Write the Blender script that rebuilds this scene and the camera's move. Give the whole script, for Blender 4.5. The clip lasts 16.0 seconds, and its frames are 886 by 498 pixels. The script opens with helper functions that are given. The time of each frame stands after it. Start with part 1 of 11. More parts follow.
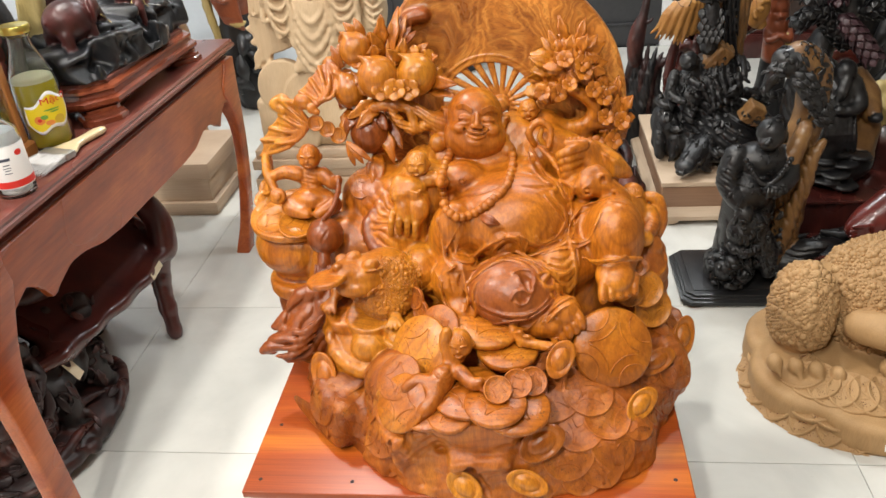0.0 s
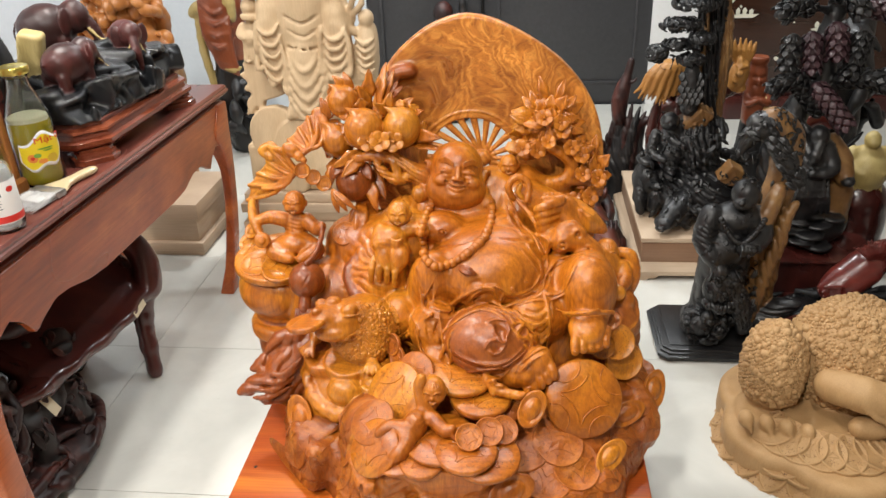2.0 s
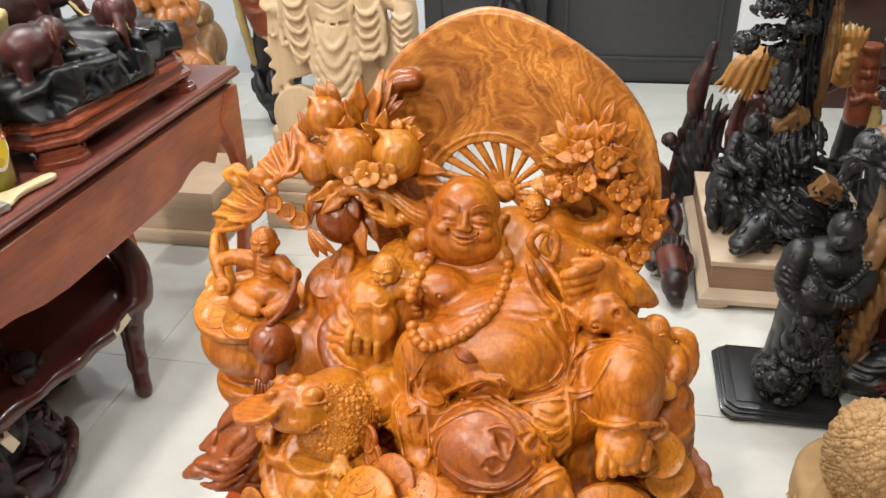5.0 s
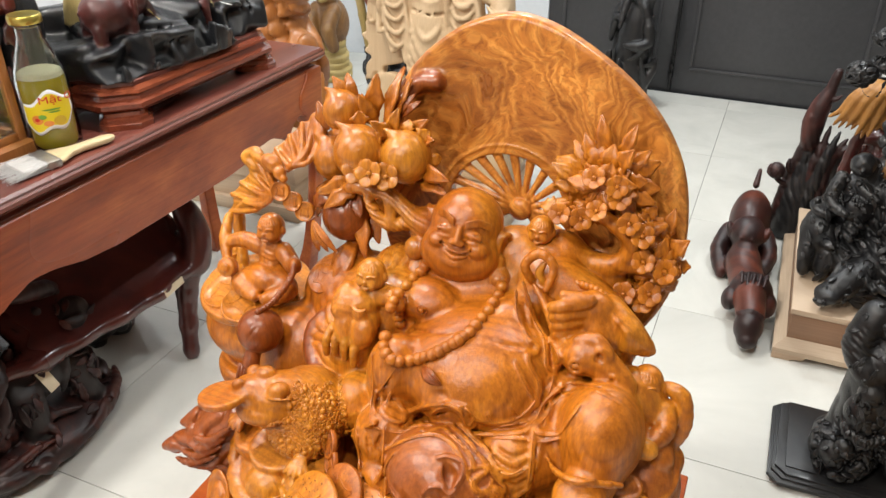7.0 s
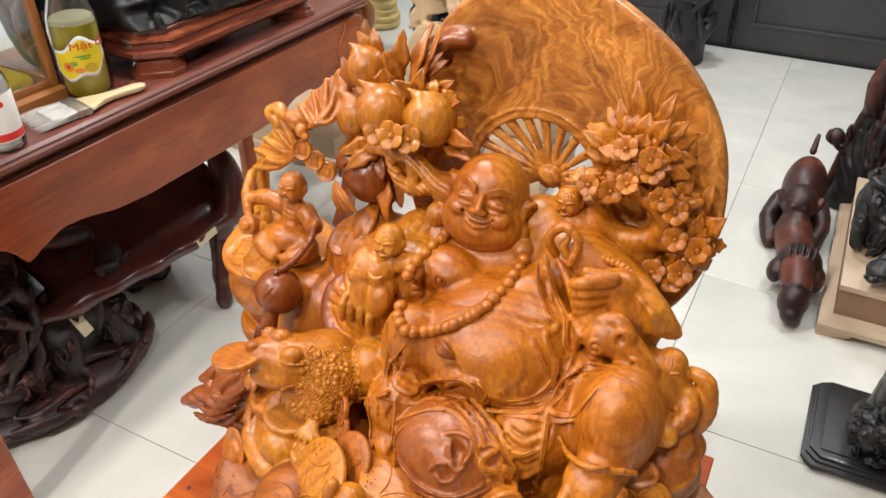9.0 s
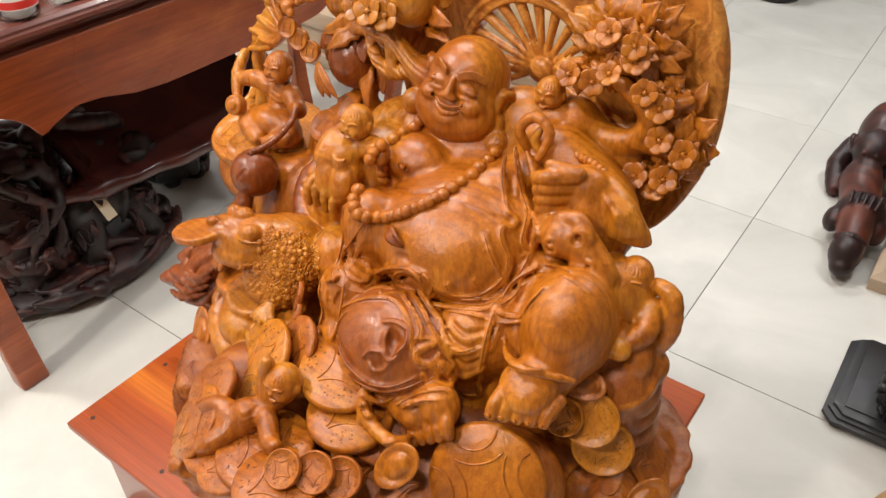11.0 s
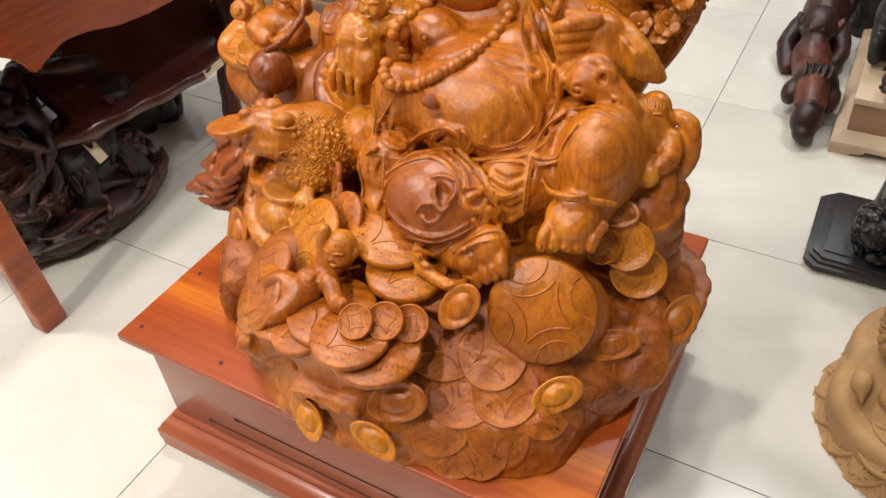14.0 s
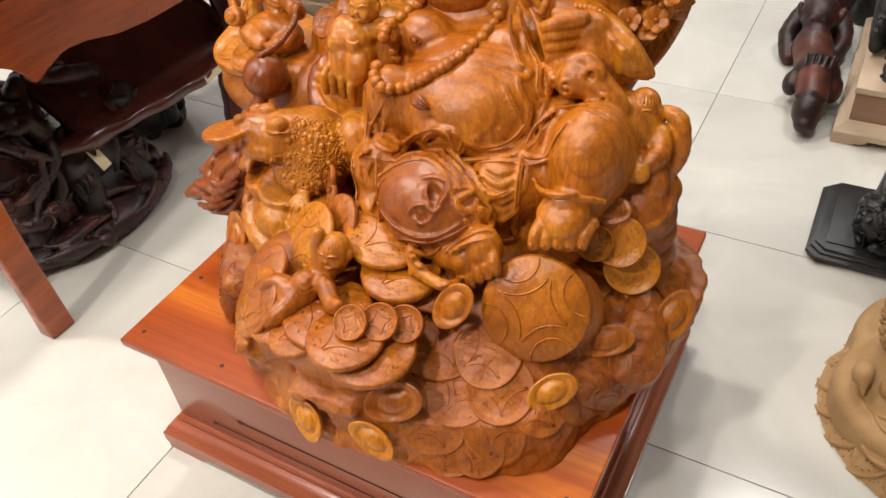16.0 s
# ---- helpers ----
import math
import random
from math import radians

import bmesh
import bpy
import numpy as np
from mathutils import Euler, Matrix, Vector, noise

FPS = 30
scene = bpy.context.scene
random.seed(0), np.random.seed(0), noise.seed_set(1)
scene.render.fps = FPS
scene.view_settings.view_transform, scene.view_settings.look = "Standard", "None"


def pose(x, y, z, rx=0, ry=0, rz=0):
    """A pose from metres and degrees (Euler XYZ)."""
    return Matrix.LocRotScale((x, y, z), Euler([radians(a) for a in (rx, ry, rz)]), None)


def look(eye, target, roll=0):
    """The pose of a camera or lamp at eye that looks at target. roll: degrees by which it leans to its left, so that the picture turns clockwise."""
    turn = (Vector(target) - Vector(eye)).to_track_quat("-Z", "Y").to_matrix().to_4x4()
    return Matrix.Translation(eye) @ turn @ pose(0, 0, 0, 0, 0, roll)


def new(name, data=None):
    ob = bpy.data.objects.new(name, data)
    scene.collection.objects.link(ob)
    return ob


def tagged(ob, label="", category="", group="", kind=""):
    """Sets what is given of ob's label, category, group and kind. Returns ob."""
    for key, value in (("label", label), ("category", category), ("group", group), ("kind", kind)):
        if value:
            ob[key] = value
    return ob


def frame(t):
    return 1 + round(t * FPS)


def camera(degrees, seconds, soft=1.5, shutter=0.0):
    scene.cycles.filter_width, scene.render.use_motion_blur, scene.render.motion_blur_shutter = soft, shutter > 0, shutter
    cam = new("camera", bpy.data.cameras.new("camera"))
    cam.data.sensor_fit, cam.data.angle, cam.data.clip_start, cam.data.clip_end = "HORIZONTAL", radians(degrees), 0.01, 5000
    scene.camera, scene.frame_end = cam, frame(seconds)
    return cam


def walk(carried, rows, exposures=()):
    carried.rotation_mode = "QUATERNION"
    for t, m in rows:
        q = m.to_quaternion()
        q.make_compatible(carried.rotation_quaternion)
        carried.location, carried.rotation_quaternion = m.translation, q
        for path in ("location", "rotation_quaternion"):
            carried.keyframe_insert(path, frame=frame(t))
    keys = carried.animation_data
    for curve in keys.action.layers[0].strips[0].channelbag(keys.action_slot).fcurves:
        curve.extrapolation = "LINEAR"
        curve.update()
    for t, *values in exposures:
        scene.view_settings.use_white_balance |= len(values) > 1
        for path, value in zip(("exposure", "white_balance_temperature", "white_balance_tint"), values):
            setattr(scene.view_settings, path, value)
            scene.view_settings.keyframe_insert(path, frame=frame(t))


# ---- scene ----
cam = camera(59.7, 16.0)
PATH = [
    (0, (0.38, -2.192, 1.747), (0.147, -0.484, 0.732), -4.7),
    (0.5, (0.383, -2.201, 1.761), (0.157, -0.47, 0.786), -3.9),
    (1, (0.382, -2.211, 1.772), (0.154, -0.45, 0.851), -3.3),
    (1.5, (0.385, -2.219, 1.772), (0.175, -0.445, 0.873), -2.8),
    (2, (0.409, -2.23, 1.775), (0.206, -0.462, 0.864), -2.3),
    (2.5, (0.42, -2.194, 1.762), (0.207, -0.448, 0.809), -2.1),
    (3, (0.442, -2.087, 1.759), (0.239, -0.362, 0.768), -2.0),
    (3.5, (0.452, -1.945, 1.756), (0.24, -0.232, 0.747), -2.3),
    (4, (0.443, -1.855, 1.767), (0.196, -0.141, 0.765), -2.9),
    (6.5, (0.669, -1.585, 1.754), (0.049, 0.021, 0.738), -0.2),
    (7, (0.713, -1.565, 1.755), (0.025, 0.015, 0.739), -0.2),
    (7.5, (0.709, -1.553, 1.758), (-0.006, 0.0, 0.722), -0.8),
    (8, (0.666, -1.551, 1.778), (-0.026, -0.005, 0.715), -0.8),
    (10.5, (0.899, -1.369, 1.669), (-0.021, -0.083, 0.444), 0.1),
    (11, (0.916, -1.367, 1.634), (-0.008, -0.098, 0.394), -0.3),
    (11.5, (0.904, -1.387, 1.604), (-0.022, -0.14, 0.343), -0.4),
    (12, (0.89, -1.424, 1.586), (0.003, -0.188, 0.288), -1.1),
    (12.5, (0.886, -1.456, 1.579), (0.053, -0.196, 0.268), -1.3),
    (13, (0.869, -1.512, 1.57), (0.055, -0.25, 0.25), -1.4),
    (13.5, (0.87, -1.57, 1.567), (0.079, -0.309, 0.231), -2.7),
    (14, (0.877, -1.606, 1.568), (0.107, -0.322, 0.242), -3.6),
    (14.5, (0.869, -1.62, 1.568), (0.104, -0.322, 0.253), -4.3),
    (15, (0.879, -1.612, 1.566), (0.122, -0.31, 0.25), -5.1),
    (15.5, (0.895, -1.597, 1.572), (0.126, -0.307, 0.252), -5.1),
    (16, (0.908, -1.594, 1.576), (0.112, -0.329, 0.247), -5.6),
]
U = 0.75  # the plan below is drawn on a grid of 0.8 to a floor tile; the tiles are 0.6 m
walk(cam, [(t, look(Vector(eye) * U, Vector(target) * U, roll)) for t, eye, target, roll in PATH],
     [(0, 0.0, 6500, 10), (4, 0.0, 6500, 10), (6.5, 0.04, 6500, 10), (8, 0.03, 6500, 10), (10.5, -0.21, 6700, 14), (12, -0.21, 6800, 14), (14, -0.22, 6950, 14), (16, -0.22, 6950, 14)])

# ---- light ----
scene.view_settings.exposure = 0.0
world = bpy.data.worlds.new("world")
scene.world = world
world.use_nodes = True
world.node_tree.nodes["Background"].inputs[0].default_value = (0.9, 0.95, 1.0, 1)
world.node_tree.nodes["Background"].inputs[1].default_value = 0.02
CEIL = 3.6
# ceiling panels of the showroom: x, y, size, watts, colour; those by the doors are cooler
LAMPS = [(-0.45, -3.3, 0.18, 104, (1.0, 0.965, 0.91)), (0.5, -1.5, 0.18, 34, (1.0, 0.965, 0.91)), (-1.0, 0.4, 0.24, 68, (1.0, 0.965, 0.91)), (1.2, 1.5, 0.3, 50, (0.92, 0.96, 0.98)), (-0.5, 2.9, 0.3, 65, (0.92, 0.96, 0.98)), (-1.8, -1.5, 0.24, 92, (1.0, 0.965, 0.91))]
for lx, ly, ls, lw, lc in LAMPS:
    lamp = bpy.data.lights.new("panel_light", "AREA")
    lamp.shape, lamp.size, lamp.energy, lamp.color = "SQUARE", ls * U, lw * U * U, lc
    new("panel_light", lamp).matrix_world = pose(lx * U, ly * U, (CEIL - 0.035) * U)


# ---- mesh helpers ----
def from_bm(name, bm, mats, parent=None, smooth=True):
    me = bpy.data.meshes.new(name)
    bm.normal_update()
    bm.to_mesh(me)
    bm.free()
    for m in (mats if isinstance(mats, (list, tuple)) else [mats]):
        me.materials.append(m)
    if smooth:
        me.shade_smooth()
        me.set_sharp_from_angle(angle=radians(35))
    ob = new(name, me)
    ob.parent = parent
    return ob


def part(name, bm, mats, parent=None, label="", smooth=True):
    ob = from_bm(name, bm, mats, parent, smooth)
    if label:
        ob["label"] = label
    return ob


def empty(name, x=0, y=0, z=0, rz=0):
    ob = new(name)
    ob.matrix_basis = pose(x, y, z, 0, 0, rz)
    ob.empty_display_size = 0.05
    return ob


def bevel(bm, w, seg=2, sharp=30):
    if w > 0:
        ed = [e for e in bm.edges if len(e.link_faces) == 2 and e.calc_face_angle(0) > radians(sharp)]
        bmesh.ops.bevel(bm, geom=ed, offset=w, segments=seg, profile=0.5, affect="EDGES", clamp_overlap=True)
    return bm


def box(x0, x1, y0, y1, z0, z1, w=0.004, seg=2, bm=None):
    b = bmesh.new()
    bmesh.ops.create_cube(b, size=1, matrix=Matrix.Translation(((x0 + x1) / 2, (y0 + y1) / 2, (z0 + z1) / 2)) @ Matrix.Diagonal((x1 - x0, y1 - y0, z1 - z0, 1)))
    bevel(b, w, seg)
    return b if bm is None else join(bm, b)


def join(bm, other, m=None):
    """Adds other's geometry to bm."""
    if m is not None:
        other.transform(m)
    me = bpy.data.meshes.new("tmp")
    other.to_mesh(me)
    other.free()
    bm.from_mesh(me)
    bpy.data.meshes.remove(me)
    return bm


def lathe(profile, n=32, cap=True):
    """A turned body from (radius, height) pairs."""
    b = bmesh.new()
    rings = [[b.verts.new((r * math.cos(2 * math.pi * i / n), r * math.sin(2 * math.pi * i / n), z)) for i in range(n)] for r, z in profile]
    for a, c in zip(rings, rings[1:]):
        for i in range(n):
            b.faces.new((a[i], a[(i + 1) % n], c[(i + 1) % n], c[i]))
    if cap:
        b.faces.new(rings[0][::-1])
        b.faces.new(rings[-1])
    return b


def prism(points, depth, w=0.0, seg=2):
    """A flat outline in x, y, drawn out along z."""
    b = bmesh.new()
    lo = [b.verts.new((x, y, 0)) for x, y in points]
    hi = [b.verts.new((x, y, depth)) for x, y in points]
    n = len(points)
    b.faces.new(lo[::-1])
    b.faces.new(hi)
    for i in range(n):
        b.faces.new((lo[i], lo[(i + 1) % n], hi[(i + 1) % n], hi[i]))
    bmesh.ops.recalc_face_normals(b, faces=b.faces)
    return bevel(b, w, seg)


def stepped(x0, x1, y0, y1, profile, chamfer=0.0):
    """A plinth: rectangles that grow or shrink by (inset, height) pairs, with cut corners."""
    b = bmesh.new()
    rings = []
    for inset, z in profile:
        a, c, d, e = x0 + inset, x1 - inset, y0 + inset, y1 - inset
        k = chamfer
        pts = [(a + k, d), (c - k, d), (c, d + k), (c, e - k), (c - k, e), (a + k, e), (a, e - k), (a, d + k)] if k else [(a, d), (c, d), (c, e), (a, e)]
        rings.append([b.verts.new((x, y, z)) for x, y in pts])
    n = len(rings[0])
    for r, s in zip(rings, rings[1:]):
        for i in range(n):
            b.faces.new((r[i], r[(i + 1) % n], s[(i + 1) % n], s[i]))
    b.faces.new(rings[0][::-1])
    b.faces.new(rings[-1])
    bmesh.ops.recalc_face_normals(b, faces=b.faces)
    return b


# ---- materials ----
def mat(name, color=(0.5, 0.5, 0.5), rough=0.5, metal=0.0):
    m = bpy.data.materials.new(name)
    m.use_nodes = True
    p = m.node_tree.nodes["Principled BSDF"]
    p.inputs["Base Color"].default_value = (*color, 1)
    p.inputs["Roughness"].default_value = rough
    p.inputs["Metallic"].default_value = metal
    return m, m.node_tree.nodes, m.node_tree.links, p


def ramp(nodes, stops):
    r = nodes.new("ShaderNodeValToRGB")
    while len(r.color_ramp.elements) < len(stops):
        r.color_ramp.elements.new(0.5)
    for e, (pos, c) in zip(r.color_ramp.elements, stops):
        e.position, e.color = pos, (*c, 1)
    return r


def noise_tex(nodes, links, vec, scale, detail=4, rough=0.5, distort=0.0):
    t = nodes.new("ShaderNodeTexNoise")
    t.inputs["Scale"].default_value, t.inputs["Detail"].default_value = scale, detail
    t.inputs["Roughness"].default_value, t.inputs["Distortion"].default_value = rough, distort
    links.new(vec, t.inputs["Vector"])
    return t


def mixc(nodes, links, a, b, fac, mode="MIX"):
    x = nodes.new("ShaderNodeMix")
    x.data_type, x.blend_type = "RGBA", mode
    for sock, val in ((x.inputs[0], fac), (x.inputs[6], a), (x.inputs[7], b)):
        if isinstance(val, (float, int)):
            sock.default_value = val
        elif isinstance(val, tuple):
            sock.default_value = (*val, 1)
        else:
            links.new(val, sock)
    return x.outputs[2]


def coords(nodes, links, scale=(1, 1, 1), rot=(0, 0, 0), spread=0.0):
    tc = nodes.new("ShaderNodeTexCoord")
    mp = nodes.new("ShaderNodeMapping")
    mp.inputs["Scale"].default_value, mp.inputs["Rotation"].default_value = scale, rot
    links.new(tc.outputs["Object"], mp.inputs["Vector"])
    if spread:
        oi = nodes.new("ShaderNodeObjectInfo")
        mul = nodes.new("ShaderNodeMath")
        mul.operation = "MULTIPLY"
        mul.inputs[1].default_value = spread
        links.new(oi.outputs["Random"], mul.inputs[0])
        links.new(mul.outputs[0], mp.inputs["Location"])
    return mp.outputs["Vector"]


def bump(nodes, links, p, height, strength, dist=0.002, after=None):
    b = nodes.new("ShaderNodeBump")
    b.inputs["Strength"].default_value, b.inputs["Distance"].default_value = strength, dist
    links.new(height, b.inputs["Height"])
    if after:
        links.new(after, b.inputs["Normal"])
    links.new(b.outputs["Normal"], p.inputs["Normal"])
    return b.outputs["Normal"]


def wood(name, dark, mid, light, scale=6.0, stretch=(1, 1, 0.25), rough=0.3, coat=0.0, swirl=1.5, grain=0.35, rel=0.25, spread=0.0, patch=None, rings=None):
    """Wood: broad figure, fine pores along the grain, patches of another tone and slight wear in the gloss."""
    m, nd, ln, p = mat(name, mid, rough)
    v = coords(nd, ln, stretch, spread=spread)
    fig = noise_tex(nd, ln, v, scale, 6, 0.6, swirl)
    big = noise_tex(nd, ln, v, scale * 0.35, 3, 0.5, 0.6)
    fine = noise_tex(nd, ln, coords(nd, ln, tuple(s if s < 0.9 else s * 6 for s in stretch), spread=spread), scale * 9, 5, 0.65, 0.3)
    r = ramp(nd, [(0.28, dark), (0.5, mid), (0.72, light)])
    ln.new(fig.outputs["Fac"], r.inputs[0])
    c = r.outputs[0]
    r2 = ramp(nd, [(0.38, tuple(a * 0.62 for a in mid) if patch is None else patch), (0.62, mid)])
    ln.new(big.outputs["Fac"], r2.inputs[0])
    c = mixc(nd, ln, c, r2.outputs[0], 0.38 if patch is None else 0.52)
    r3 = ramp(nd, [(0.35, (0.5, 0.45, 0.42)), (0.6, (1, 1, 1))])
    ln.new(fine.outputs["Fac"], r3.inputs[0])
    c = mixc(nd, ln, c, r3.outputs[0], grain, "MULTIPLY")
    if rings:
        # growth rings, cut across by the carved surface
        wv = nd.new("ShaderNodeTexWave")
        wv.wave_type, wv.rings_direction, wv.wave_profile = "RINGS", "Z", "SIN"
        for key, val in zip(("Scale", "Distortion", "Detail", "Detail Scale", "Detail Roughness"), (rings[0], rings[1], 3.0, rings[3], 0.6)):
            wv.inputs[key].default_value = val
        mp = nd.new("ShaderNodeMapping")
        mp.inputs["Location"].default_value = (-0.2, -0.15, 0)
        mp.inputs["Rotation"].default_value = (0.5, 0.35, 0)
        ln.new(nd.new("ShaderNodeTexCoord").outputs["Object"], mp.inputs["Vector"])
        ln.new(mp.outputs["Vector"], wv.inputs["Vector"])
        r4 = ramp(nd, [(0.0, (0.40, 0.28, 0.20)), (0.30, (0.86, 0.82, 0.78)), (0.7, (1.0, 1.0, 1.0)), (1.0, (1.0, 1.0, 1.0))])
        ln.new(wv.outputs["Fac"], r4.inputs[0])
        c = mixc(nd, ln, c, r4.outputs[0], rings[2], "MULTIPLY")
        fleck = noise_tex(nd, ln, coords(nd, ln, (1, 1, 0.07), (0.5, 0.35, 0)), 150.0, 3, 0.6, 0.2)
        r5 = ramp(nd, [(0.40, (0.55, 0.42, 0.34)), (0.56, (1, 1, 1))])
        ln.new(fleck.outputs["Fac"], r5.inputs[0])
        c = mixc(nd, ln, c, r5.outputs[0], 0.45, "MULTIPLY")
    ln.new(c, p.inputs["Base Color"])
    rr = nd.new("ShaderNodeMapRange")
    rr.inputs[3].default_value, rr.inputs[4].default_value = max(0.05, rough - 0.1), rough + 0.14
    ln.new(big.outputs["Fac"], rr.inputs[0])
    ln.new(rr.outputs[0], p.inputs["Roughness"])
    p.inputs["Coat Weight"].default_value, p.inputs["Coat Roughness"].default_value = coat, 0.12
    after = None
    if rings:
        # unevenness left by the hand of the carver
        after = bump(nd, ln, p, noise_tex(nd, ln, coords(nd, ln), 70.0, 3, 0.55, 0.6).outputs["Fac"], 0.22, 0.005)
    if rel:
        bump(nd, ln, p, fine.outputs["Fac"], rel, 0.0016, after)
    return m


def burl(name, dark, mid, light, rough=0.26):
    """Figured slab: bands bent round knots, dark eyes, pores."""
    m, nd, ln, p = mat(name, mid, rough)
    v = coords(nd, ln, (1, 1, 1))
    def warp(src, scale, amount):
        nz = noise_tex(nd, ln, src, scale, 2, 0.5, 0.4)
        sub = nd.new("ShaderNodeVectorMath")
        sub.operation = "MULTIPLY_ADD"
        sub.inputs[1].default_value = (amount, amount, amount)
        ln.new(nz.outputs["Color"], sub.inputs[0])
        ln.new(src, sub.inputs[2])
        return sub.outputs[0]
    w = warp(warp(v, 5.0, 0.40), 26.0, 0.05)
    wv = nd.new("ShaderNodeTexWave")
    wv.wave_type, wv.bands_direction = "BANDS", "X"
    for key, val in zip(("Scale", "Distortion", "Detail", "Detail Scale", "Detail Roughness"), (15.0, 4.0, 3.0, 1.2, 0.6)):
        wv.inputs[key].default_value = val
    ln.new(w, wv.inputs["Vector"])
    r = ramp(nd, [(0.0, tuple(0.55 * a + 0.45 * b for a, b in zip(dark, mid))), (0.25, tuple(0.3 * a + 0.7 * b for a, b in zip(dark, mid))), (0.55, mid), (0.95, tuple(0.4 * a + 0.6 * b for a, b in zip(mid, light)))])
    ln.new(wv.outputs["Fac"], r.inputs[0])
    big = noise_tex(nd, ln, w, 5.5, 5, 0.62, 0.8)
    r2 = ramp(nd, [(0.34, (0.48, 0.40, 0.42)), (0.50, (0.92, 0.90, 0.90)), (0.68, (1.22, 1.26, 1.30))])
    ln.new(big.outputs["Fac"], r2.inputs[0])
    c = mixc(nd, ln, r.outputs[0], r2.outputs[0], 0.85, "MULTIPLY")
    fine = noise_tex(nd, ln, w, 95.0, 5, 0.7, 0.6)
    r3 = ramp(nd, [(0.36, (0.42, 0.34, 0.28)), (0.54, (1, 1, 1))])
    ln.new(fine.outputs["Fac"], r3.inputs[0])
    c = mixc(nd, ln, c, r3.outputs[0], 0.6, "MULTIPLY")
    ln.new(c, p.inputs["Base Color"])
    rr = nd.new("ShaderNodeMapRange")
    rr.inputs[3].default_value, rr.inputs[4].default_value = rough - 0.08, rough + 0.14
    ln.new(big.outputs["Fac"], rr.inputs[0])
    ln.new(rr.outputs[0], p.inputs["Roughness"])
    bump(nd, ln, p, fine.outputs["Fac"], 0.12, 0.001)
    return m


def spotted(name, a, b, scale=30, rough=0.5, metal=0.0, rel=0.2, big=4.0):
    m, nd, ln, p = mat(name, a, rough, metal)
    v = coords(nd, ln)
    n1, n2 = noise_tex(nd, ln, v, scale, 5, 0.6), noise_tex(nd, ln, v, big, 3)
    r = ramp(nd, [(0.35, a), (0.65, b)])
    add = nd.new("ShaderNodeMath")
    add.operation = "MULTIPLY_ADD"
    add.inputs[1].default_value, add.inputs[2].default_value = 0.5, 0.0
    ln.new(n1.outputs["Fac"], add.inputs[0])
    half = nd.new("ShaderNodeMath")
    half.operation = "MULTIPLY_ADD"
    half.inputs[1].default_value = 0.5
    ln.new(n2.outputs["Fac"], half.inputs[0])
    ln.new(add.outputs[0], half.inputs[2])
    ln.new(half.outputs[0], r.inputs[0])
    ln.new(r.outputs[0], p.inputs["Base Color"])
    if rel:
        bump(nd, ln, p, n1.outputs["Fac"], rel, 0.002)
    return m


def glass(name, color=(1, 1, 1), rough=0.02, ior=1.45):
    m, nd, ln, p = mat(name, color, rough)
    p.inputs["Transmission Weight"].default_value, p.inputs["IOR"].default_value = 1.0, ior
    return m


M_STATUE = wood("carved_orange_wood", (0.22, 0.042, 0.004), (0.56, 0.178, 0.012), (0.80, 0.38, 0.034), 6.0, (1, 1, 0.28), 0.27, 0.0, 0.9, 0.45, 0.30, patch=(0.34, 0.078, 0.008), rings=(30.0, 9.0, 0.36, 0.14))
M_DARKBALL = wood("polished_red_brown_wood", (0.13, 0.024, 0.005), (0.31, 0.075, 0.011), (0.46, 0.14, 0.019), 4.0, (1, 1, 0.28), 0.28, 0.0, 0.9, 0.45, 0.25, rings=(46.0, 14.0, 0.25, 0.14))
M_GOLDWOOD = wood("golden_wood", (0.34, 0.085, 0.006), (0.62, 0.225, 0.015), (0.80, 0.38, 0.034), 4.0, (1, 1, 0.28), 0.29, 0.0, 0.9, 0.45, 0.30, patch=(0.34, 0.085, 0.007), rings=(46.0, 14.0, 0.25, 0.14))
M_ROUGHWOOD = wood("matt_brown_carved_wood", (0.20, 0.042, 0.005), (0.47, 0.130, 0.012), (0.70, 0.265, 0.026), 10.0, (1, 1, 0.45), 0.34, 0.0, 2.0, 0.5, 0.45, patch=(0.22, 0.050, 0.007), rings=(46.0, 14.0, 0.25, 0.16))
M_BURL = burl("burl_slab_wood", (0.38, 0.115, 0.016), (0.56, 0.200, 0.030), (0.70, 0.30, 0.058), 0.28)
M_PEDTOP = wood("lacquered_red_wood_top", (0.10, 0.012, 0.003), (0.42, 0.075, 0.008), (0.74, 0.23, 0.022), 6.0, (0.10, 1, 1), 0.32, 0.0, 1.2, 0.5, 0.08)
M_PEDSIDE = wood("red_brown_cabinet_wood", (0.22, 0.045, 0.018), (0.36, 0.085, 0.032), (0.46, 0.13, 0.05), 5.0, (0.15, 0.15, 1), 0.3, 0.2, 0.8, 0.3, 0.1)
M_TABLE = wood("rosewood_table", (0.075, 0.013, 0.005), (0.36, 0.076, 0.019), (0.62, 0.175, 0.042), 3.2, (1, 0.24, 1), 0.26, 0.10, 3.4, 0.45, 0.1)
M_TABLETOP = wood("dark_rosewood_top", (0.06, 0.018, 0.013), (0.17, 0.050, 0.036), (0.29, 0.095, 0.062), 5.0, (1, 0.12, 1), 0.26, 0.25, 1.2, 0.45, 0.12)
M_STAND = wood("worn_rosewood", (0.05, 0.010, 0.006), (0.23, 0.052, 0.024), (0.46, 0.13, 0.055), 6.0, (1, 0.14, 1), 0.22, 0.35, 2.0, 0.5, 0.12)
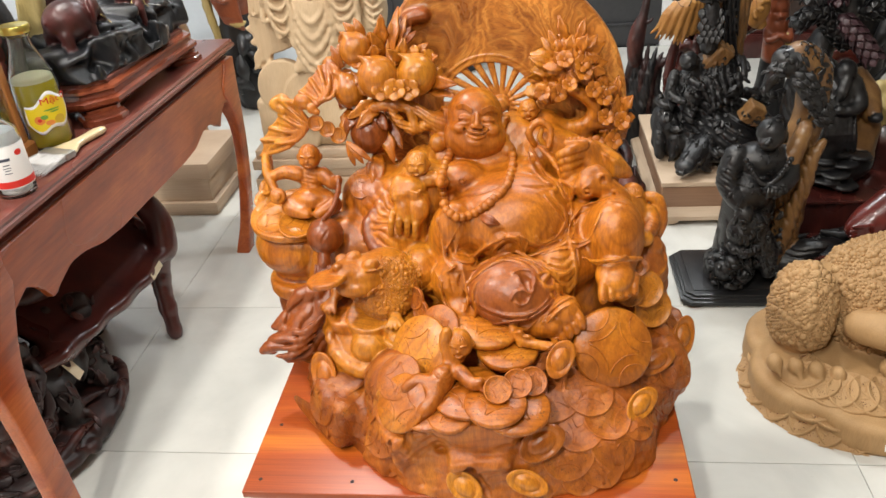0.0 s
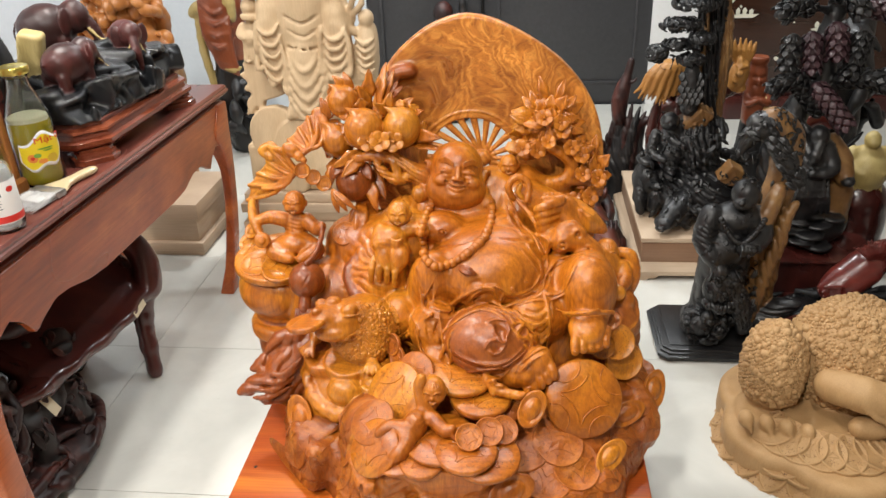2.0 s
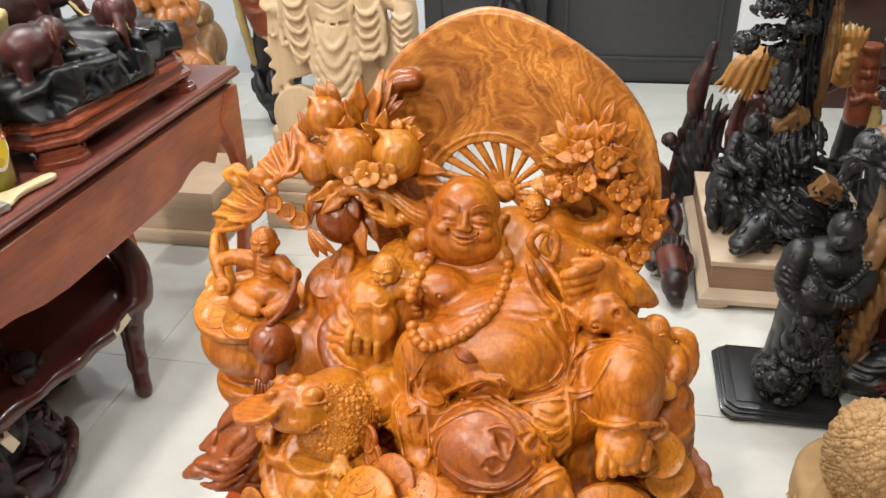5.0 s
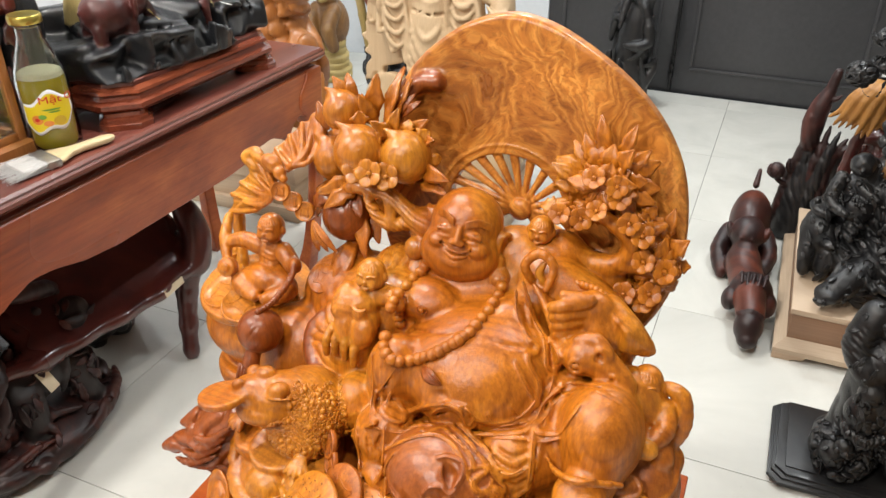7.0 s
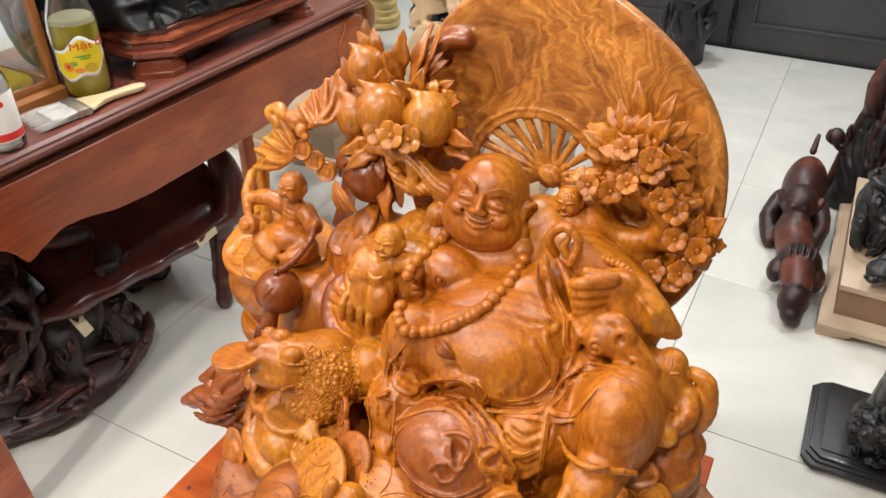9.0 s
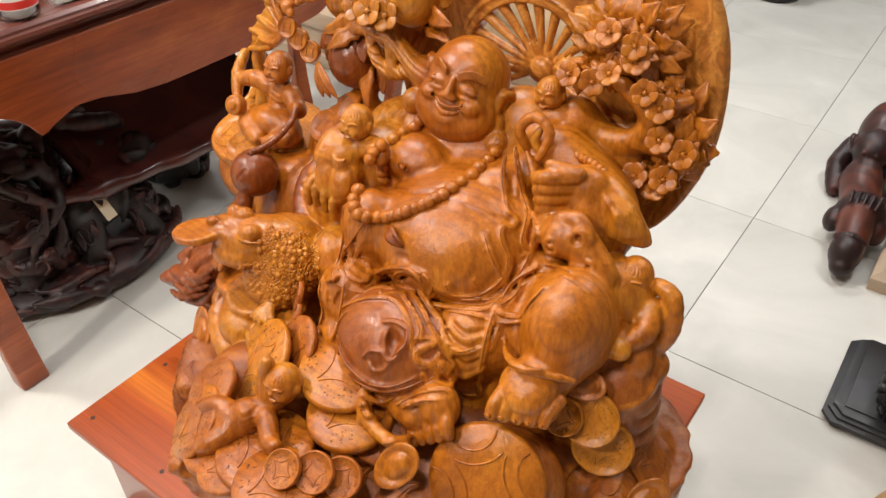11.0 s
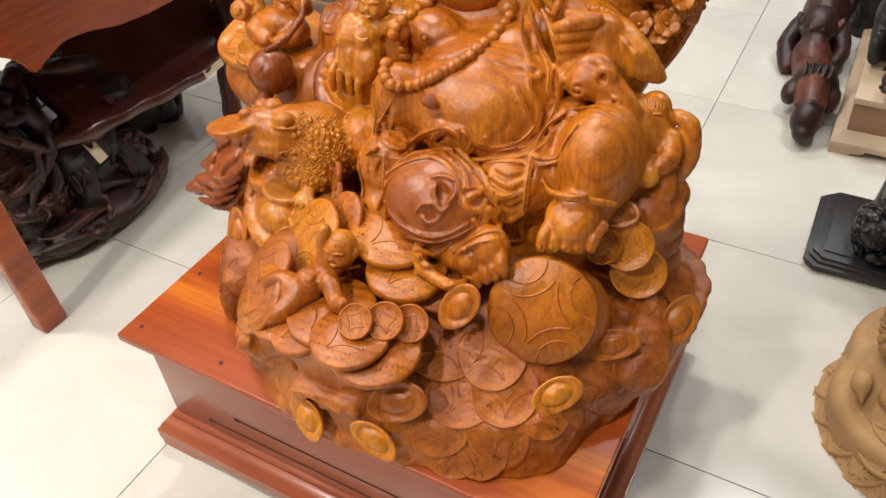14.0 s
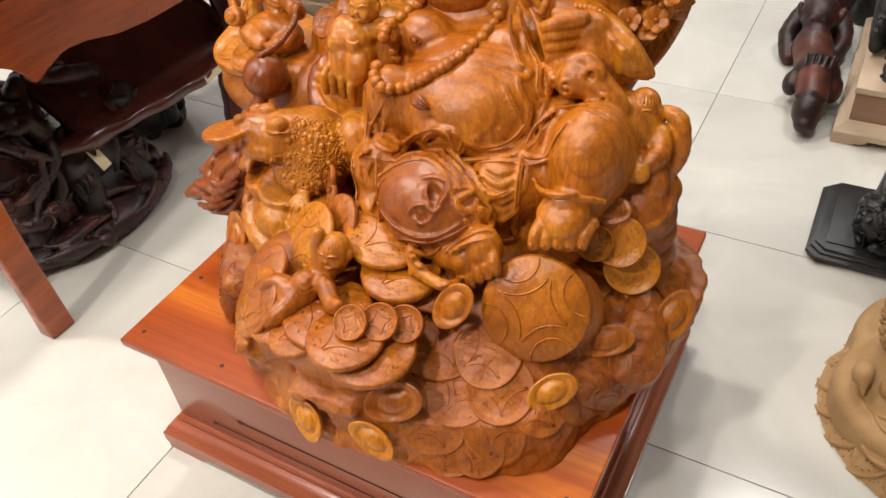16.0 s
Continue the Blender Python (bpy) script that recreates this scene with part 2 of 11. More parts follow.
M_DARKRED = wood("dark_red_wood", (0.022, 0.006, 0.006), (0.065, 0.014, 0.011), (0.12, 0.028, 0.02), 9.0, (1, 1, 0.5), 0.26, 0.3, 1.5, 0.3, 0.12)
M_EBONY = wood("black_carved_wood", (0.004, 0.004, 0.005), (0.011, 0.011, 0.012), (0.032, 0.029, 0.027), 14.0, (1, 1, 0.6), 0.38, 0.1, 1.0, 0.3, 0.3)
M_REDBLACK = wood("red_and_black_wood", (0.008, 0.006, 0.006), (0.026, 0.009, 0.008), (0.15, 0.028, 0.013), 7.0, (1, 1, 0.6), 0.44, 0.0, 2.0, 0.35, 0.25)
M_PALE = wood("pale_raw_wood", (0.46, 0.31, 0.17), (0.58, 0.42, 0.25), (0.66, 0.50, 0.32), 6.0, (1, 1, 0.12), 0.6, 0.0, 0.5, 0.22, 0.25)
M_PALEBOX = wood("pale_planed_boards", (0.42, 0.29, 0.19), (0.56, 0.42, 0.29), (0.64, 0.51, 0.37), 5.0, (0.12, 0.12, 1), 0.5, 0.0, 0.5, 0.25, 0.15, spread=5.0)
M_BOXPANEL = wood("walnut_toned_panel", (0.23, 0.12, 0.065), (0.33, 0.19, 0.11), (0.42, 0.26, 0.16), 5.0, (0.12, 0.12, 1), 0.42, 0.0, 0.6, 0.3, 0.15)
M_TOAD = wood("sandy_carved_wood", (0.30, 0.17, 0.065), (0.42, 0.25, 0.105), (0.50, 0.32, 0.15), 9.0, (1, 1, 0.4), 0.6, 0.0, 0.8, 0.3, 0.35)
M_HONEY = wood("honey_wood", (0.34, 0.17, 0.055), (0.48, 0.26, 0.09), (0.58, 0.36, 0.14), 7.0, (1, 1, 0.4), 0.38, 0.1, 1.5, 0.3, 0.15)
M_AMBERFRAME = wood("amber_frame_wood", (0.30, 0.10, 0.025), (0.44, 0.17, 0.045), (0.52, 0.23, 0.07), 6.0, (1, 1, 0.15), 0.34, 0.2, 0.5, 0.25, 0.1)


def tile_material():
    """Pale polished porcelain tile, faintly clouded, each a shade apart."""
    m, nd, ln, p = mat("polished_tile", (0.74, 0.74, 0.69), 0.14)
    v = coords(nd, ln, spread=40.0)
    n1, n2 = noise_tex(nd, ln, v, 3.0, 5, 0.6, 0.8), noise_tex(nd, ln, v, 90, 3)
    r = ramp(nd, [(0.3, (0.52, 0.518, 0.476)), (0.7, (0.64, 0.634, 0.584))])
    ln.new(n1.outputs["Fac"], r.inputs[0])
    r2 = ramp(nd, [(0.22, (0.80, 0.79, 0.76)), (0.3, (1, 1, 1))])
    ln.new(n2.outputs["Fac"], r2.inputs[0])
    ln.new(mixc(nd, ln, r.outputs[0], r2.outputs[0], 0.35, "MULTIPLY"), p.inputs["Base Color"])
    mr = nd.new("ShaderNodeMapRange")
    mr.inputs[3].default_value, mr.inputs[4].default_value = 0.10, 0.26
    ln.new(n1.outputs["Fac"], mr.inputs[0])
    ln.new(mr.outputs[0], p.inputs["Roughness"])
    return m


M_TILE = tile_material()
M_GROUT = spotted("dark_grout", (0.10, 0.10, 0.09), (0.16, 0.155, 0.145), 60, 0.8)
M_WALL = spotted("pale_blue_grey_plaster", (0.60, 0.64, 0.68), (0.66, 0.69, 0.72), 40, 0.7, 0, 0.08, 1.5)
M_WHITE = spotted("white_painted_plaster", (0.74, 0.74, 0.73), (0.80, 0.80, 0.79), 40, 0.6, 0, 0.06, 1.5)
M_CEILING = spotted("pale_grey_ceiling_paint", (0.46, 0.47, 0.48), (0.52, 0.53, 0.54), 40, 0.7, 0, 0.06, 1.5)
M_SHOP = spotted("brown_grey_painted_plaster", (0.20, 0.17, 0.14), (0.26, 0.22, 0.18), 40, 0.7, 0, 0.06, 1.5)
M_DOOR = spotted("charcoal_painted_door", (0.035, 0.035, 0.038), (0.050, 0.050, 0.053), 50, 0.42, 0, 0.06, 1.5)
M_METAL = spotted("black_metal", (0.02, 0.02, 0.02), (0.04, 0.04, 0.04), 60, 0.35, 0.8)

# ---- room ----
X0, X1, Y0, Y1 = -2.7, 3.1, -4.1, 3.7


def room():
    tagged(from_bm("floor", box(X0, X1, Y0, Y1, -0.14, -0.004, 0), M_GROUT), "pale polished porcelain floor tiles with thin dark joints", "floor", kind="structure")
    tagged(from_bm("ceiling", box(X0, X1, Y0, Y1, CEIL, CEIL + 0.1, 0), M_CEILING), "pale grey painted showroom ceiling", "ceiling", kind="structure")
    tagged(from_bm("wall_west", box(X0 - 0.15, X0, Y0, Y1, -0.14, CEIL + 0.1, 0), M_WALL), "pale blue-grey painted wall", "wall", kind="structure")
    tagged(from_bm("wall_east", box(X1, X1 + 0.15, Y0, Y1, -0.14, CEIL + 0.1, 0), M_SHOP), "brown-grey painted wall", "wall", kind="structure")
    tagged(from_bm("wall_south", box(X0 - 0.15, X1 + 0.15, Y0 - 0.15, Y0, -0.14, CEIL + 0.1, 0), M_SHOP), "brown-grey painted wall", "wall", kind="structure")
    tagged(from_bm("wall_north", box(X0 - 0.15, -0.78, Y1, Y1 + 0.15, -0.14, CEIL + 0.1, 0), M_WALL), "pale blue-grey painted wall beside the dark doors", "wall", kind="structure")
    tagged(from_bm("wall_north_east", box(1.34, X1 + 0.15, Y1, Y1 + 0.15, -0.14, CEIL + 0.1, 0), M_WHITE), "white painted wall beside the dark doors", "wall", kind="structure")
    tagged(from_bm("wall_over_door", box(-0.78, 1.34, Y1, Y1 + 0.15, 2.3, CEIL + 0.1, 0), M_WHITE), "white painted wall over the dark doors", "wall", kind="structure")
    # two charcoal door leaves with raised mouldings
    for i, (a, b) in enumerate(((-0.78, 0.085), (0.105, 1.34))):
        d = tagged(from_bm(f"door_{i + 1}", box(a, b, Y1 + 0.02, Y1 + 0.065, 0.004, 2.3, 0.003), M_DOOR), "closed charcoal grey panelled door with thin mouldings", "door", kind="structure")
        for z0, z1 in ((0.16, 1.0), (1.12, 2.16)):
            fr = bmesh.new()
            for q in ((a + 0.1, b - 0.1, z0, z0 + 0.022), (a + 0.1, b - 0.1, z1 - 0.022, z1), (a + 0.1, a + 0.122, z0 + 0.0222, z1 - 0.0222), (b - 0.122, b - 0.1, z0 + 0.0222, z1 - 0.0222)):
                box(q[0], q[1], Y1 + 0.006, Y1 + 0.0195, q[2], q[3], 0.004, 2, fr)
            part("moulding", fr, M_DOOR, d)
    post = bmesh.new()
    box(0.086, 0.104, Y1 + 0.002, Y1 + 0.06, 0.004, 2.3, 0.003, 2, post)
    part("meeting_post", post, M_METAL, bpy.data.objects["door_1"])
    bolt = bmesh.new()
    for z in (0.10, 0.16, 0.22):
        box(0.082, 0.108, Y1 - 0.012, Y1 + 0.0015, z, z + 0.035, 0.004, 2, bolt)
    part("floor_bolt", bolt, M_METAL, bpy.data.objects["door_1"])
    # ceiling panels
    em, nd, ln, p = mat("lit_panel", (1, 1, 1), 0.4)
    p.inputs["Emission Color"].default_value, p.inputs["Emission Strength"].default_value = (1, 0.97, 0.92, 1), 3.0
    for lx, ly, ls, lw, lc in LAMPS:
        c = tagged(empty("ceiling_light", lx, ly, CEIL - 0.024), "flat white square ceiling light, lit", "ceiling light", "ceiling lights")
        h = ls / 2 + 0.02
        fr = bmesh.new()
        for q in ((-h, h, -h, -h + 0.016), (-h, h, h - 0.016, h), (-h, -h + 0.016, -h + 0.0162, h - 0.0162), (h - 0.016, h, -h + 0.0162, h - 0.0162)):
            box(q[0], q[1], q[2], q[3], -0.002, 0.024, 0.002, 1, fr)
        part("frame", fr, M_WHITE, c)
        part("diffuser", box(-h + 0.0165, h - 0.0165, -h + 0.0165, h - 0.0165, 0.008, 0.02, 0), em, c)


room()


# ---- carving: solids blended in a field of distances, then skinned ----
class Carving:
    def __init__(self, lo, hi, h):
        self.lo, self.h = np.array(lo, dtype=np.float32), h
        self.n = np.ceil((np.array(hi) - np.array(lo)) / h).astype(int) + 1
        self.f = np.full(self.n, 1.0, dtype=np.float32)
        self.m = np.zeros(self.n, dtype=np.int8)
        self.v, self.q, self.qm, self.count, self.more = [], [], [], 0, []

    def region(self, lo, hi, pad):
        a = np.maximum(np.floor((np.array(lo) - pad - self.lo) / self.h).astype(int), 0)
        b = np.minimum(np.ceil((np.array(hi) + pad - self.lo) / self.h).astype(int) + 1, self.n)
        if (b <= a).any():
            return None, None
        s = tuple(slice(i, j) for i, j in zip(a, b))
        ax = [self.lo[i] + self.h * np.arange(a[i], b[i], dtype=np.float32) for i in range(3)]
        return s, np.meshgrid(*ax, indexing="ij", sparse=True)

    def blend(self, s, d, k, m, sub=False):
        f = self.f[s]
        if sub:
            hh = np.clip(0.5 - 0.5 * (f + d) / k, 0, 1)
            self.f[s] = f * (1 - hh) - d * hh + k * hh * (1 - hh)
            if m is not None:
                self.m[s] = np.where((-d > f - 0.5 * self.h), m, self.m[s])
            return
        hh = np.clip(0.5 + 0.5 * (f - d) / k, 0, 1)
        self.m[s] = np.where(d < f, m, self.m[s])
        self.f[s] = f * (1 - hh) + d * hh - k * hh * (1 - hh)

    def ball(self, c, r, rot=None, k=0.008, m=0, sub=False):
        r = np.array((r, r, r) if isinstance(r, (int, float)) else r, dtype=np.float32)
        R = float(r.max())
        lo, hi = (np.array(c) - (R if rot else r), np.array(c) + (R if rot else r))
        s, g = self.region(lo, hi, k + 3 * self.h)
        if s is None:
            return
        p = [g[i] - c[i] for i in range(3)]
        if rot:
            e = np.array(Euler([radians(a) for a in rot]).to_matrix().transposed())
            p = [e[i, 0] * p[0] + e[i, 1] * p[1] + e[i, 2] * p[2] for i in range(3)]
        k0 = np.sqrt(sum((p[i] / r[i]) ** 2 for i in range(3)))
        k1 = np.sqrt(sum((p[i] / r[i] ** 2) ** 2 for i in range(3))) + 1e-6
        self.blend(s, (k0 * (k0 - 1) / k1).astype(np.float32), k, m, sub)

    def cap(self, a, b, ra, rb=None, k=0.006, m=0, sub=False):
        rb = ra if rb is None else rb
        a, b = np.array(a, dtype=np.float32), np.array(b, dtype=np.float32)
        R = max(ra, rb)
        s, g = self.region(np.minimum(a, b) - R, np.maximum(a, b) + R, k + 3 * self.h)
        if s is None:
            return
        ab = b - a
        t = np.clip(sum((g[i] - a[i]) * ab[i] for i in range(3)) / (float(ab @ ab) + 1e-9), 0, 1)
        d = np.sqrt(sum((g[i] - a[i] - t * ab[i]) ** 2 for i in range(3))) - (ra + (rb - ra) * t)
        self.blend(s, d.astype(np.float32), k, m, sub)

    def tube(self, pts, r, k=0.006, m=0, sub=False, step=3):
        """A bent rod through the points; r: one radius, or two or more along it."""
        P = [Vector(p) for p in pts]
        out = []
        for i in range(len(P) - 1):
            p0, p1, p2, p3 = P[max(i - 1, 0)], P[i], P[i + 1], P[min(i + 2, len(P) - 1)]
            for j in range(step):
                t = j / step
                out.append(0.5 * ((2 * p1) + (p2 - p0) * t + (2 * p0 - 5 * p1 + 4 * p2 - p3) * t * t + (3 * p1 - p0 - 3 * p2 + p3) * t ** 3))
        out.append(P[-1])
        rs = np.interp(np.linspace(0, 1, len(out)), np.linspace(0, 1, len(r)), r) if isinstance(r, (list, tuple)) else [r] * len(out)
        for i in range(len(out) - 1):
            self.cap(out[i], out[i + 1], float(rs[i]), float(rs[i + 1]), k, m, sub)

    def lip(self, pts, r, m=0):
        """A crisp raised edge along a fold, drawn out thin at both ends."""
        P = [Vector(p) for p in pts]
        out = []
        for i in range(len(P) - 1):
            p0, p1, p2, p3 = P[max(i - 1, 0)], P[i], P[i + 1], P[min(i + 2, len(P) - 1)]
            for j in range(4):
                t = j / 4
                out.append(0.5 * ((2 * p1) + (p2 - p0) * t + (2 * p0 - 5 * p1 + 4 * p2 - p3) * t * t + (3 * p1 - p0 - 3 * p2 + p3) * t ** 3))
        out.append(P[-1])
        h = len(out) // 2
        self.rod(out[:h + 1], (r * 0.35, r), m, 7)
        self.rod(out[h:], (r, r * 0.35), m, 7)

    def coin(self, c, n, r, t=0.006, edge=0.003, k=0.003, m=0, sub=False):
        """A flat round body with its axis along n."""
        n = np.array(Vector(n).normalized(), dtype=np.float32)
        s, g = self.region(np.array(c) - r - t, np.array(c) + r + t, k + 3 * self.h)
        if s is None:
            return
        p = [g[i] - c[i] for i in range(3)]
        ax = sum(p[i] * n[i] for i in range(3))
        rad = np.sqrt(np.maximum(sum(q * q for q in p) - ax * ax, 0))
        dx, dz = rad - (r - edge), np.abs(ax) - (t - edge)
        d = np.minimum(np.maximum(dx, dz), 0) + np.sqrt(np.maximum(dx, 0) ** 2 + np.maximum(dz, 0) ** 2) - edge
        self.blend(s, d.astype(np.float32), k, m, sub)

    def block(self, c, half, rot=(0, 0, 0), edge=0.01, k=0.006, m=0, sub=False):
        R = float(np.linalg.norm(half))
        s, g = self.region(np.array(c) - R, np.array(c) + R, k + 3 * self.h)
        if s is None:
            return
        e = np.array(Euler([radians(a) for a in rot]).to_matrix().transposed())
        p = [g[i] - c[i] for i in range(3)]
        q = [np.abs(e[i, 0] * p[0] + e[i, 1] * p[1] + e[i, 2] * p[2]) - (half[i] - edge) for i in range(3)]
        d = np.sqrt(sum(np.maximum(a, 0) ** 2 for a in q)) + np.minimum(np.maximum(np.maximum(q[0], q[1]), q[2]), 0) - edge
        self.blend(s, d.astype(np.float32), k, m, sub)

    def outline(self, poly, axis, mid, half, slope=0.0, edge=0.006, k=0.01, m=0, taper=0.0, wob=0.0):
        """A slab of the given outline. axis 1: outline in x, z, at y = mid + slope * z; axis 2: outline in x, y, from mid - half to mid + half, drawn in by taper with height."""
        P = np.array(poly, dtype=np.float32)
        for _ in range(2 if axis == 1 else 1):
            N = np.roll(P, -1, 0)
            P = np.stack([0.75 * P + 0.25 * N, 0.25 * P + 0.75 * N], 1).reshape(-1, 2)
        lo2, hi2 = P.min(0), P.max(0)
        if axis == 1:
            ys = sorted((mid + slope * lo2[1], mid + slope * hi2[1]))
            lo, hi = (lo2[0], ys[0] - half, lo2[1]), (hi2[0], ys[1] + half, hi2[1])
        else:
            lo, hi = (lo2[0], lo2[1], mid - half), (hi2[0], hi2[1], mid + half)
        s, g = self.region(lo, hi, k + 3 * self.h + wob)
        u, v, w = (g[0], g[2], g[1] - mid - slope * g[2]) if axis == 1 else (g[0], g[1], g[2] - mid)
        d2, inside = None, None
        for i in range(len(P)):
            a, b = P[i], P[(i + 1) % len(P)]
            ex, ey = b - a
            t = np.clip(((u - a[0]) * ex + (v - a[1]) * ey) / (ex * ex + ey * ey), 0, 1)
            q = (u - a[0] - t * ex) ** 2 + (v - a[1] - t * ey) ** 2
            d2 = q if d2 is None else np.minimum(d2, q)
            if abs(ey) > 1e-9:
                cross = ((a[1] > v) != (b[1] > v)) & (u < ex * (v - a[1]) / ey + a[0])
                inside = cross if inside is None else inside ^ cross
        d = np.sqrt(d2) * np.where(inside, -1, 1)
        d = d + taper * (w + half) + wob * np.sin(31 * u + 9 * v) * np.cos(27 * v - 12 * w + 3)
        dx, dz = d + edge, np.abs(w) - (half - edge)
        d = np.minimum(np.maximum(dx, dz), 0) + np.sqrt(np.maximum(dx, 0) ** 2 + np.maximum(dz, 0) ** 2) - edge
        self.blend(s, d.astype(np.float32), k, m)

    def rough(self, amp, scale, lo=None, hi=None, seed=0, ridged=False):
        """Chisel unevenness: sums of tilted waves over a region."""
        lo = self.lo if lo is None else lo
        hi = self.lo + self.h * (self.n - 1) if hi is None else hi
        s, g = self.region(lo, hi, 0)
        rnd = random.Random(seed)
        tot = 0
        for i in range(5):
            w = [rnd.uniform(-1, 1) * scale for _ in range(3)]
            wv = np.sin(w[0] * g[0] + w[1] * g[1] + w[2] * g[2] + rnd.uniform(0, 6.3))
            tot = tot + (np.abs(wv) if ridged else wv)
        self.f[s] += (amp * tot / 2.2).astype(np.float32)

    def folds(self, c, r, along, wave, amp, bend=0.0, seed=0):
        """Carves running folds over a round region: creases lie across `along`, a wave apart, and bend."""
        r = np.array((r, r, r) if isinstance(r, (int, float)) else r, dtype=np.float32)
        s, g = self.region(np.array(c) - r, np.array(c) + r, 0)
        if s is None:
            return
        d = Vector(along).normalized()
        e = d.orthogonal().normalized()
        p = [g[i] - c[i] for i in range(3)]
        fall = np.clip(1 - np.sqrt(sum((p[i] / r[i]) ** 2 for i in range(3))), 0, 1)
        fall = np.minimum(fall * 2.2, 1)
        a = sum(p[i] * d[i] for i in range(3))
        b = sum(p[i] * e[i] for i in range(3))
        ph = (a + bend * np.sin(b * 2.2 / r.max() + seed) + 0.25 * wave * np.sin(b * 9 / r.max() + 2 * seed)) * (math.pi / wave) + seed
        self.f[s] += (amp * fall * (0.6 - np.abs(np.sin(ph)) ** 0.8)).astype(np.float32)

    def take(self, other, turn=None):
        """Adds another carving's skin to this mesh, turned and shifted if told."""
        V, Q, QM = other.skin()
        if turn is not None:
            V = V @ np.array(turn.to_3x3()).T + np.array(turn.translation)
        self.more.append((V.astype(np.float32), Q, QM))

    def normal(self, p):
        i = np.clip(np.round((np.array(p) - self.lo) / self.h).astype(int), 2, self.n - 3)
        g = [self.f[tuple(i + 2 * e)] - self.f[tuple(i - 2 * e)] for e in np.eye(3, dtype=int)]
        v = Vector([float(a) for a in g])
        return v.normalized() if v.length > 1e-6 else Vector((0, -1, 0))

    def clad(self, seed, lo, hi, n, size, m=0, d=(0.0, 0.85, -0.5), flow=(0.2, 0, -1), kinds="llbc"):
        """Lays small leaves (l), knobs (b) and curls (c) on the surface seen along d."""
        rnd = random.Random(seed)
        for _ in range(n):
            q = Vector([rnd.uniform(a, b) for a, b in zip(lo, hi)])
            p = self.drop(q, d, 0.3, 0.0, 0.5)
            if p is None or not all(a - 0.02 < v < b + 0.02 for v, a, b in zip(p, lo, hi)):
                continue
            nn = self.normal(p)
            w = Vector(flow) + Vector((rnd.uniform(-1, 1), rnd.uniform(-1, 1), rnd.uniform(-1, 1)))
            w = (w - nn * w.dot(nn)).normalized()
            s, kd = size * rnd.uniform(0.6, 1.35), rnd.choice(kinds)
            if kd == "l":
                self.leaf(p - w * s * 0.5 + nn * s * 0.05, p + w * s + nn * s * rnd.uniform(0.1, 0.45), s * rnd.uniform(0.28, 0.42), nn, m, rnd.uniform(0.05, 0.2), rnd.choice((0, 0, 2, 3)))
            elif kd == "b":
                self.bead(p, s * rnd.uniform(0.25, 0.45), m, 7, None, (1, rnd.uniform(0.7, 1), rnd.uniform(0.7, 1.2)))
            else:
                x = nn.cross(w)
                self.rod([p + (w * math.cos(a) + x * math.sin(a)) * s * (0.75 - 0.09 * j) + nn * s * 0.12 for j, a in enumerate((0.0, 0.8, 1.6, 2.5, 3.5, 4.6))], (s * 0.16, s * 0.07), m, 5)

    def drop(self, p, d=(-0.05, 0.90, -0.42), back=0.08, sink=0.0, reach=None):
        """The place where a line through p along d meets the carved surface."""
        p, d = np.array(p, dtype=np.float32), np.array(Vector(d).normalized(), dtype=np.float32)
        for s in np.arange(-back, 0.16 if reach is None else reach, 0.4 * self.h):
            i = np.round((p + d * s - self.lo) / self.h).astype(int)
            if (i >= 0).all() and (i < self.n).all() and self.f[tuple(i)] < 0:
                return Vector([float(a) for a in p + d * (s + sink)])
        return None if reach is not None else Vector([float(a) for a in p])

    def floor(self, z):
        """Cuts flat at the height z, where it stands."""
        zz = self.lo[2] + self.h * np.arange(self.n[2], dtype=np.float32)
        self.f = np.maximum(self.f, (z - zz)[None, None, :])

    # pieces added to the same mesh
    def add(self, verts, faces, m=0):
        verts = np.asarray(verts, dtype=np.float32).reshape(-1, 3)
        self.v.append(verts)
        self.q.extend([tuple(i + self.count for i in f) for f in faces])
        self.qm.extend([m] * len(faces))
        self.count += len(verts)

    def bead(self, c, r, m=0, n=8, rot=None, squash=(1, 1, 1)):
        e = np.array(rot.to_3x3()) if rot is not None else np.eye(3)
        vs, fs = [(0, 0, -1)], []
        for j in range(1, n // 2 + 1):
            a = math.pi * j / (n // 2 + 1)
            vs += [(math.sin(a) * math.cos(2 * math.pi * i / n), math.sin(a) * math.sin(2 * math.pi * i / n), -math.cos(a)) for i in range(n)]
        vs.append((0, 0, 1))
        for i in range(n):
            fs.append((0, 1 + (i + 1) % n, 1 + i))
            for j in range(n // 2 - 1):
                o = 1 + j * n
                fs.append((o + i, o + (i + 1) % n, o + n + (i + 1) % n, o + n + i))
            o = 1 + (n // 2 - 1) * n
            fs.append((o + i, o + (i + 1) % n, len(vs) - 1))
        self.add((np.array(vs) * np.array(squash) * r) @ e.T + np.array(c), fs, m)

    def rod(self, pts, r, m=0, n=6):
        """A thin line of round section."""
        P = [Vector(p) for p in pts]
        vs, fs = [], []
        for i, p in enumerate(P):
            d = (P[min(i + 1, len(P) - 1)] - P[max(i - 1, 0)]).normalized()
            a = d.cross(Vector((0.3, 0.5, 0.81))).normalized()
            b = d.cross(a)
            rr = r if isinstance(r, float) else r[0] + (r[1] - r[0]) * i / (len(P) - 1)
            vs += [p + (a * math.cos(2 * math.pi * j / n) + b * math.sin(2 * math.pi * j / n)) * rr for j in range(n)]
        for i in range(len(P) - 1):
            for j in range(n):
                fs.append((i * n + j, i * n + (j + 1) % n, i * n + n + (j + 1) % n, i * n + n + j))
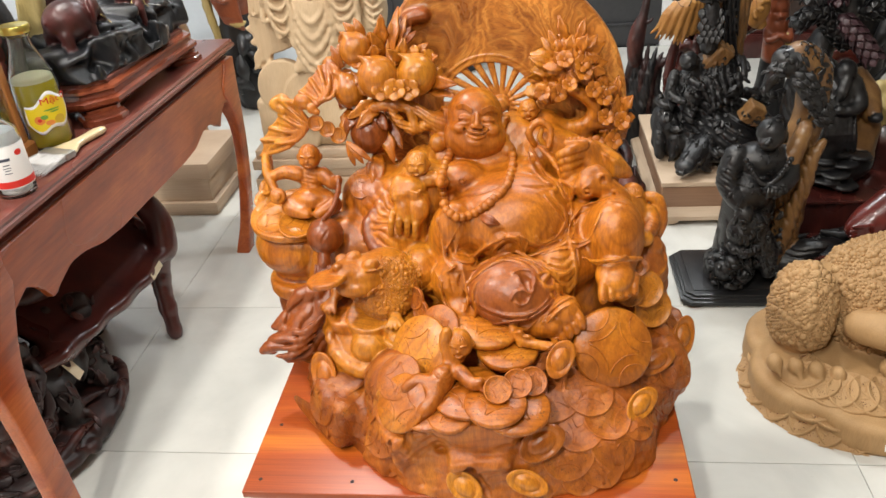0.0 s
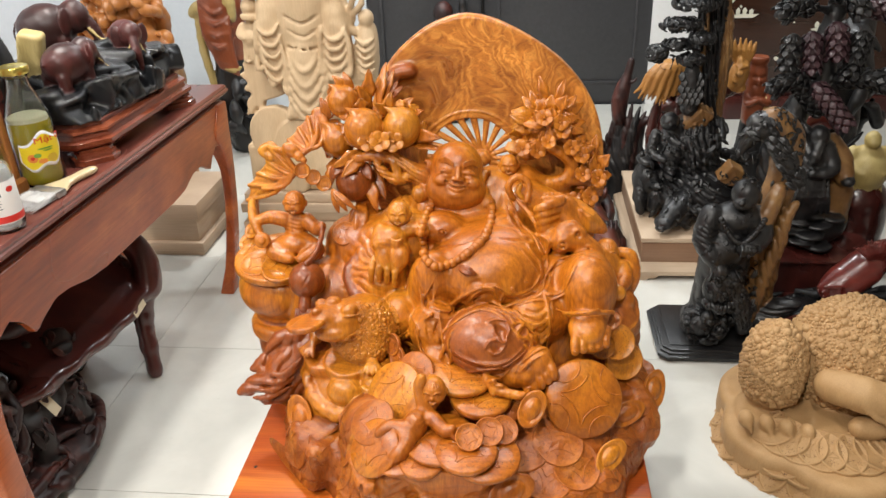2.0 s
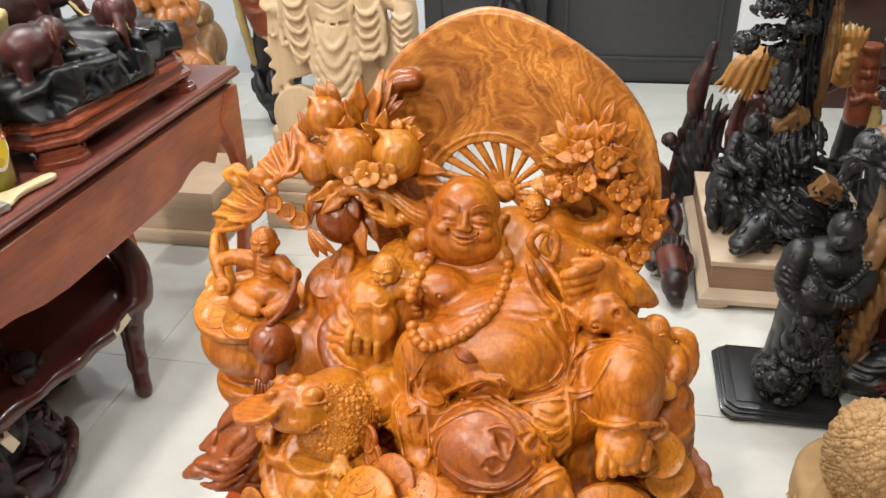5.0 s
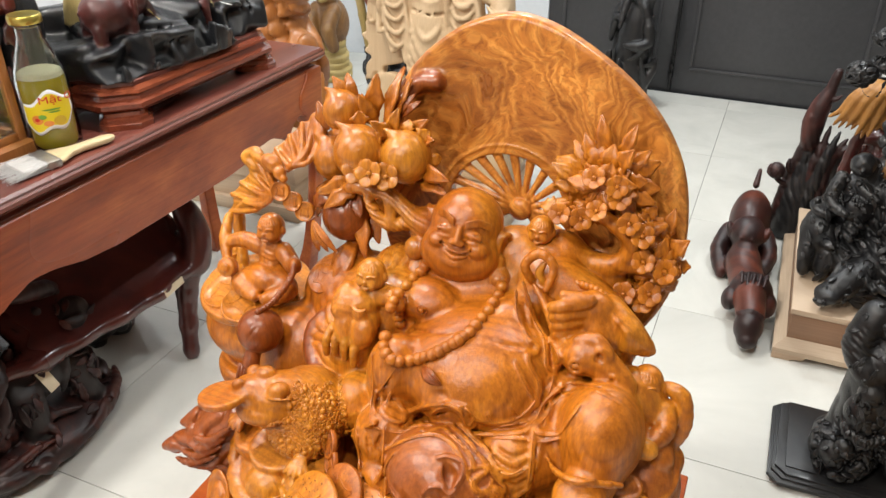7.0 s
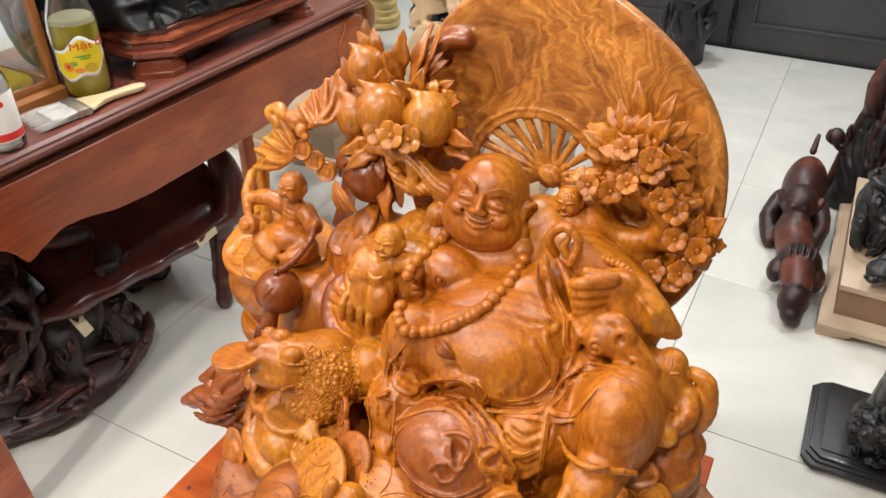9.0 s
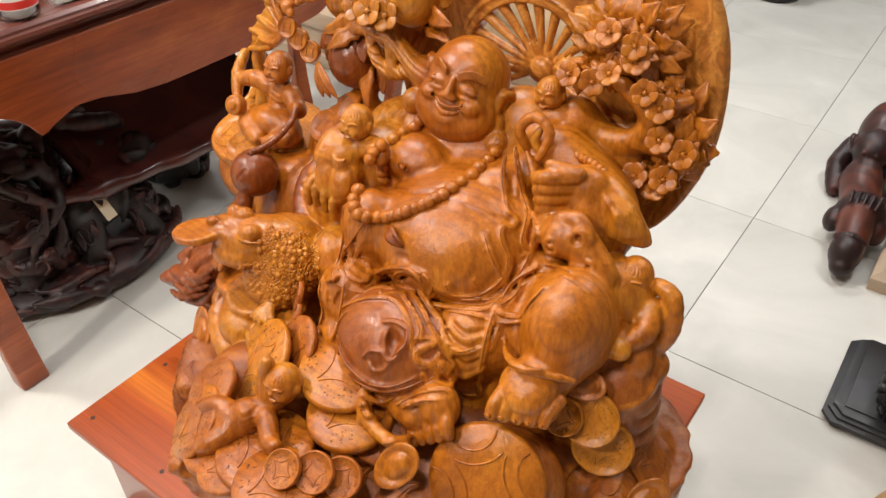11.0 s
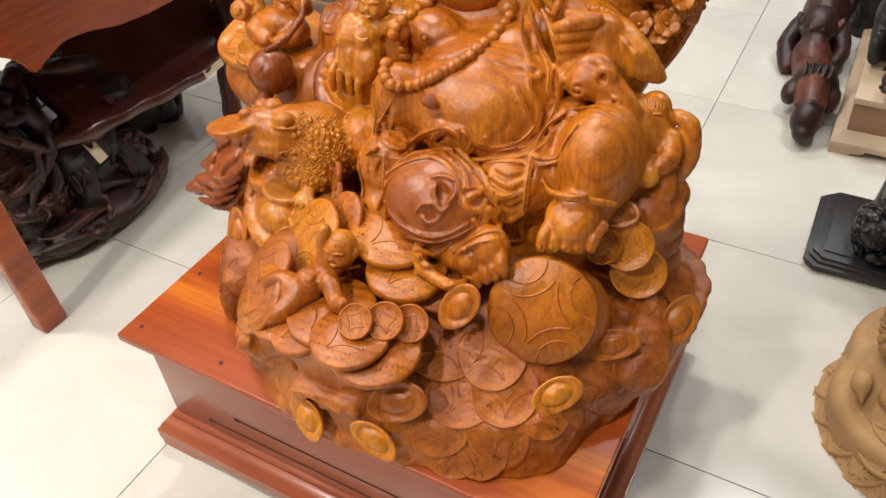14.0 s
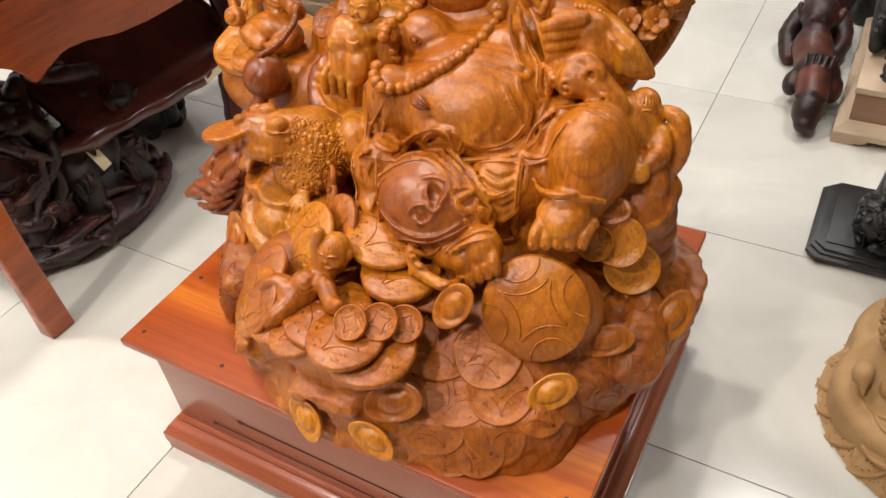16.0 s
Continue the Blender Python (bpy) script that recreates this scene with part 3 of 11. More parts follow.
        fs += [tuple(range(n))[::-1], tuple((len(P) - 1) * n + j for j in range(n))]
        self.add([tuple(v) for v in vs], fs, m)

    def money(self, c, n, r, m=0, t=0.006, dots=True, turn=0.0, rim=True, double=False):
        """An old coin: raised rim, four arcs round a square centre, dark beads between that paint the shade of drilled
        dots.
        """
        q = Vector(n).to_track_quat("Z", "Y").to_matrix().to_4x4()
        w = Matrix.Translation(c) @ q @ Matrix.Rotation(turn, 4, "Z")
        N = 28
        prof = [(0.90, -t), (0.985, -t * 0.6), (1.0, 0), (0.985, t * 0.55), (0.95, t * 0.8), (0.91, t * 0.8), (0.885, t * 0.5), (0.45, t * 0.5), (0.0, t * 0.5)] if rim else [(0.9, -t), (1.0, 0), (0.985, t * 0.5), (0.95, t * 0.75), (0.4, t * 0.8), (0, t * 0.8)]
        vs, fs = [], []
        for a, z in prof[:-1]:
            vs += [w @ Vector((r * a * math.cos(2 * math.pi * i / N), r * a * math.sin(2 * math.pi * i / N), z)) for i in range(N)]
        vs.append(w @ Vector((0, 0, prof[-1][1])))
        for j in range(len(prof) - 2):
            for i in range(N):
                fs.append((j * N + i, j * N + (i + 1) % N, j * N + N + (i + 1) % N, j * N + N + i))
        o = (len(prof) - 2) * N
        fs += [(o + i, o + (i + 1) % N, len(vs) - 1) for i in range(N)]
        fs.append(tuple(range(N))[::-1])
        self.add([tuple(v) for v in vs], fs, m)
        z = t * (0.55 if rim else 0.82)
        for k in range(4):
            a0 = k * math.pi / 2
            cx, cy = 1.05 * math.cos(a0), 1.05 * math.sin(a0)
            arc = []
            for i in range(9):
                a = a0 + math.pi + (i / 8 - 0.5) * 1.25
                arc.append(w @ Vector((r * (cx + 0.72 * math.cos(a)), r * (cy + 0.72 * math.sin(a)), z)))
            self.rod([p for p in arc if (w.inverted() @ p).xy.length < 0.92 * r], max(0.0011, r * 0.022), m, 5)
            if double:
                arc = [w @ Vector((r * (0.98 * math.cos(a0) + 0.42 * math.cos(a)), r * (0.98 * math.sin(a0) + 0.42 * math.sin(a)), z)) for a in [a0 + math.pi + (i / 10 - 0.5) * 2.5 for i in range(11)]]
                self.rod([q for q in arc if (w.inverted() @ q).xy.length < 0.95 * r], r * 0.018, m, 5)
            if dots:
                rnd = random.Random(int(1000 * c[0] + 77 * k))
                for _ in range(14):
                    a, rad = a0 + rnd.uniform(-0.55, 0.55), rnd.uniform(0.5, 0.84)
                    # solid bead, its dark colour standing for the shade in a drilled dot
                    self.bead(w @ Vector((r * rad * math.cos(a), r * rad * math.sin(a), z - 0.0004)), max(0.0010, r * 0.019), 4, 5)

    def cling(self, P, d):
        """Slides points along d until they lie on the carved surface."""
        P, d = np.array(P, dtype=np.float64), np.array(d, dtype=np.float64)
        for _ in range(16):
            g = np.clip((P - self.lo) / self.h, 0, self.n - 1.001)
            i = g.astype(int)
            w = g - i
            v = 0
            for ox in (0, 1):
                for oy in (0, 1):
                    for oz in (0, 1):
                        k = np.abs(1 - ox - w[:, 0]) * np.abs(1 - oy - w[:, 1]) * np.abs(1 - oz - w[:, 2])
                        v = v + k * self.f[i[:, 0] + ox, i[:, 1] + oy, i[:, 2] + oz]
            P = P + d[None, :] * np.clip(v, -0.01, 0.02)[:, None] * 0.8
        return P

    def scale_coin(self, p, nn, r, m=0, t=0.004, tilt=0.10, turn=0.0):
        """A coin in low relief that follows the surface, its lower edge proud, its upper edge sunk."""
        nn = Vector(nn).normalized()
        up = (Vector((0, 0, 1)) - nn * nn.z).normalized()
        sx = up.cross(nn)
        e = [np.array(q) for q in (sx, up, nn)]
        def lay(pts, extra):
            xy = np.array(pts)
            base = np.array(p) + r * (xy[:, :1] * e[0] + xy[:, 1:2] * e[1]) + 0.03 * e[2]
            lift = -tilt * r * xy[:, 1] + np.array(extra)
            return self.cling(base, -e[2]) + lift[:, None] * e[2]
        N = 30
        prof = [(1.0, -0.006), (0.995, 0.2 * t), (0.975, 0.85 * t), (0.93, t), (0.905, 0.72 * t), (0.6, 0.7 * t), (0.25, 0.7 * t)]
        pts, ex, fs = [], [], []
        for a, z in prof:
            pts += [(a * math.cos(2 * math.pi * i / N), a * math.sin(2 * math.pi * i / N)) for i in range(N)]
            ex += [z] * N
        pts.append((0, 0))
        ex.append(0.7 * t)
        for j in range(len(prof) - 1):
            fs += [(j * N + i, j * N + (i + 1) % N, j * N + N + (i + 1) % N, j * N + N + i) for i in range(N)]
        o = (len(prof) - 1) * N
        fs += [(o + i, o + (i + 1) % N, len(pts) - 1) for i in range(N)]
        self.add(lay(pts, ex), fs, m)
        rnd = random.Random(int(1000 * p[0] + 300 * p[2]))
        for k in range(4):
            a0 = k * math.pi / 2 + turn
            arc = [(1.05 * math.cos(a0) + 0.72 * math.cos(a), 1.05 * math.sin(a0) + 0.72 * math.sin(a)) for a in [a0 + math.pi + (i / 8 - 0.5) * 1.6 for i in range(9)]]
            arc = [q for q in arc if math.hypot(*q) < 0.93]
            self.rod([Vector(q) for q in lay(arc, [0.75 * t] * len(arc))], max(0.0011, 0.020 * r), m, 5)
            b = a0 + math.pi / 4
            side = [(0.24 * math.cos(b), 0.24 * math.sin(b)), (0.24 * math.cos(b + math.pi / 2), 0.24 * math.sin(b + math.pi / 2))]
            self.rod([Vector(q) for q in lay(side, [0.75 * t] * 2)], max(0.0010, 0.016 * r), m, 5)
            dots = [(rad * math.cos(a0 + w), rad * math.sin(a0 + w)) for rad, w in [(rnd.uniform(0.48, 0.84), rnd.uniform(-0.5, 0.5)) for _ in range(18)]]
            # drilled dots as solid beads, their inner shade put into the colour
            for q in lay(dots, [0.66 * t] * len(dots)):
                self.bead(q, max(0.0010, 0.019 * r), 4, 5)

    def ingot(self, c, n, up, a, b, m=0):
        """A boat-shaped ingot: an oval dish with a swollen middle."""
        n, up = Vector(n).normalized(), Vector(up)
        x = (up - n * up.dot(n)).normalized()
        y = n.cross(x)
        w = Matrix((x, y, n)).transposed()
        N = 28
        prof = [(0.70, -0.42), (0.9, -0.2), (0.99, 0.0), (1.0, 0.05), (0.97, 0.09), (0.90, 0.10), (0.80, 0.05), (0.68, 0.01), (0.62, 0.03), (0.55, 0.13), (0.40, 0.24), (0.2, 0.30)]
        vs, fs = [], []
        for s, z in prof:
            for i in range(N):
                t = 2 * math.pi * i / N
                lift = 0.12 * a * math.cos(t) ** 2 * (s > 0.66)
                vs.append(w @ Vector((a * s * math.cos(t), b * s * math.sin(t), b * z * 1.1 + lift)) + Vector(c))
        for j in range(len(prof) - 1):
            for i in range(N):
                fs.append((j * N + i, j * N + (i + 1) % N, j * N + N + (i + 1) % N, j * N + N + i))
        fs.append(tuple((len(prof) - 1) * N + i for i in range(N)))
        fs.append(tuple(range(N))[::-1])
        self.add([tuple(v) for v in vs], fs, m)

    def leaf(self, a, b, width, face, m=0, bend=0.15, lobes=0, thick=0.0025):
        """A carved leaf from stalk a to tip b, its face towards `face`, with a sunk midrib and lobed edge."""
        a, b, face = Vector(a), Vector(b), Vector(face).normalized()
        d = b - a
        side = d.cross(face).normalized()
        up = side.cross(d).normalized()
        L, S = d.length, 9
        vs, fs = [], []
        for i in range(S):
            t = i / (S - 1)
            wd = width * (math.sin(math.pi * min(1, t * 0.92 + 0.06)) ** 0.75) * (1 + (0.22 * math.cos(t * math.pi * 2 * lobes) if lobes else 0))
            mid = a + d * t + up * bend * L * math.sin(math.pi * t)
            for s, z in ((-1, 0.0), (-0.5, 0.10 * width), (0, -0.12 * width), (0.5, 0.10 * width), (1, 0.0)):
                vs.append(mid + side * s * wd + up * z)
            for s in (1, 0, -1):
                vs.append(mid + side * s * wd * 0.9 - up * (thick + (0.25 * width if s == 0 else 0)))
        for i in range(S - 1):
            o, q = i * 8, (i + 1) * 8
            fs += [(o + j, o + (j + 1) % 8, q + (j + 1) % 8, q + j) for j in range(8)]
        fs += [tuple(range(8))[::-1], tuple((S - 1) * 8 + j for j in range(8))]
        self.add([tuple(v) for v in vs], fs, m)

    def blossom(self, c, n, r, m=0, petals=5, turn=0.0):
        w = Matrix.Translation(c) @ Vector(n).to_track_quat("Z", "Y").to_matrix().to_4x4()
        for i in range(petals):
            a = turn + 2 * math.pi * i / petals
            p = w @ Vector((0.54 * r * math.cos(a), 0.54 * r * math.sin(a), 0.08 * r + 0.03 * r * (i % 2)))
            self.bead(p, 0.54 * r, m, 10, (w @ Matrix.Rotation(a, 4, "Z") @ Matrix.Rotation(-0.32, 4, "Y")), (1.0, 1.0, 0.17))
        self.bead(w @ Vector((0, 0, 0.14 * r)), 0.20 * r, m, 8, w, (1, 1, 0.7))
        for i in range(petals):
            a = turn + 2 * math.pi * (i + 0.5) / petals
            self.bead(w @ Vector((0.26 * r * math.cos(a), 0.26 * r * math.sin(a), 0.2 * r)), 0.07 * r, m, 5)

    def skin(self):
        f, h = self.f, self.h
        f[0], f[-1], f[:, 0], f[:, -1], f[:, :, 0], f[:, :, -1] = 1, 1, 1, 1, 1, 1
        ins = f < 0
        c = ins[:-1, :-1, :-1].astype(np.int8)
        for dx, dy, dz in ((1, 0, 0), (0, 1, 0), (1, 1, 0), (0, 0, 1), (1, 0, 1), (0, 1, 1), (1, 1, 1)):
            c = c + ins[dx:self.n[0] - 1 + dx, dy:self.n[1] - 1 + dy, dz:self.n[2] - 1 + dz]
        I = np.argwhere((c > 0) & (c < 8))
        idx = np.full(c.shape, -1, dtype=np.int32)
        idx[I[:, 0], I[:, 1], I[:, 2]] = np.arange(len(I))
        corner = [np.array(o) for o in ((0, 0, 0), (1, 0, 0), (0, 1, 0), (1, 1, 0), (0, 0, 1), (1, 0, 1), (0, 1, 1), (1, 1, 1))]
        val = [f[I[:, 0] + o[0], I[:, 1] + o[1], I[:, 2] + o[2]] for o in corner]
        pos, cnt = np.zeros((len(I), 3), dtype=np.float32), np.zeros(len(I), dtype=np.float32)
        for a in range(8):
            for b in range(a + 1, 8):
                if np.abs(corner[a] - corner[b]).sum() != 1:
                    continue
                x = (val[a] < 0) != (val[b] < 0)
                t = np.where(x, val[a] / (val[a] - val[b] + 1e-12), 0)
                pos += np.where(x[:, None], corner[a] + t[:, None] * (corner[b] - corner[a]), 0)
                cnt += x
        V = (I + pos / np.maximum(cnt, 1)[:, None]) * h + self.lo
        quads, mats = [], []
        for ax in range(3):
            u, w = (ax + 1) % 3, (ax + 2) % 3
            sl0, sl1 = [slice(1, -1)] * 3, [slice(1, -1)] * 3
            sl0[ax], sl1[ax] = slice(0, -1), slice(1, None)
            A, B = ins[tuple(sl0)], ins[tuple(sl1)]
            E = np.argwhere(A != B)
            if not len(E):
                continue
            flip = A[E[:, 0], E[:, 1], E[:, 2]]
            E = E + 1
            E[:, ax] -= 1
            eu, ew = np.zeros(3, int), np.zeros(3, int)
            eu[u], ew[w] = 1, 1
            g = lambda P: idx[P[:, 0], P[:, 1], P[:, 2]]
            q = np.stack([g(E - eu - ew), g(E - ew), g(E), g(E - eu)], 1)
            q = np.where(flip[:, None], q, q[:, ::-1])
            quads.append(q)
            J = E.copy()
            J[~flip, ax] += 1
            mats.append(self.m[J[:, 0], J[:, 1], J[:, 2]])
        return V, np.concatenate(quads), np.concatenate(mats)

    def build(self, name, mats, sharp=None):
        V, Q, QM = self.skin()
        for v2, q2, m2 in self.more:
            Q, QM, V = np.concatenate([Q, q2 + len(V)]), np.concatenate([QM, m2]), np.concatenate([V, v2])
        extra = np.concatenate(self.v) if self.v else np.zeros((0, 3), dtype=np.float32)
        me = bpy.data.meshes.new(name)
        verts = np.concatenate([V.astype(np.float32), extra])
        me.vertices.add(len(verts))
        me.vertices.foreach_set("co", verts.ravel())
        flat = np.concatenate([Q.ravel(), np.array([i + len(V) for fc in self.q for i in fc], dtype=np.int64)])
        sizes = np.concatenate([np.full(len(Q), 4), np.array([len(fc) for fc in self.q], dtype=np.int64)]).astype(np.int64)
        me.loops.add(len(flat))
        me.loops.foreach_set("vertex_index", flat.astype(np.int32))
        me.polygons.add(len(sizes))
        me.polygons.foreach_set("loop_start", np.concatenate([[0], np.cumsum(sizes)[:-1]]).astype(np.int32))
        me.polygons.foreach_set("material_index", np.concatenate([QM, np.array(self.qm, dtype=np.int64)]).astype(np.int32))
        for m in mats:
            me.materials.append(m)
        me.update(calc_edges=True)
        me.validate()
        me.shade_smooth()
        self.f = self.m = None
        return new(name, me)


# ---- the large carving on the pedestal ----
def laughing_statue():
    C = Carving((-0.43, -1.08, 0.380), (0.81, -0.10, 1.43), 0.0029)
    V3 = Vector
    DARK, GOLD, RAW, DOTSHADE, BURL = 1, 2, 3, 4, 5
    front = V3((0.1, -0.88, 0.45))

    # rocky foot, drawn in with height
    C.outline([(-0.25, -0.66), (-0.06, -0.87), (0.05, -0.985), (0.17, -1.03), (0.32, -1.035), (0.44, -1.01), (0.54, -0.975), (0.655, -0.93), (0.69, -0.80), (0.73, -0.69), (0.76, -0.54), (0.745, -0.40), (0.68, -0.26), (0.5, -0.20), (0.1, -0.20), (-0.18, -0.26), (-0.27, -0.45)],
              2, 0.43, 0.068, edge=0.016, k=0.02, m=RAW, taper=0.34, wob=0.007)
    C.ball((0.33, -0.58, 0.50), (0.34, 0.26, 0.16), k=0.03, m=RAW)
    C.ball((0.24, -0.42, 0.62), (0.33, 0.2, 0.24), k=0.05, m=RAW)
    # coin slope in front
    C.ball((0.46, -0.735, 0.44), (0.205, 0.195, 0.155), rot=(0, 0, -20), k=0.02, m=RAW)
    C.ball((0.62, -0.66, 0.46), (0.10, 0.12, 0.10), k=0.02, m=RAW)
    C.ball((0.56, -0.80, 0.425), (0.098, 0.108, 0.098), rot=(0, 0, 25), k=0.03, m=RAW)
    # ledge overhanging the edge on the far side
    C.outline([(0.58, -0.86), (0.66, -0.80), (0.72, -0.70), (0.765, -0.57), (0.775, -0.45), (0.74, -0.34), (0.6, -0.3), (0.45, -0.5), (0.48, -0.78)], 2, 0.44, 0.055, edge=0.014, k=0.02, m=RAW, taper=-0.10, wob=0.006)
    C.ball((0.705, -0.49, 0.485), (0.045, 0.10, 0.050), k=0.02, m=RAW)
    # the overhanging stone under the lying child: a flat top, sides drawn in below
    C.outline([(0.115, -0.84), (0.165, -0.935), (0.22, -0.965), (0.30, -0.968), (0.345, -0.93), (0.36, -0.86), (0.34, -0.76), (0.16, -0.74)], 2, 0.535, 0.062, edge=0.010, k=0.010, m=RAW, taper=-0.5, wob=0.004)
    C.block((0.255, -0.955, 0.45), (0.075, 0.045, 0.085), (22, 0, 6), 0.02, 0.02, RAW)
    C.ball((0.33, -0.90, 0.46), (0.10, 0.09, 0.08), k=0.03, m=RAW)
    # creased rock beside it
    C.block((0.105, -0.915, 0.475), (0.065, 0.055, 0.105), (14, -12, 24), 0.02, 0.014, RAW)
    C.block((0.045, -0.885, 0.455), (0.05, 0.05, 0.085), (10, 14, 52), 0.02, 0.012, RAW)
    C.ball((0.06, -0.80, 0.53), (0.085, 0.09, 0.11), k=0.02, m=RAW)
    for a, b, c in (((0.070, -0.985, 0.54), (0.085, -0.995, 0.48), (0.125, -0.990, 0.42)), ((0.105, -0.985, 0.55), (0.125, -1.0, 0.50), (0.165, -0.995, 0.45)), ((0.040, -0.955, 0.52), (0.050, -0.965, 0.46), (0.085, -0.985, 0.41)), ((0.235, -1.005, 0.50), (0.245, -1.005, 0.46), (0.275, -1.01, 0.42))):
        C.tube([a, b, c], [0.004, 0.009, 0.004], k=0.008, m=None, sub=True)
    C.block((-0.07, -0.77, 0.455), (0.09, 0.08, 0.07), (5, 10, 40), 0.03, 0.02, RAW)
    # stone ledge and bag on the far side of the large coin
    C.ball((0.69, -0.60, 0.47), (0.07, 0.12, 0.10), rot=(0, 0, 20), k=0.02, m=RAW)
    C.cap((0.645, -0.49, 0.45), (0.640, -0.515, 0.69), 0.078, 0.072, k=0.015, m=RAW)
    C.folds((0.66, -0.50, 0.60), (0.11, 0.11, 0.16), (0.5, 0.2, 0.8), 0.045, 0.010, 0.03, 2)
    C.coin((0.636, -0.525, 0.722), (0.1, -0.4, 0.9), 0.072, 0.012, 0.005, k=0.004)
    C.rough(0.0042, 95, (-0.3, -1.05, 0.38), (0.8, -0.15, 0.56), 3, True)

    # seat, lap and trunk
    C.ball((0.33, -0.50, 0.66), (0.24, 0.19, 0.14), k=0.04)
    C.ball((0.325, -0.480, 0.828), (0.160, 0.162, 0.118), rot=(-8, 0, 0), k=0.014)
    C.ball((0.270, -0.375, 0.885), (0.150, 0.095, 0.085), k=0.02)
    C.ball((0.207, -0.460, 0.925), (0.062, 0.052, 0.040), rot=(0, 6, 0), k=0.010)
    for x, y, z in ((0.212, -0.514, 0.938), (0.366, -0.494, 0.930)):
        C.bead((x, y, z), 0.0055, 0, 8)
        C.rod([(x + 0.010 * math.cos(a), y + 0.001, z + 0.010 * math.sin(a)) for a in [0.63 * i for i in range(11)]], 0.0012, 0, 5)
    C.ball((0.355, -0.443, 0.918), (0.058, 0.050, 0.040), rot=(0, -8, 0), k=0.010)
    C.ball((0.110, -0.375, 0.905), (0.066, 0.070, 0.068), k=0.03)
    C.ball((0.175, -0.362, 0.945), (0.05, 0.05, 0.05), k=0.03)
    C.ball((0.410, -0.355, 0.940), (0.068, 0.068, 0.066), k=0.025)
    C.ball((0.125, -0.450, 0.870), (0.070, 0.070, 0.090), k=0.02)
    C.ball((0.33, -0.315, 0.965), (0.07, 0.06, 0.07), k=0.03)
    C.ball((0.60, -0.47, 0.79), (0.07, 0.06, 0.10), k=0.03)
    C.ball((0.49, -0.41, 0.84), (0.09, 0.06, 0.07), k=0.03)
    C.ball((0.05, -0.48, 0.74), (0.10, 0.09, 0.12), k=0.03)
    C.ball((-0.10, -0.45, 0.66), (0.13, 0.10, 0.16), k=0.03)

    # head: round crown, heavy cheeks, long ears, cut finer than the rest
    H = Carving((0.13, -0.47, 0.94), (0.37, -0.26, 1.15), 0.0017)
    H.ball((0.247, -0.362, 1.052), (0.070, 0.070, 0.070), k=0.012)
    H.ball((0.249, -0.382, 1.008), (0.073, 0.064, 0.052), k=0.020)
    H.ball((0.250, -0.385, 0.996), (0.074, 0.064, 0.054), k=0.020)
    H.ball((0.255, -0.441, 1.012), (0.022, 0.012, 0.010), k=0.008)
    for s in (-1, 1):
        H.ball((0.254 + 0.038 * s, -0.424, 1.042), (0.021, 0.020, 0.016), k=0.006)
        H.ball((0.250 + 0.047 * s, -0.402, 1.010), (0.028, 0.034, 0.036), k=0.014)
        # brow of fine hairs in a high arch, lids, narrow smiling eye
        for j in range(5):
            H.tube([(0.254 + 0.013 * s, -0.4300, 1.083 + 0.0028 * j), (0.254 + 0.032 * s, -0.4210, 1.0895 + 0.0030 * j), (0.254 + 0.052 * s, -0.4040, 1.078 + 0.0026 * j)], 0.0021, k=0.0010)
        H.ball((0.254 + 0.030 * s, -0.4255, 1.0670), (0.0165, 0.009, 0.0085), k=0.004)
        H.ball((0.254 + 0.030 * s, -0.4290, 1.0560), (0.0160, 0.008, 0.0055), k=0.003)
        H.tube([(0.254 + 0.0150 * s, -0.4370, 1.0600), (0.254 + 0.029 * s, -0.4370, 1.0668), (0.254 + 0.0450 * s, -0.4260, 1.0590)], [0.0016, 0.0030, 0.0016], k=0.0012, sub=True, m=None)
        H.tube([(0.254 + 0.0140 * s, -0.4345, 1.0690), (0.254 + 0.029 * s, -0.4330, 1.0745), (0.254 + 0.0470 * s, -0.4210, 1.0670)], 0.0013, k=0.001, sub=True, m=None)
        for j in range(3):
            H.tube([(0.254 + 0.049 * s, -0.4220, 1.061 - 0.002 * j), (0.254 + 0.060 * s, -0.4110, 1.065 - 0.006 * j)], 0.0010, k=0.001, sub=True, m=None)
        # crease from nose to mouth corner
        H.tube([(0.256 + 0.014 * s, -0.4410, 1.057), (0.256 + 0.026 * s, -0.4410, 1.049), (0.256 + 0.036 * s, -0.4360, 1.037)], 0.0022, k=0.002, sub=True, m=None)
        # ears with long heavy lobes
        z = 0.0 if s > 0 else 0.012
        H.ball((0.248 + 0.073 * s, -0.366, 1.030 + z), (0.010, 0.020, 0.032), rot=(10, 0, 0), k=0.005)
        H.tube([(0.248 + 0.079 * s, -0.375, 1.056 + z), (0.248 + 0.084 * s, -0.357, 1.050 + z), (0.248 + 0.084 * s, -0.355, 1.020 + z), (0.248 + 0.081 * s, -0.38, 0.998 + z)], 0.0045, k=0.003)
        H.ball((0.248 + 0.0825 * s, -0.375, 1.030 + z), (0.006, 0.010, 0.017), k=0.003, sub=True, m=None)
        H.ball((0.248 + 0.087 * s, -0.398, 0.974 + z), (0.024, 0.024, 0.025), k=0.005)
        H.cap((0.248 + 0.080 * s, -0.385, 1.01 + z), (0.248 + 0.084 * s, -0.393, 0.988 + z), 0.009, 0.011, k=0.005)
        H.ball((0.256 + 0.0095 * s, -0.4410, 1.0535), (0.0065, 0.007, 0.0056), k=0.003)
    H.cap((0.255, -0.429, 1.078), (0.257, -0.4420, 1.0575), 0.0055, 0.0078, k=0.006)
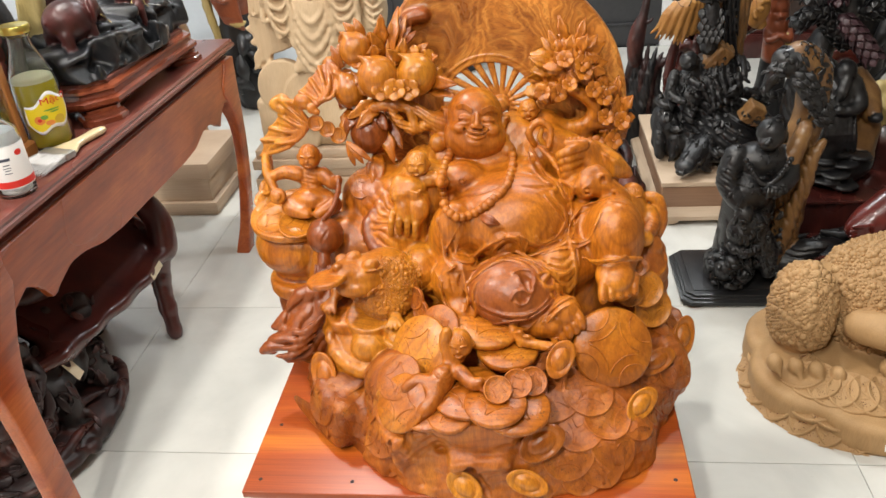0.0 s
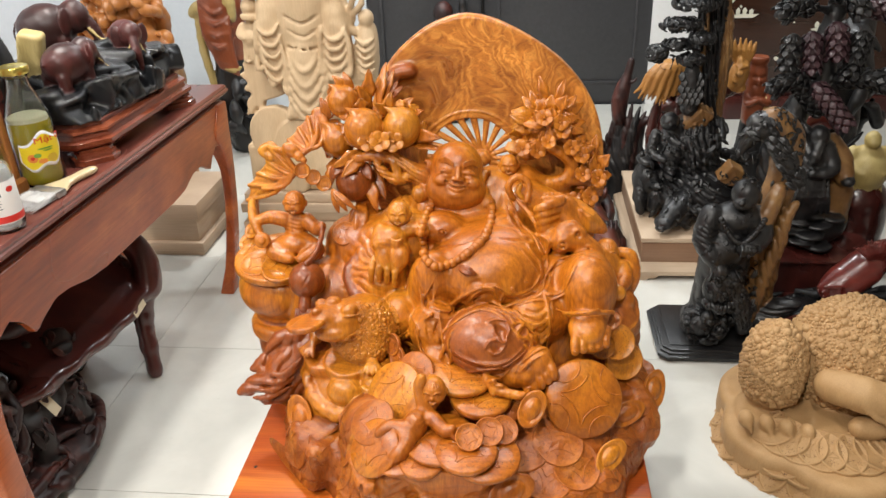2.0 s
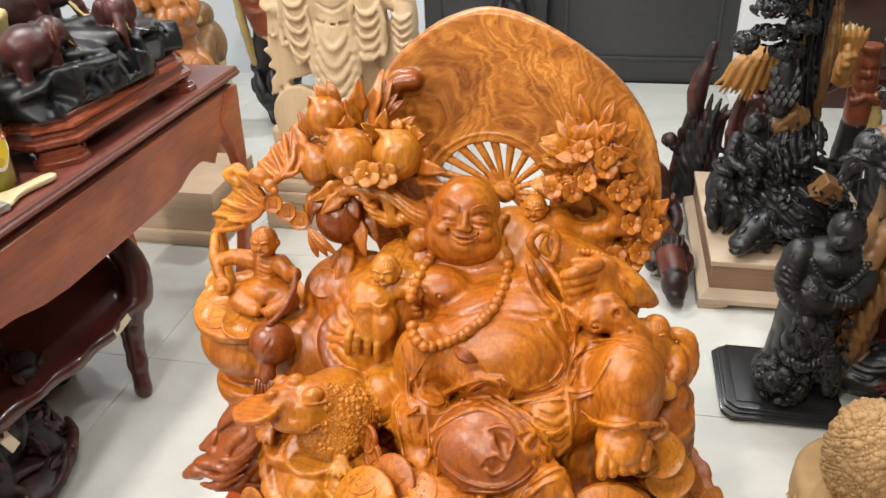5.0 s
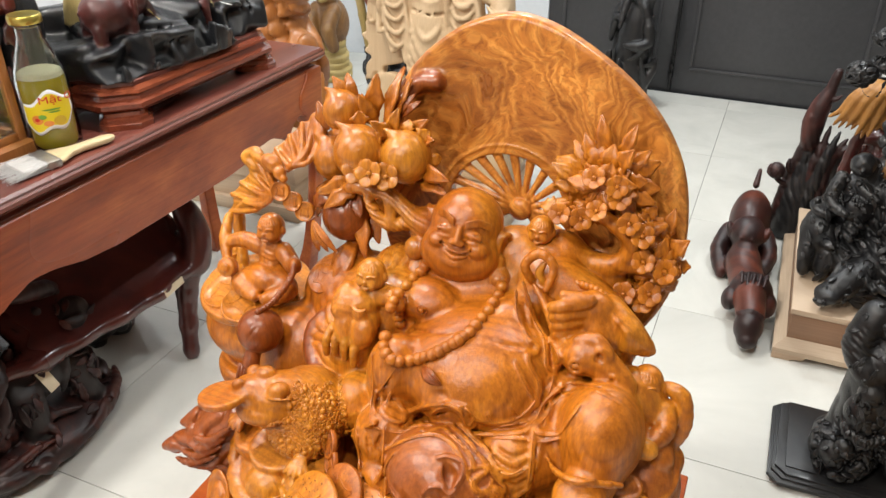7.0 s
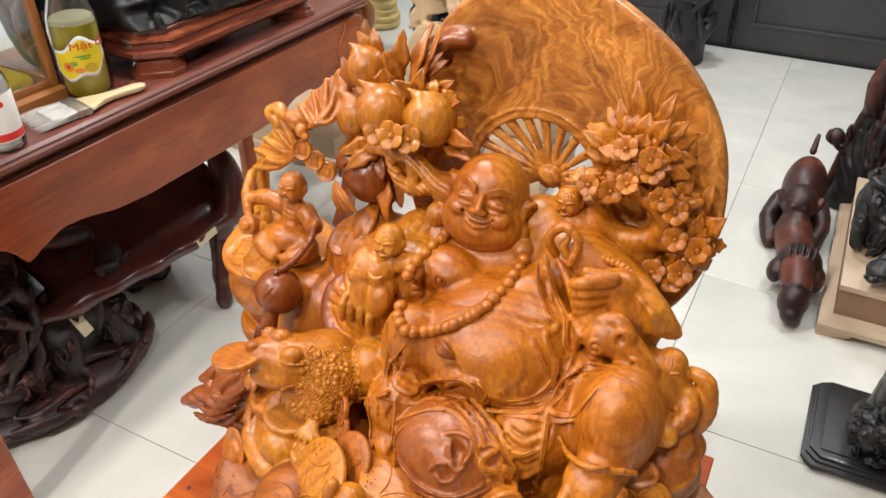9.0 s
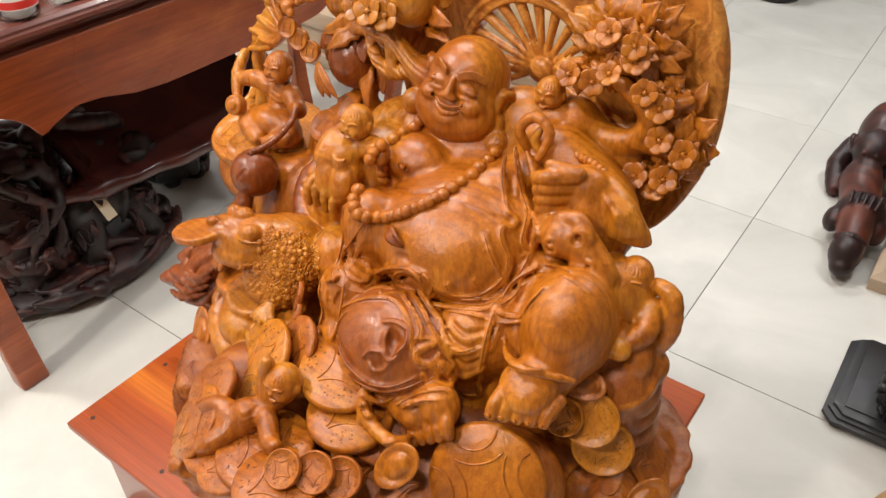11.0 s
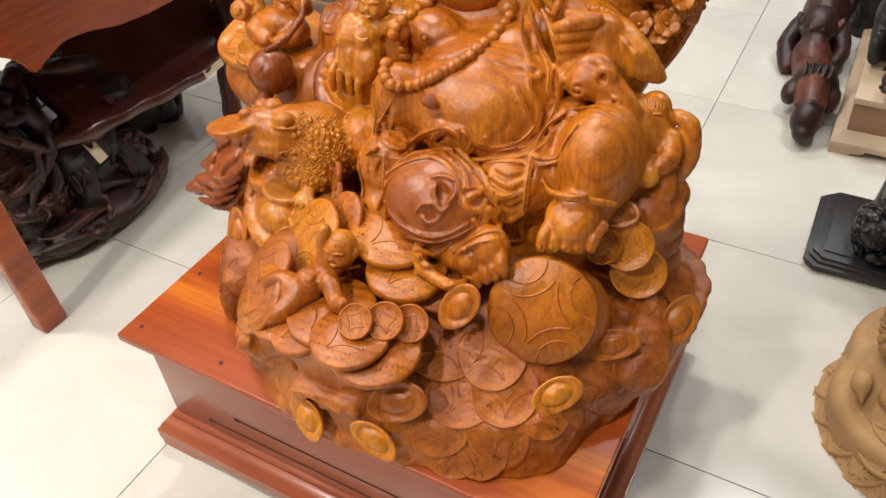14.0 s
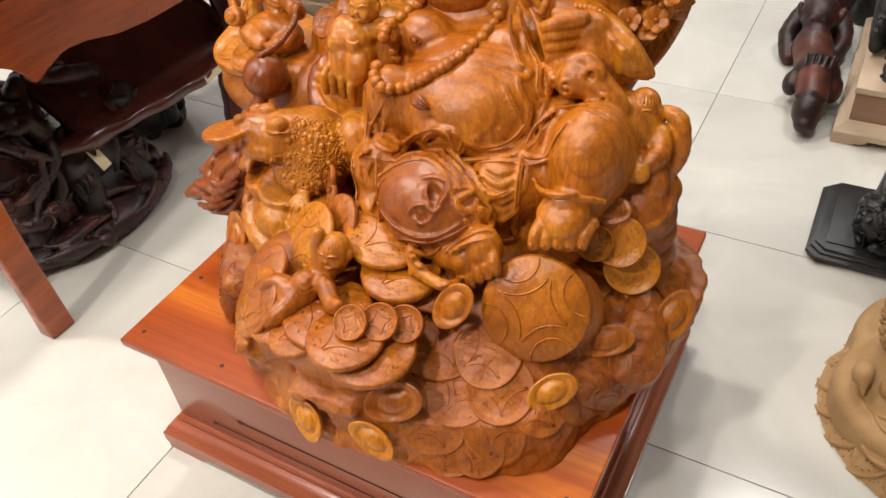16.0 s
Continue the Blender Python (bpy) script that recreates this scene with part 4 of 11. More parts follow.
    # curving smile with a full lower lip
    H.tube([(0.2250, -0.4330, 1.0450), (0.2390, -0.4440, 1.0360), (0.2570, -0.4475, 1.0325), (0.2750, -0.4430, 1.0360), (0.2890, -0.4320, 1.0450)], [0.0020, 0.0034, 0.0040, 0.0034, 0.0020], k=0.0012, sub=True, m=None)
    H.tube([(0.2330, -0.4410, 1.0440), (0.2470, -0.4470, 1.0400), (0.2570, -0.4480, 1.0405), (0.2670, -0.4470, 1.0400), (0.2810, -0.4400, 1.0440)], [0.0016, 0.0026, 0.0026, 0.0026, 0.0016], k=0.002)
    H.tube([(0.2370, -0.4420, 1.0310), (0.2570, -0.4480, 1.0265), (0.2770, -0.4410, 1.0310)], [0.0026, 0.0046, 0.0026], k=0.003)
    H.tube([(0.239, -0.440, 1.0215), (0.257, -0.4470, 1.0185), (0.275, -0.4390, 1.0215)], 0.0020, k=0.002, sub=True, m=None)
    # the head leans towards the raised palm
    pivot = V3((0.25, -0.38, 1.04))
    C.take(H, Matrix.Translation(pivot + V3((-0.011, 0.008, -0.007))) @ Matrix.Rotation(radians(6), 4, "Y") @ Matrix.Translation(-pivot))
    C.tube([(0.185, -0.395, 0.972), (0.24, -0.415, 0.952), (0.30, -0.395, 0.962)], 0.014, k=0.012)
    C.cap((0.245, -0.362, 0.98), (0.25, -0.365, 0.93), 0.048, 0.058, k=0.02)

    # robe panel and cloth over the lap
    C.ball((0.425, -0.620, 0.745), (0.062, 0.070, 0.078), rot=(0, 20, 0), k=0.015)
    C.ball((0.185, -0.565, 0.815), (0.060, 0.058, 0.105), rot=(14, 8, 0), k=0.020)
    C.ball((0.200, -0.640, 0.735), (0.066, 0.062, 0.075), rot=(20, 12, 0), k=0.020)
    C.ball((0.225, -0.695, 0.680), (0.060, 0.045, 0.045), rot=(0, 20, 0), k=0.015)

    # right arm to the raised palm; the palm carries a child
    C.tube([(0.105, -0.385, 0.910), (0.045, -0.43, 0.850), (0.0, -0.475, 0.795), (0.05, -0.53, 0.80)], [0.056, 0.052, 0.050, 0.034], k=0.016)
    C.folds((0.02, -0.475, 0.82), (0.10, 0.11, 0.11), (0.75, 0.1, 0.65), 0.025, 0.0085, 0.035, 0.5)
    C.tube([(0.005, -0.465, 0.86), (-0.035, -0.50, 0.82), (-0.02, -0.54, 0.78), (0.03, -0.575, 0.76), (0.06, -0.59, 0.74)], [0.012, 0.015, 0.016, 0.014, 0.010], k=0.010, m=DARK)
    for i in range(6):
        C.tube([(0.03 + 0.010 * i, -0.455 - 0.004 * i, 0.865 - 0.008 * i), (-0.012 + 0.018 * i, -0.52 - 0.004 * i, 0.815 - 0.010 * i), (0.020 + 0.015 * i, -0.565 - 0.006 * i, 0.755 - 0.008 * i)], [0.006, 0.009, 0.006], k=0.005, m=0 if i % 3 else DARK)
    C.ball((0.085, -0.535, 0.850), (0.038, 0.028, 0.045), k=0.010, m=GOLD)
    C.tube([(0.085, -0.53, 0.82), (0.07, -0.515, 0.78)], [0.03, 0.04], k=0.012)
    for i, (dx, dz) in enumerate(((-0.046, -0.012), (-0.026, -0.008), (-0.006, -0.012), (0.013, -0.022))):
        C.tube([(0.086 + dx, -0.548, 0.890 + dz), (0.084 + dx, -0.572, 0.875 + dz), (0.080 + dx, -0.570, 0.838 + dz)], [0.008, 0.0085, 0.0070], k=0.002, m=GOLD)
    C.coin((0.114, -0.596, 0.744), (-0.05, -0.05, 0.99), 0.037, 0.016, 0.008, k=0.004, m=GOLD)
    C.coin((0.114, -0.597, 0.765), (-0.05, -0.05, 0.99), 0.030, 0.010, 0.003, k=0.003, m=None, sub=True)
    C.ball((0.114, -0.594, 0.724), (0.036, 0.036, 0.032), k=0.01, m=GOLD)
    C.ball((0.111, -0.599, 0.754), (0.016, 0.015, 0.016), k=0.003, m=GOLD)
    C.ball((0.105, -0.585, 0.745), (0.045, 0.05, 0.055), k=0.015)
    child(C, (0.104, -0.500, 0.984), 0.029, (0.086, -0.495, 0.925), 0.034, [((0.060, -0.515, 0.94), (0.055, -0.54, 0.915), (0.085, -0.545, 0.90)), ((0.115, -0.50, 0.94), (0.150, -0.505, 0.945), (0.168, -0.52, 0.94))],
          [((0.075, -0.52, 0.900), (0.068, -0.548, 0.888), (0.078, -0.556, 0.868)), ((0.10, -0.52, 0.900), (0.110, -0.550, 0.890), (0.102, -0.556, 0.862))], 0)
    C.ball((0.084, -0.522, 0.925), (0.038, 0.030, 0.030), k=0.008)
    C.ball((0.108, -0.552, 0.882), (0.022, 0.020, 0.020), k=0.006)
    for i in range(5):
        C.tube([(0.056 + 0.007 * i, -0.538, 0.948), (0.058 + 0.008 * i, -0.553 + 0.001 * i, 0.926), (0.066 + 0.006 * i, -0.546, 0.906)], [0.002, 0.0045, 0.002], k=0.003)
    for i in range(3):
        C.tube([(0.088, -0.552, 0.935 - 0.008 * i), (0.104, -0.555, 0.931 - 0.008 * i), (0.116, -0.548, 0.936 - 0.008 * i)], [0.002, 0.0042, 0.002], k=0.003)

    # left arm with the closed hand on a curled cloth
    C.tube([(0.43, -0.355, 0.955), (0.51, -0.37, 0.915), (0.545, -0.41, 0.895), (0.52, -0.44, 0.94)], [0.05, 0.050, 0.046, 0.036], k=0.014)
    C.ball((0.508, -0.432, 0.960), (0.042, 0.036, 0.044), rot=(0, 15, 0), k=0.008)
    for i, dz in enumerate((0.030, 0.011, -0.008, -0.026)):
        C.tube([(0.500, -0.456, 0.966 + dz), (0.468, -0.480, 0.966 + dz), (0.446 + 0.004 * i, -0.476, 0.955 + dz), (0.447 + 0.004 * i, -0.462, 0.948 + dz)], [0.0120, 0.0115, 0.0100, 0.0080], k=0.002)
    C.cap((0.505, -0.455, 1.002), (0.462, -0.465, 1.008), 0.012, 0.009, k=0.004)
    # folded cuff over the hand
    C.tube([(0.385, -0.405, 0.985), (0.372, -0.408, 1.015), (0.395, -0.400, 1.040), (0.425, -0.405, 1.022), (0.420, -0.425, 0.985)], [0.008, 0.008, 0.009, 0.008, 0.007], k=0.004)
    C.ball((0.402, -0.408, 1.006), (0.016, 0.014, 0.026), k=0.004, sub=True, m=None)
    C.tube([(0.405, -0.398, 1.020), (0.398, -0.402, 1.000), (0.408, -0.405, 0.985)], [0.005, 0.007, 0.005], k=0.004, m=GOLD)
    for i in range(4):
        C.tube([(0.395 + 0.012 * i, -0.42, 0.985 - 0.008 * i), (0.43 + 0.008 * i, -0.445, 0.955 - 0.010 * i), (0.45 + 0.006 * i, -0.47, 0.925 - 0.008 * i)], [0.004, 0.008, 0.004], k=0.004)
    # horn of cloth behind the hand, grooved along its length
    C.tube([(0.53, -0.41, 0.955), (0.575, -0.43, 0.935), (0.618, -0.425, 0.905)], [0.034, 0.028, 0.008], k=0.008)
    for i in range(5):
        C.tube([(0.525, -0.432 - 0.004 * i, 0.985 - 0.010 * i), (0.575, -0.455, 0.955 - 0.009 * i), (0.615, -0.432, 0.912 - 0.003 * i)], [0.004, 0.006, 0.003], k=0.004)
    # head of a beast: snout, hollow eyes, teeth
    C.ball((0.506, -0.492, 0.910), (0.036, 0.036, 0.032), rot=(0, 25, 15), k=0.008)
    C.tube([(0.515, -0.500, 0.918), (0.545, -0.500, 0.912), (0.590, -0.510, 0.884)], [0.033, 0.027, 0.021], k=0.008)
    C.tube([(0.50, -0.50, 0.945), (0.53, -0.495, 0.950), (0.555, -0.505, 0.935)], [0.010, 0.014, 0.012], k=0.006)
    for c, r in (((0.508, -0.534, 0.914), 0.0105), ((0.545, -0.520, 0.938), 0.009), ((0.572, -0.530, 0.902), 0.008)):
        C.ball(c, (r, r * 1.1, r * 1.25), rot=(0, 25, 0), k=0.003, sub=True, m=None)
        C.tube([(c[0] + r * 1.05 * math.cos(a), c[1] + 0.004, c[2] + r * 1.25 * math.sin(a)) for a in (0.5, 1.5, 2.5, 3.5, 4.5, 5.5, 6.6)], 0.003, k=0.003)
    C.ball((0.508, -0.529, 0.914), 0.006, k=0.002)
    for i in range(6):
        C.tube([(0.490 - 0.006 * i, -0.505 + 0.006 * i, 0.935), (0.478 - 0.006 * i, -0.512 + 0.008 * i, 0.915), (0.470 - 0.004 * i, -0.515 + 0.008 * i, 0.888)], [0.003, 0.005, 0.003], k=0.003)
    for i in range(5):
        C.cap((0.590 - 0.012 * i, -0.530, 0.880 - 0.002 * i), (0.591 - 0.012 * i, -0.536, 0.868 - 0.002 * i), 0.0045, 0.002, k=0.002)
    # beaded cord from the child down to the hand
    cord = [(0.40, -0.34, 0.985), (0.44, -0.37, 0.975), (0.50, -0.39, 0.985), (0.55, -0.40, 0.965), (0.58, -0.41, 0.935)]
    for i in range(26):
        t = i / 25 * (len(cord) - 1)
        j = min(int(t), len(cord) - 2)
        p = V3(cord[j]).lerp(V3(cord[j + 1]), t - j)
        C.bead(p + V3((0, -0.004, 0.004)), 0.0085, 0, 7)

    # legs and feet
    C.ball((0.570, -0.562, 0.815), (0.072, 0.084, 0.094), rot=(12, 0, 0), k=0.012)
    C.cap((0.575, -0.58, 0.79), (0.572, -0.640, 0.760), 0.060, 0.042, k=0.015)
    C.tube([(0.512, -0.655, 0.790), (0.562, -0.692, 0.822), (0.625, -0.652, 0.800)], [0.005, 0.007, 0.005], k=0.004)
    C.ball((0.572, -0.665, 0.735), (0.044, 0.045, 0.034), k=0.010)
    C.ball((0.564, -0.672, 0.768), (0.044, 0.046, 0.030), rot=(28, 0, -8), k=0.008)
    for i in range(5):
        x, y = 0.535 + 0.0185 * i, -0.712 + 0.007 * i
        C.tube([(x + 0.003, y + 0.022, 0.765 - 0.002 * i), (x, y - 0.002, 0.752), (x, y - 0.013, 0.736)], [0.011, 0.0112 - 0.0006 * i, 0.0100 - 0.0006 * i], k=0.002)
        C.bead((x - 0.001, y - 0.023, 0.741), 0.0058 - 0.0004 * i, 0, 8, None, (1, 0.5, 1))
    C.tube([(0.26, -0.64, 0.69), (0.34, -0.715, 0.675), (0.42, -0.755, 0.690)], [0.05, 0.036, 0.030], k=0.010)
    C.ball((0.446, -0.738, 0.708), (0.040, 0.033, 0.044), rot=(0, 30, -20), k=0.008)
    for i in range(5):
        p = V3((0.484, -0.764, 0.700)).lerp(V3((0.428, -0.776, 0.652)), i / 4)
        C.tube([p + V3((-0.012, 0.016, 0.024)), p + V3((-0.002, 0.0, 0.010)), p + V3((0.003, -0.003, -0.006))], [0.011, 0.0112 - 0.0006 * i, 0.0098 - 0.0006 * i], k=0.002)
    C.tube([(0.33, -0.775, 0.695), (0.35, -0.80, 0.68), (0.40, -0.815, 0.675), (0.43, -0.80, 0.665)], [0.010, 0.012, 0.010, 0.008], k=0.005)
    # round sack, polished dark, its mouth gathered
    C.ball((0.336, -0.684, 0.730), (0.113, 0.092, 0.086), rot=(0, 8, 0), k=0.004, m=DARK)
    C.ball((0.490, -0.50, 0.80), (0.07, 0.07, 0.075), k=0.02)
    C.ball((0.465, -0.575, 0.75), (0.075, 0.075, 0.075), k=0.02)
    # -- carved lines: robe edges, folds, sash and hems lying on the body
    edge = [(0.368, -0.442, 0.980), (0.377, -0.462, 0.957), (0.393, -0.480, 0.935), (0.415, -0.507, 0.926), (0.426, -0.506, 0.920), (0.434, -0.509, 0.915), (0.432, -0.524, 0.912), (0.425, -0.537, 0.915), (0.435, -0.549, 0.900), (0.450, -0.554, 0.882), (0.455, -0.565, 0.863), (0.450, -0.577, 0.846)]
    C.tube(edge, [0.0027, 0.0046, 0.0027], k=0.005, m=0)
    C.lip([V3(q) + V3((0.0, -0.0046, 0.0029)) for q in edge], 0.0026, 0)
    edge = [(0.374, -0.423, 0.987), (0.396, -0.443, 0.954), (0.411, -0.452, 0.926), (0.434, -0.473, 0.914), (0.447, -0.502, 0.903), (0.455, -0.521, 0.891), (0.468, -0.516, 0.877)]
    C.tube(edge, [0.0036, 0.0062, 0.0036], k=0.005, m=0)
    C.lip([V3(q) + V3((0.0, -0.0062, 0.0038)) for q in edge], 0.0034, 0)
    edge = [(0.451, -0.484, 0.917), (0.476, -0.519, 0.916), (0.470, -0.511, 0.880), (0.464, -0.535, 0.876)]
    C.tube(edge, [0.0025, 0.0043, 0.0025], k=0.005, m=0)
    C.lip([V3(q) + V3((0.0, -0.0043, 0.0027)) for q in edge], 0.0024, 0)
    edge = [(0.453, -0.550, 0.881), (0.456, -0.562, 0.862), (0.449, -0.582, 0.843), (0.430, -0.601, 0.827), (0.409, -0.617, 0.825), (0.393, -0.626, 0.829), (0.385, -0.628, 0.844)]
    C.tube(edge, [0.0036, 0.0062, 0.0036], k=0.005, m=0)
    C.lip([V3(q) + V3((0.0, -0.0062, 0.0038)) for q in edge], 0.0034, 0)
    edge = [(0.471, -0.521, 0.876), (0.472, -0.547, 0.859), (0.464, -0.565, 0.833), (0.458, -0.596, 0.823), (0.452, -0.618, 0.819), (0.429, -0.631, 0.818), (0.399, -0.634, 0.808), (0.368, -0.636, 0.799), (0.357, -0.644, 0.805)]
    C.tube(edge, [0.0032, 0.0056, 0.0032], k=0.005, m=0)
    C.lip([V3(q) + V3((0.0, -0.0056, 0.0034)) for q in edge], 0.0031, 0)
    edge = [(0.557, -0.555, 0.906), (0.502, -0.521, 0.869), (0.485, -0.542, 0.862), (0.467, -0.562, 0.845), (0.463, -0.587, 0.824), (0.469, -0.627, 0.811), (0.476, -0.653, 0.787), (0.476, -0.661, 0.744), (0.468, -0.651, 0.678)]
    C.tube(edge, [0.0032, 0.0056, 0.0032], k=0.005, m=0)
    C.lip([V3(q) + V3((0.0, -0.0056, 0.0034)) for q in edge], 0.0031, 0)
    edge = [(0.597, -0.579, 0.900), (0.556, -0.571, 0.906), (0.505, -0.543, 0.862), (0.481, -0.559, 0.840), (0.478, -0.585, 0.823), (0.482, -0.623, 0.806), (0.485, -0.649, 0.775)]
    C.tube(edge, [0.0022, 0.0037, 0.0022], k=0.005, m=0)
    C.lip([V3(q) + V3((0.0, -0.0037, 0.0023)) for q in edge], 0.0020, 0)
    C.tube([(0.548, -0.558, 0.904), (0.500, -0.536, 0.866), (0.476, -0.552, 0.851), (0.465, -0.574, 0.829), (0.469, -0.612, 0.817), (0.477, -0.645, 0.793)], [0.0014, 0.0035, 0.0014], k=0.005, m=None, sub=True)
    C.tube([(0.462, -0.548, 0.867), (0.459, -0.565, 0.846), (0.451, -0.585, 0.829), (0.438, -0.612, 0.822), (0.409, -0.626, 0.817)], [0.0016, 0.0040, 0.0016], k=0.005, m=None, sub=True)
    C.tube([(0.383, -0.447, 0.962), (0.401, -0.468, 0.937), (0.421, -0.487, 0.923)], [0.0016, 0.0040, 0.0016], k=0.005, m=None, sub=True)
    C.tube([(0.498, -0.638, 0.776), (0.532, -0.684, 0.811), (0.562, -0.698, 0.828), (0.583, -0.680, 0.825)], [0.0012, 0.0030, 0.0012], k=0.005, m=None, sub=True)
    edge = [(0.494, -0.629, 0.791), (0.517, -0.662, 0.801), (0.543, -0.690, 0.819), (0.569, -0.694, 0.826), (0.588, -0.680, 0.825)]
    C.tube(edge, [0.0018, 0.0031, 0.0018], k=0.005, m=0)
    C.lip([V3(q) + V3((0.0, -0.0031, 0.0019)) for q in edge], 0.0017, 0)
    edge = [(0.186, -0.649, 0.804), (0.215, -0.666, 0.803), (0.237, -0.657, 0.796), (0.235, -0.643, 0.798), (0.238, -0.624, 0.792), (0.273, -0.632, 0.826), (0.317, -0.640, 0.853), (0.344, -0.641, 0.849), (0.353, -0.638, 0.822), (0.362, -0.635, 0.819), (0.369, -0.634, 0.840), (0.380, -0.630, 0.829), (0.394, -0.623, 0.821)]
    C.tube(edge, [0.0040, 0.0068, 0.0040], k=0.005, m=0)
    C.lip([V3(q) + V3((0.0, -0.0068, 0.0042)) for q in edge], 0.0037, 0)
    edge = [(0.202, -0.662, 0.804), (0.202, -0.636, 0.807), (0.214, -0.624, 0.804), (0.230, -0.634, 0.799)]
    C.tube(edge, [0.0025, 0.0043, 0.0025], k=0.005, m=0)
    C.lip([V3(q) + V3((0.0, -0.0043, 0.0027)) for q in edge], 0.0024, 0)
    edge = [(0.285, -0.674, 0.810), (0.257, -0.616, 0.769), (0.301, -0.632, 0.801), (0.320, -0.637, 0.805)]
    C.tube(edge, [0.0032, 0.0056, 0.0032], k=0.005, m=0)
    C.lip([V3(q) + V3((0.0, -0.0056, 0.0034)) for q in edge], 0.0031, 0)
    edge = [(0.298, -0.683, 0.814), (0.307, -0.668, 0.813), (0.322, -0.647, 0.810)]
    C.tube(edge, [0.0025, 0.0043, 0.0025], k=0.005, m=0)
    C.lip([V3(q) + V3((0.0, -0.0043, 0.0027)) for q in edge], 0.0024, 0)
    edge = [(0.315, -0.635, 0.805), (0.363, -0.663, 0.810), (0.391, -0.679, 0.802), (0.412, -0.688, 0.790), (0.426, -0.692, 0.775)]
    C.tube(edge, [0.0032, 0.0056, 0.0032], k=0.005, m=0)
    C.lip([V3(q) + V3((0.0, -0.0056, 0.0034)) for q in edge], 0.0031, 0)
    edge = [(0.337, -0.637, 0.813), (0.369, -0.650, 0.804), (0.395, -0.661, 0.796), (0.417, -0.678, 0.786), (0.440, -0.688, 0.758), (0.447, -0.698, 0.720)]
    C.tube(edge, [0.0029, 0.0050, 0.0029], k=0.005, m=0)
    C.lip([V3(q) + V3((0.0, -0.0050, 0.0030)) for q in edge], 0.0027, 0)
    edge = [(0.318, -0.657, 0.813), (0.357, -0.678, 0.813), (0.384, -0.696, 0.805), (0.392, -0.710, 0.797)]
    C.tube(edge, [0.0029, 0.0050, 0.0029], k=0.005, m=0)
    C.lip([V3(q) + V3((0.0, -0.0050, 0.0030)) for q in edge], 0.0027, 0)
    C.tube([(0.330, -0.638, 0.805), (0.369, -0.660, 0.808), (0.395, -0.677, 0.802), (0.416, -0.687, 0.786)], [0.0016, 0.0040, 0.0016], k=0.005, m=None, sub=True)
    C.tube([(0.330, -0.658, 0.813), (0.366, -0.678, 0.811), (0.391, -0.694, 0.802)], [0.0012, 0.0030, 0.0012], k=0.005, m=None, sub=True)
    C.tube([(0.239, -0.666, 0.793), (0.245, -0.644, 0.790), (0.250, -0.607, 0.777), (0.315, -0.641, 0.833), (0.339, -0.641, 0.829)], [0.0016, 0.0040, 0.0016], k=0.005, m=None, sub=True)
    edge = [(0.388, -0.714, 0.798), (0.404, -0.697, 0.793), (0.412, -0.697, 0.787), (0.405, -0.713, 0.787), (0.399, -0.728, 0.784), (0.412, -0.732, 0.772), (0.423, -0.715, 0.769), (0.423, -0.703, 0.775)]
    C.tube(edge, [0.0029, 0.0050, 0.0029], k=0.005, m=0)
    C.lip([V3(q) + V3((0.0, -0.0050, 0.0030)) for q in edge], 0.0027, 0)
    edge = [(0.412, -0.734, 0.766), (0.424, -0.721, 0.764), (0.432, -0.721, 0.751), (0.424, -0.733, 0.746), (0.418, -0.737, 0.758)]
    C.tube(edge, [0.0029, 0.0050, 0.0029], k=0.005, m=0)
    C.lip([V3(q) + V3((0.0, -0.0050, 0.0030)) for q in edge], 0.0027, 0)
    edge = [(0.415, -0.683, 0.786), (0.426, -0.692, 0.775), (0.440, -0.688, 0.758), (0.440, -0.698, 0.752), (0.431, -0.709, 0.764), (0.441, -0.707, 0.748), (0.447, -0.698, 0.730), (0.459, -0.725, 0.745)]
    C.tube(edge, [0.0032, 0.0056, 0.0032], k=0.005, m=0)
    C.lip([V3(q) + V3((0.0, -0.0056, 0.0034)) for q in edge], 0.0031, 0)
    edge = [(0.387, -0.655, 0.799), (0.420, -0.678, 0.787), (0.445, -0.680, 0.777), (0.467, -0.663, 0.784)]
    C.tube(edge, [0.0029, 0.0050, 0.0029], k=0.008, m=0)
    C.lip([V3(q) + V3((0.0, -0.0050, 0.0030)) for q in edge], 0.0027, 0)
    edge = [(0.441, -0.693, 0.750), (0.453, -0.678, 0.725), (0.473, -0.665, 0.739)]
    C.tube(edge, [0.0029, 0.0050, 0.0029], k=0.008, m=0)
    C.lip([V3(q) + V3((0.0, -0.0050, 0.0030)) for q in edge], 0.0027, 0)
    C.tube([(0.394, -0.654, 0.796), (0.429, -0.676, 0.790), (0.459, -0.673, 0.784), (0.470, -0.656, 0.791)], [0.0014, 0.0035, 0.0014], k=0.006, m=None, sub=True)
    C.tube([(0.437, -0.687, 0.765), (0.459, -0.680, 0.753), (0.474, -0.664, 0.763)], [0.0014, 0.0035, 0.0014], k=0.006, m=None, sub=True)
    C.tube([(0.416, -0.658, 0.805), (0.447, -0.664, 0.801), (0.465, -0.644, 0.804)], [0.0012, 0.0030, 0.0012], k=0.006, m=None, sub=True)
    edge = [(0.440, -0.667, 0.674), (0.454, -0.663, 0.669), (0.469, -0.652, 0.673), (0.465, -0.656, 0.706)]
    C.tube(edge, [0.0036, 0.0062, 0.0036], k=0.005, m=0)
    C.lip([V3(q) + V3((0.0, -0.0062, 0.0038)) for q in edge], 0.0034, 0)
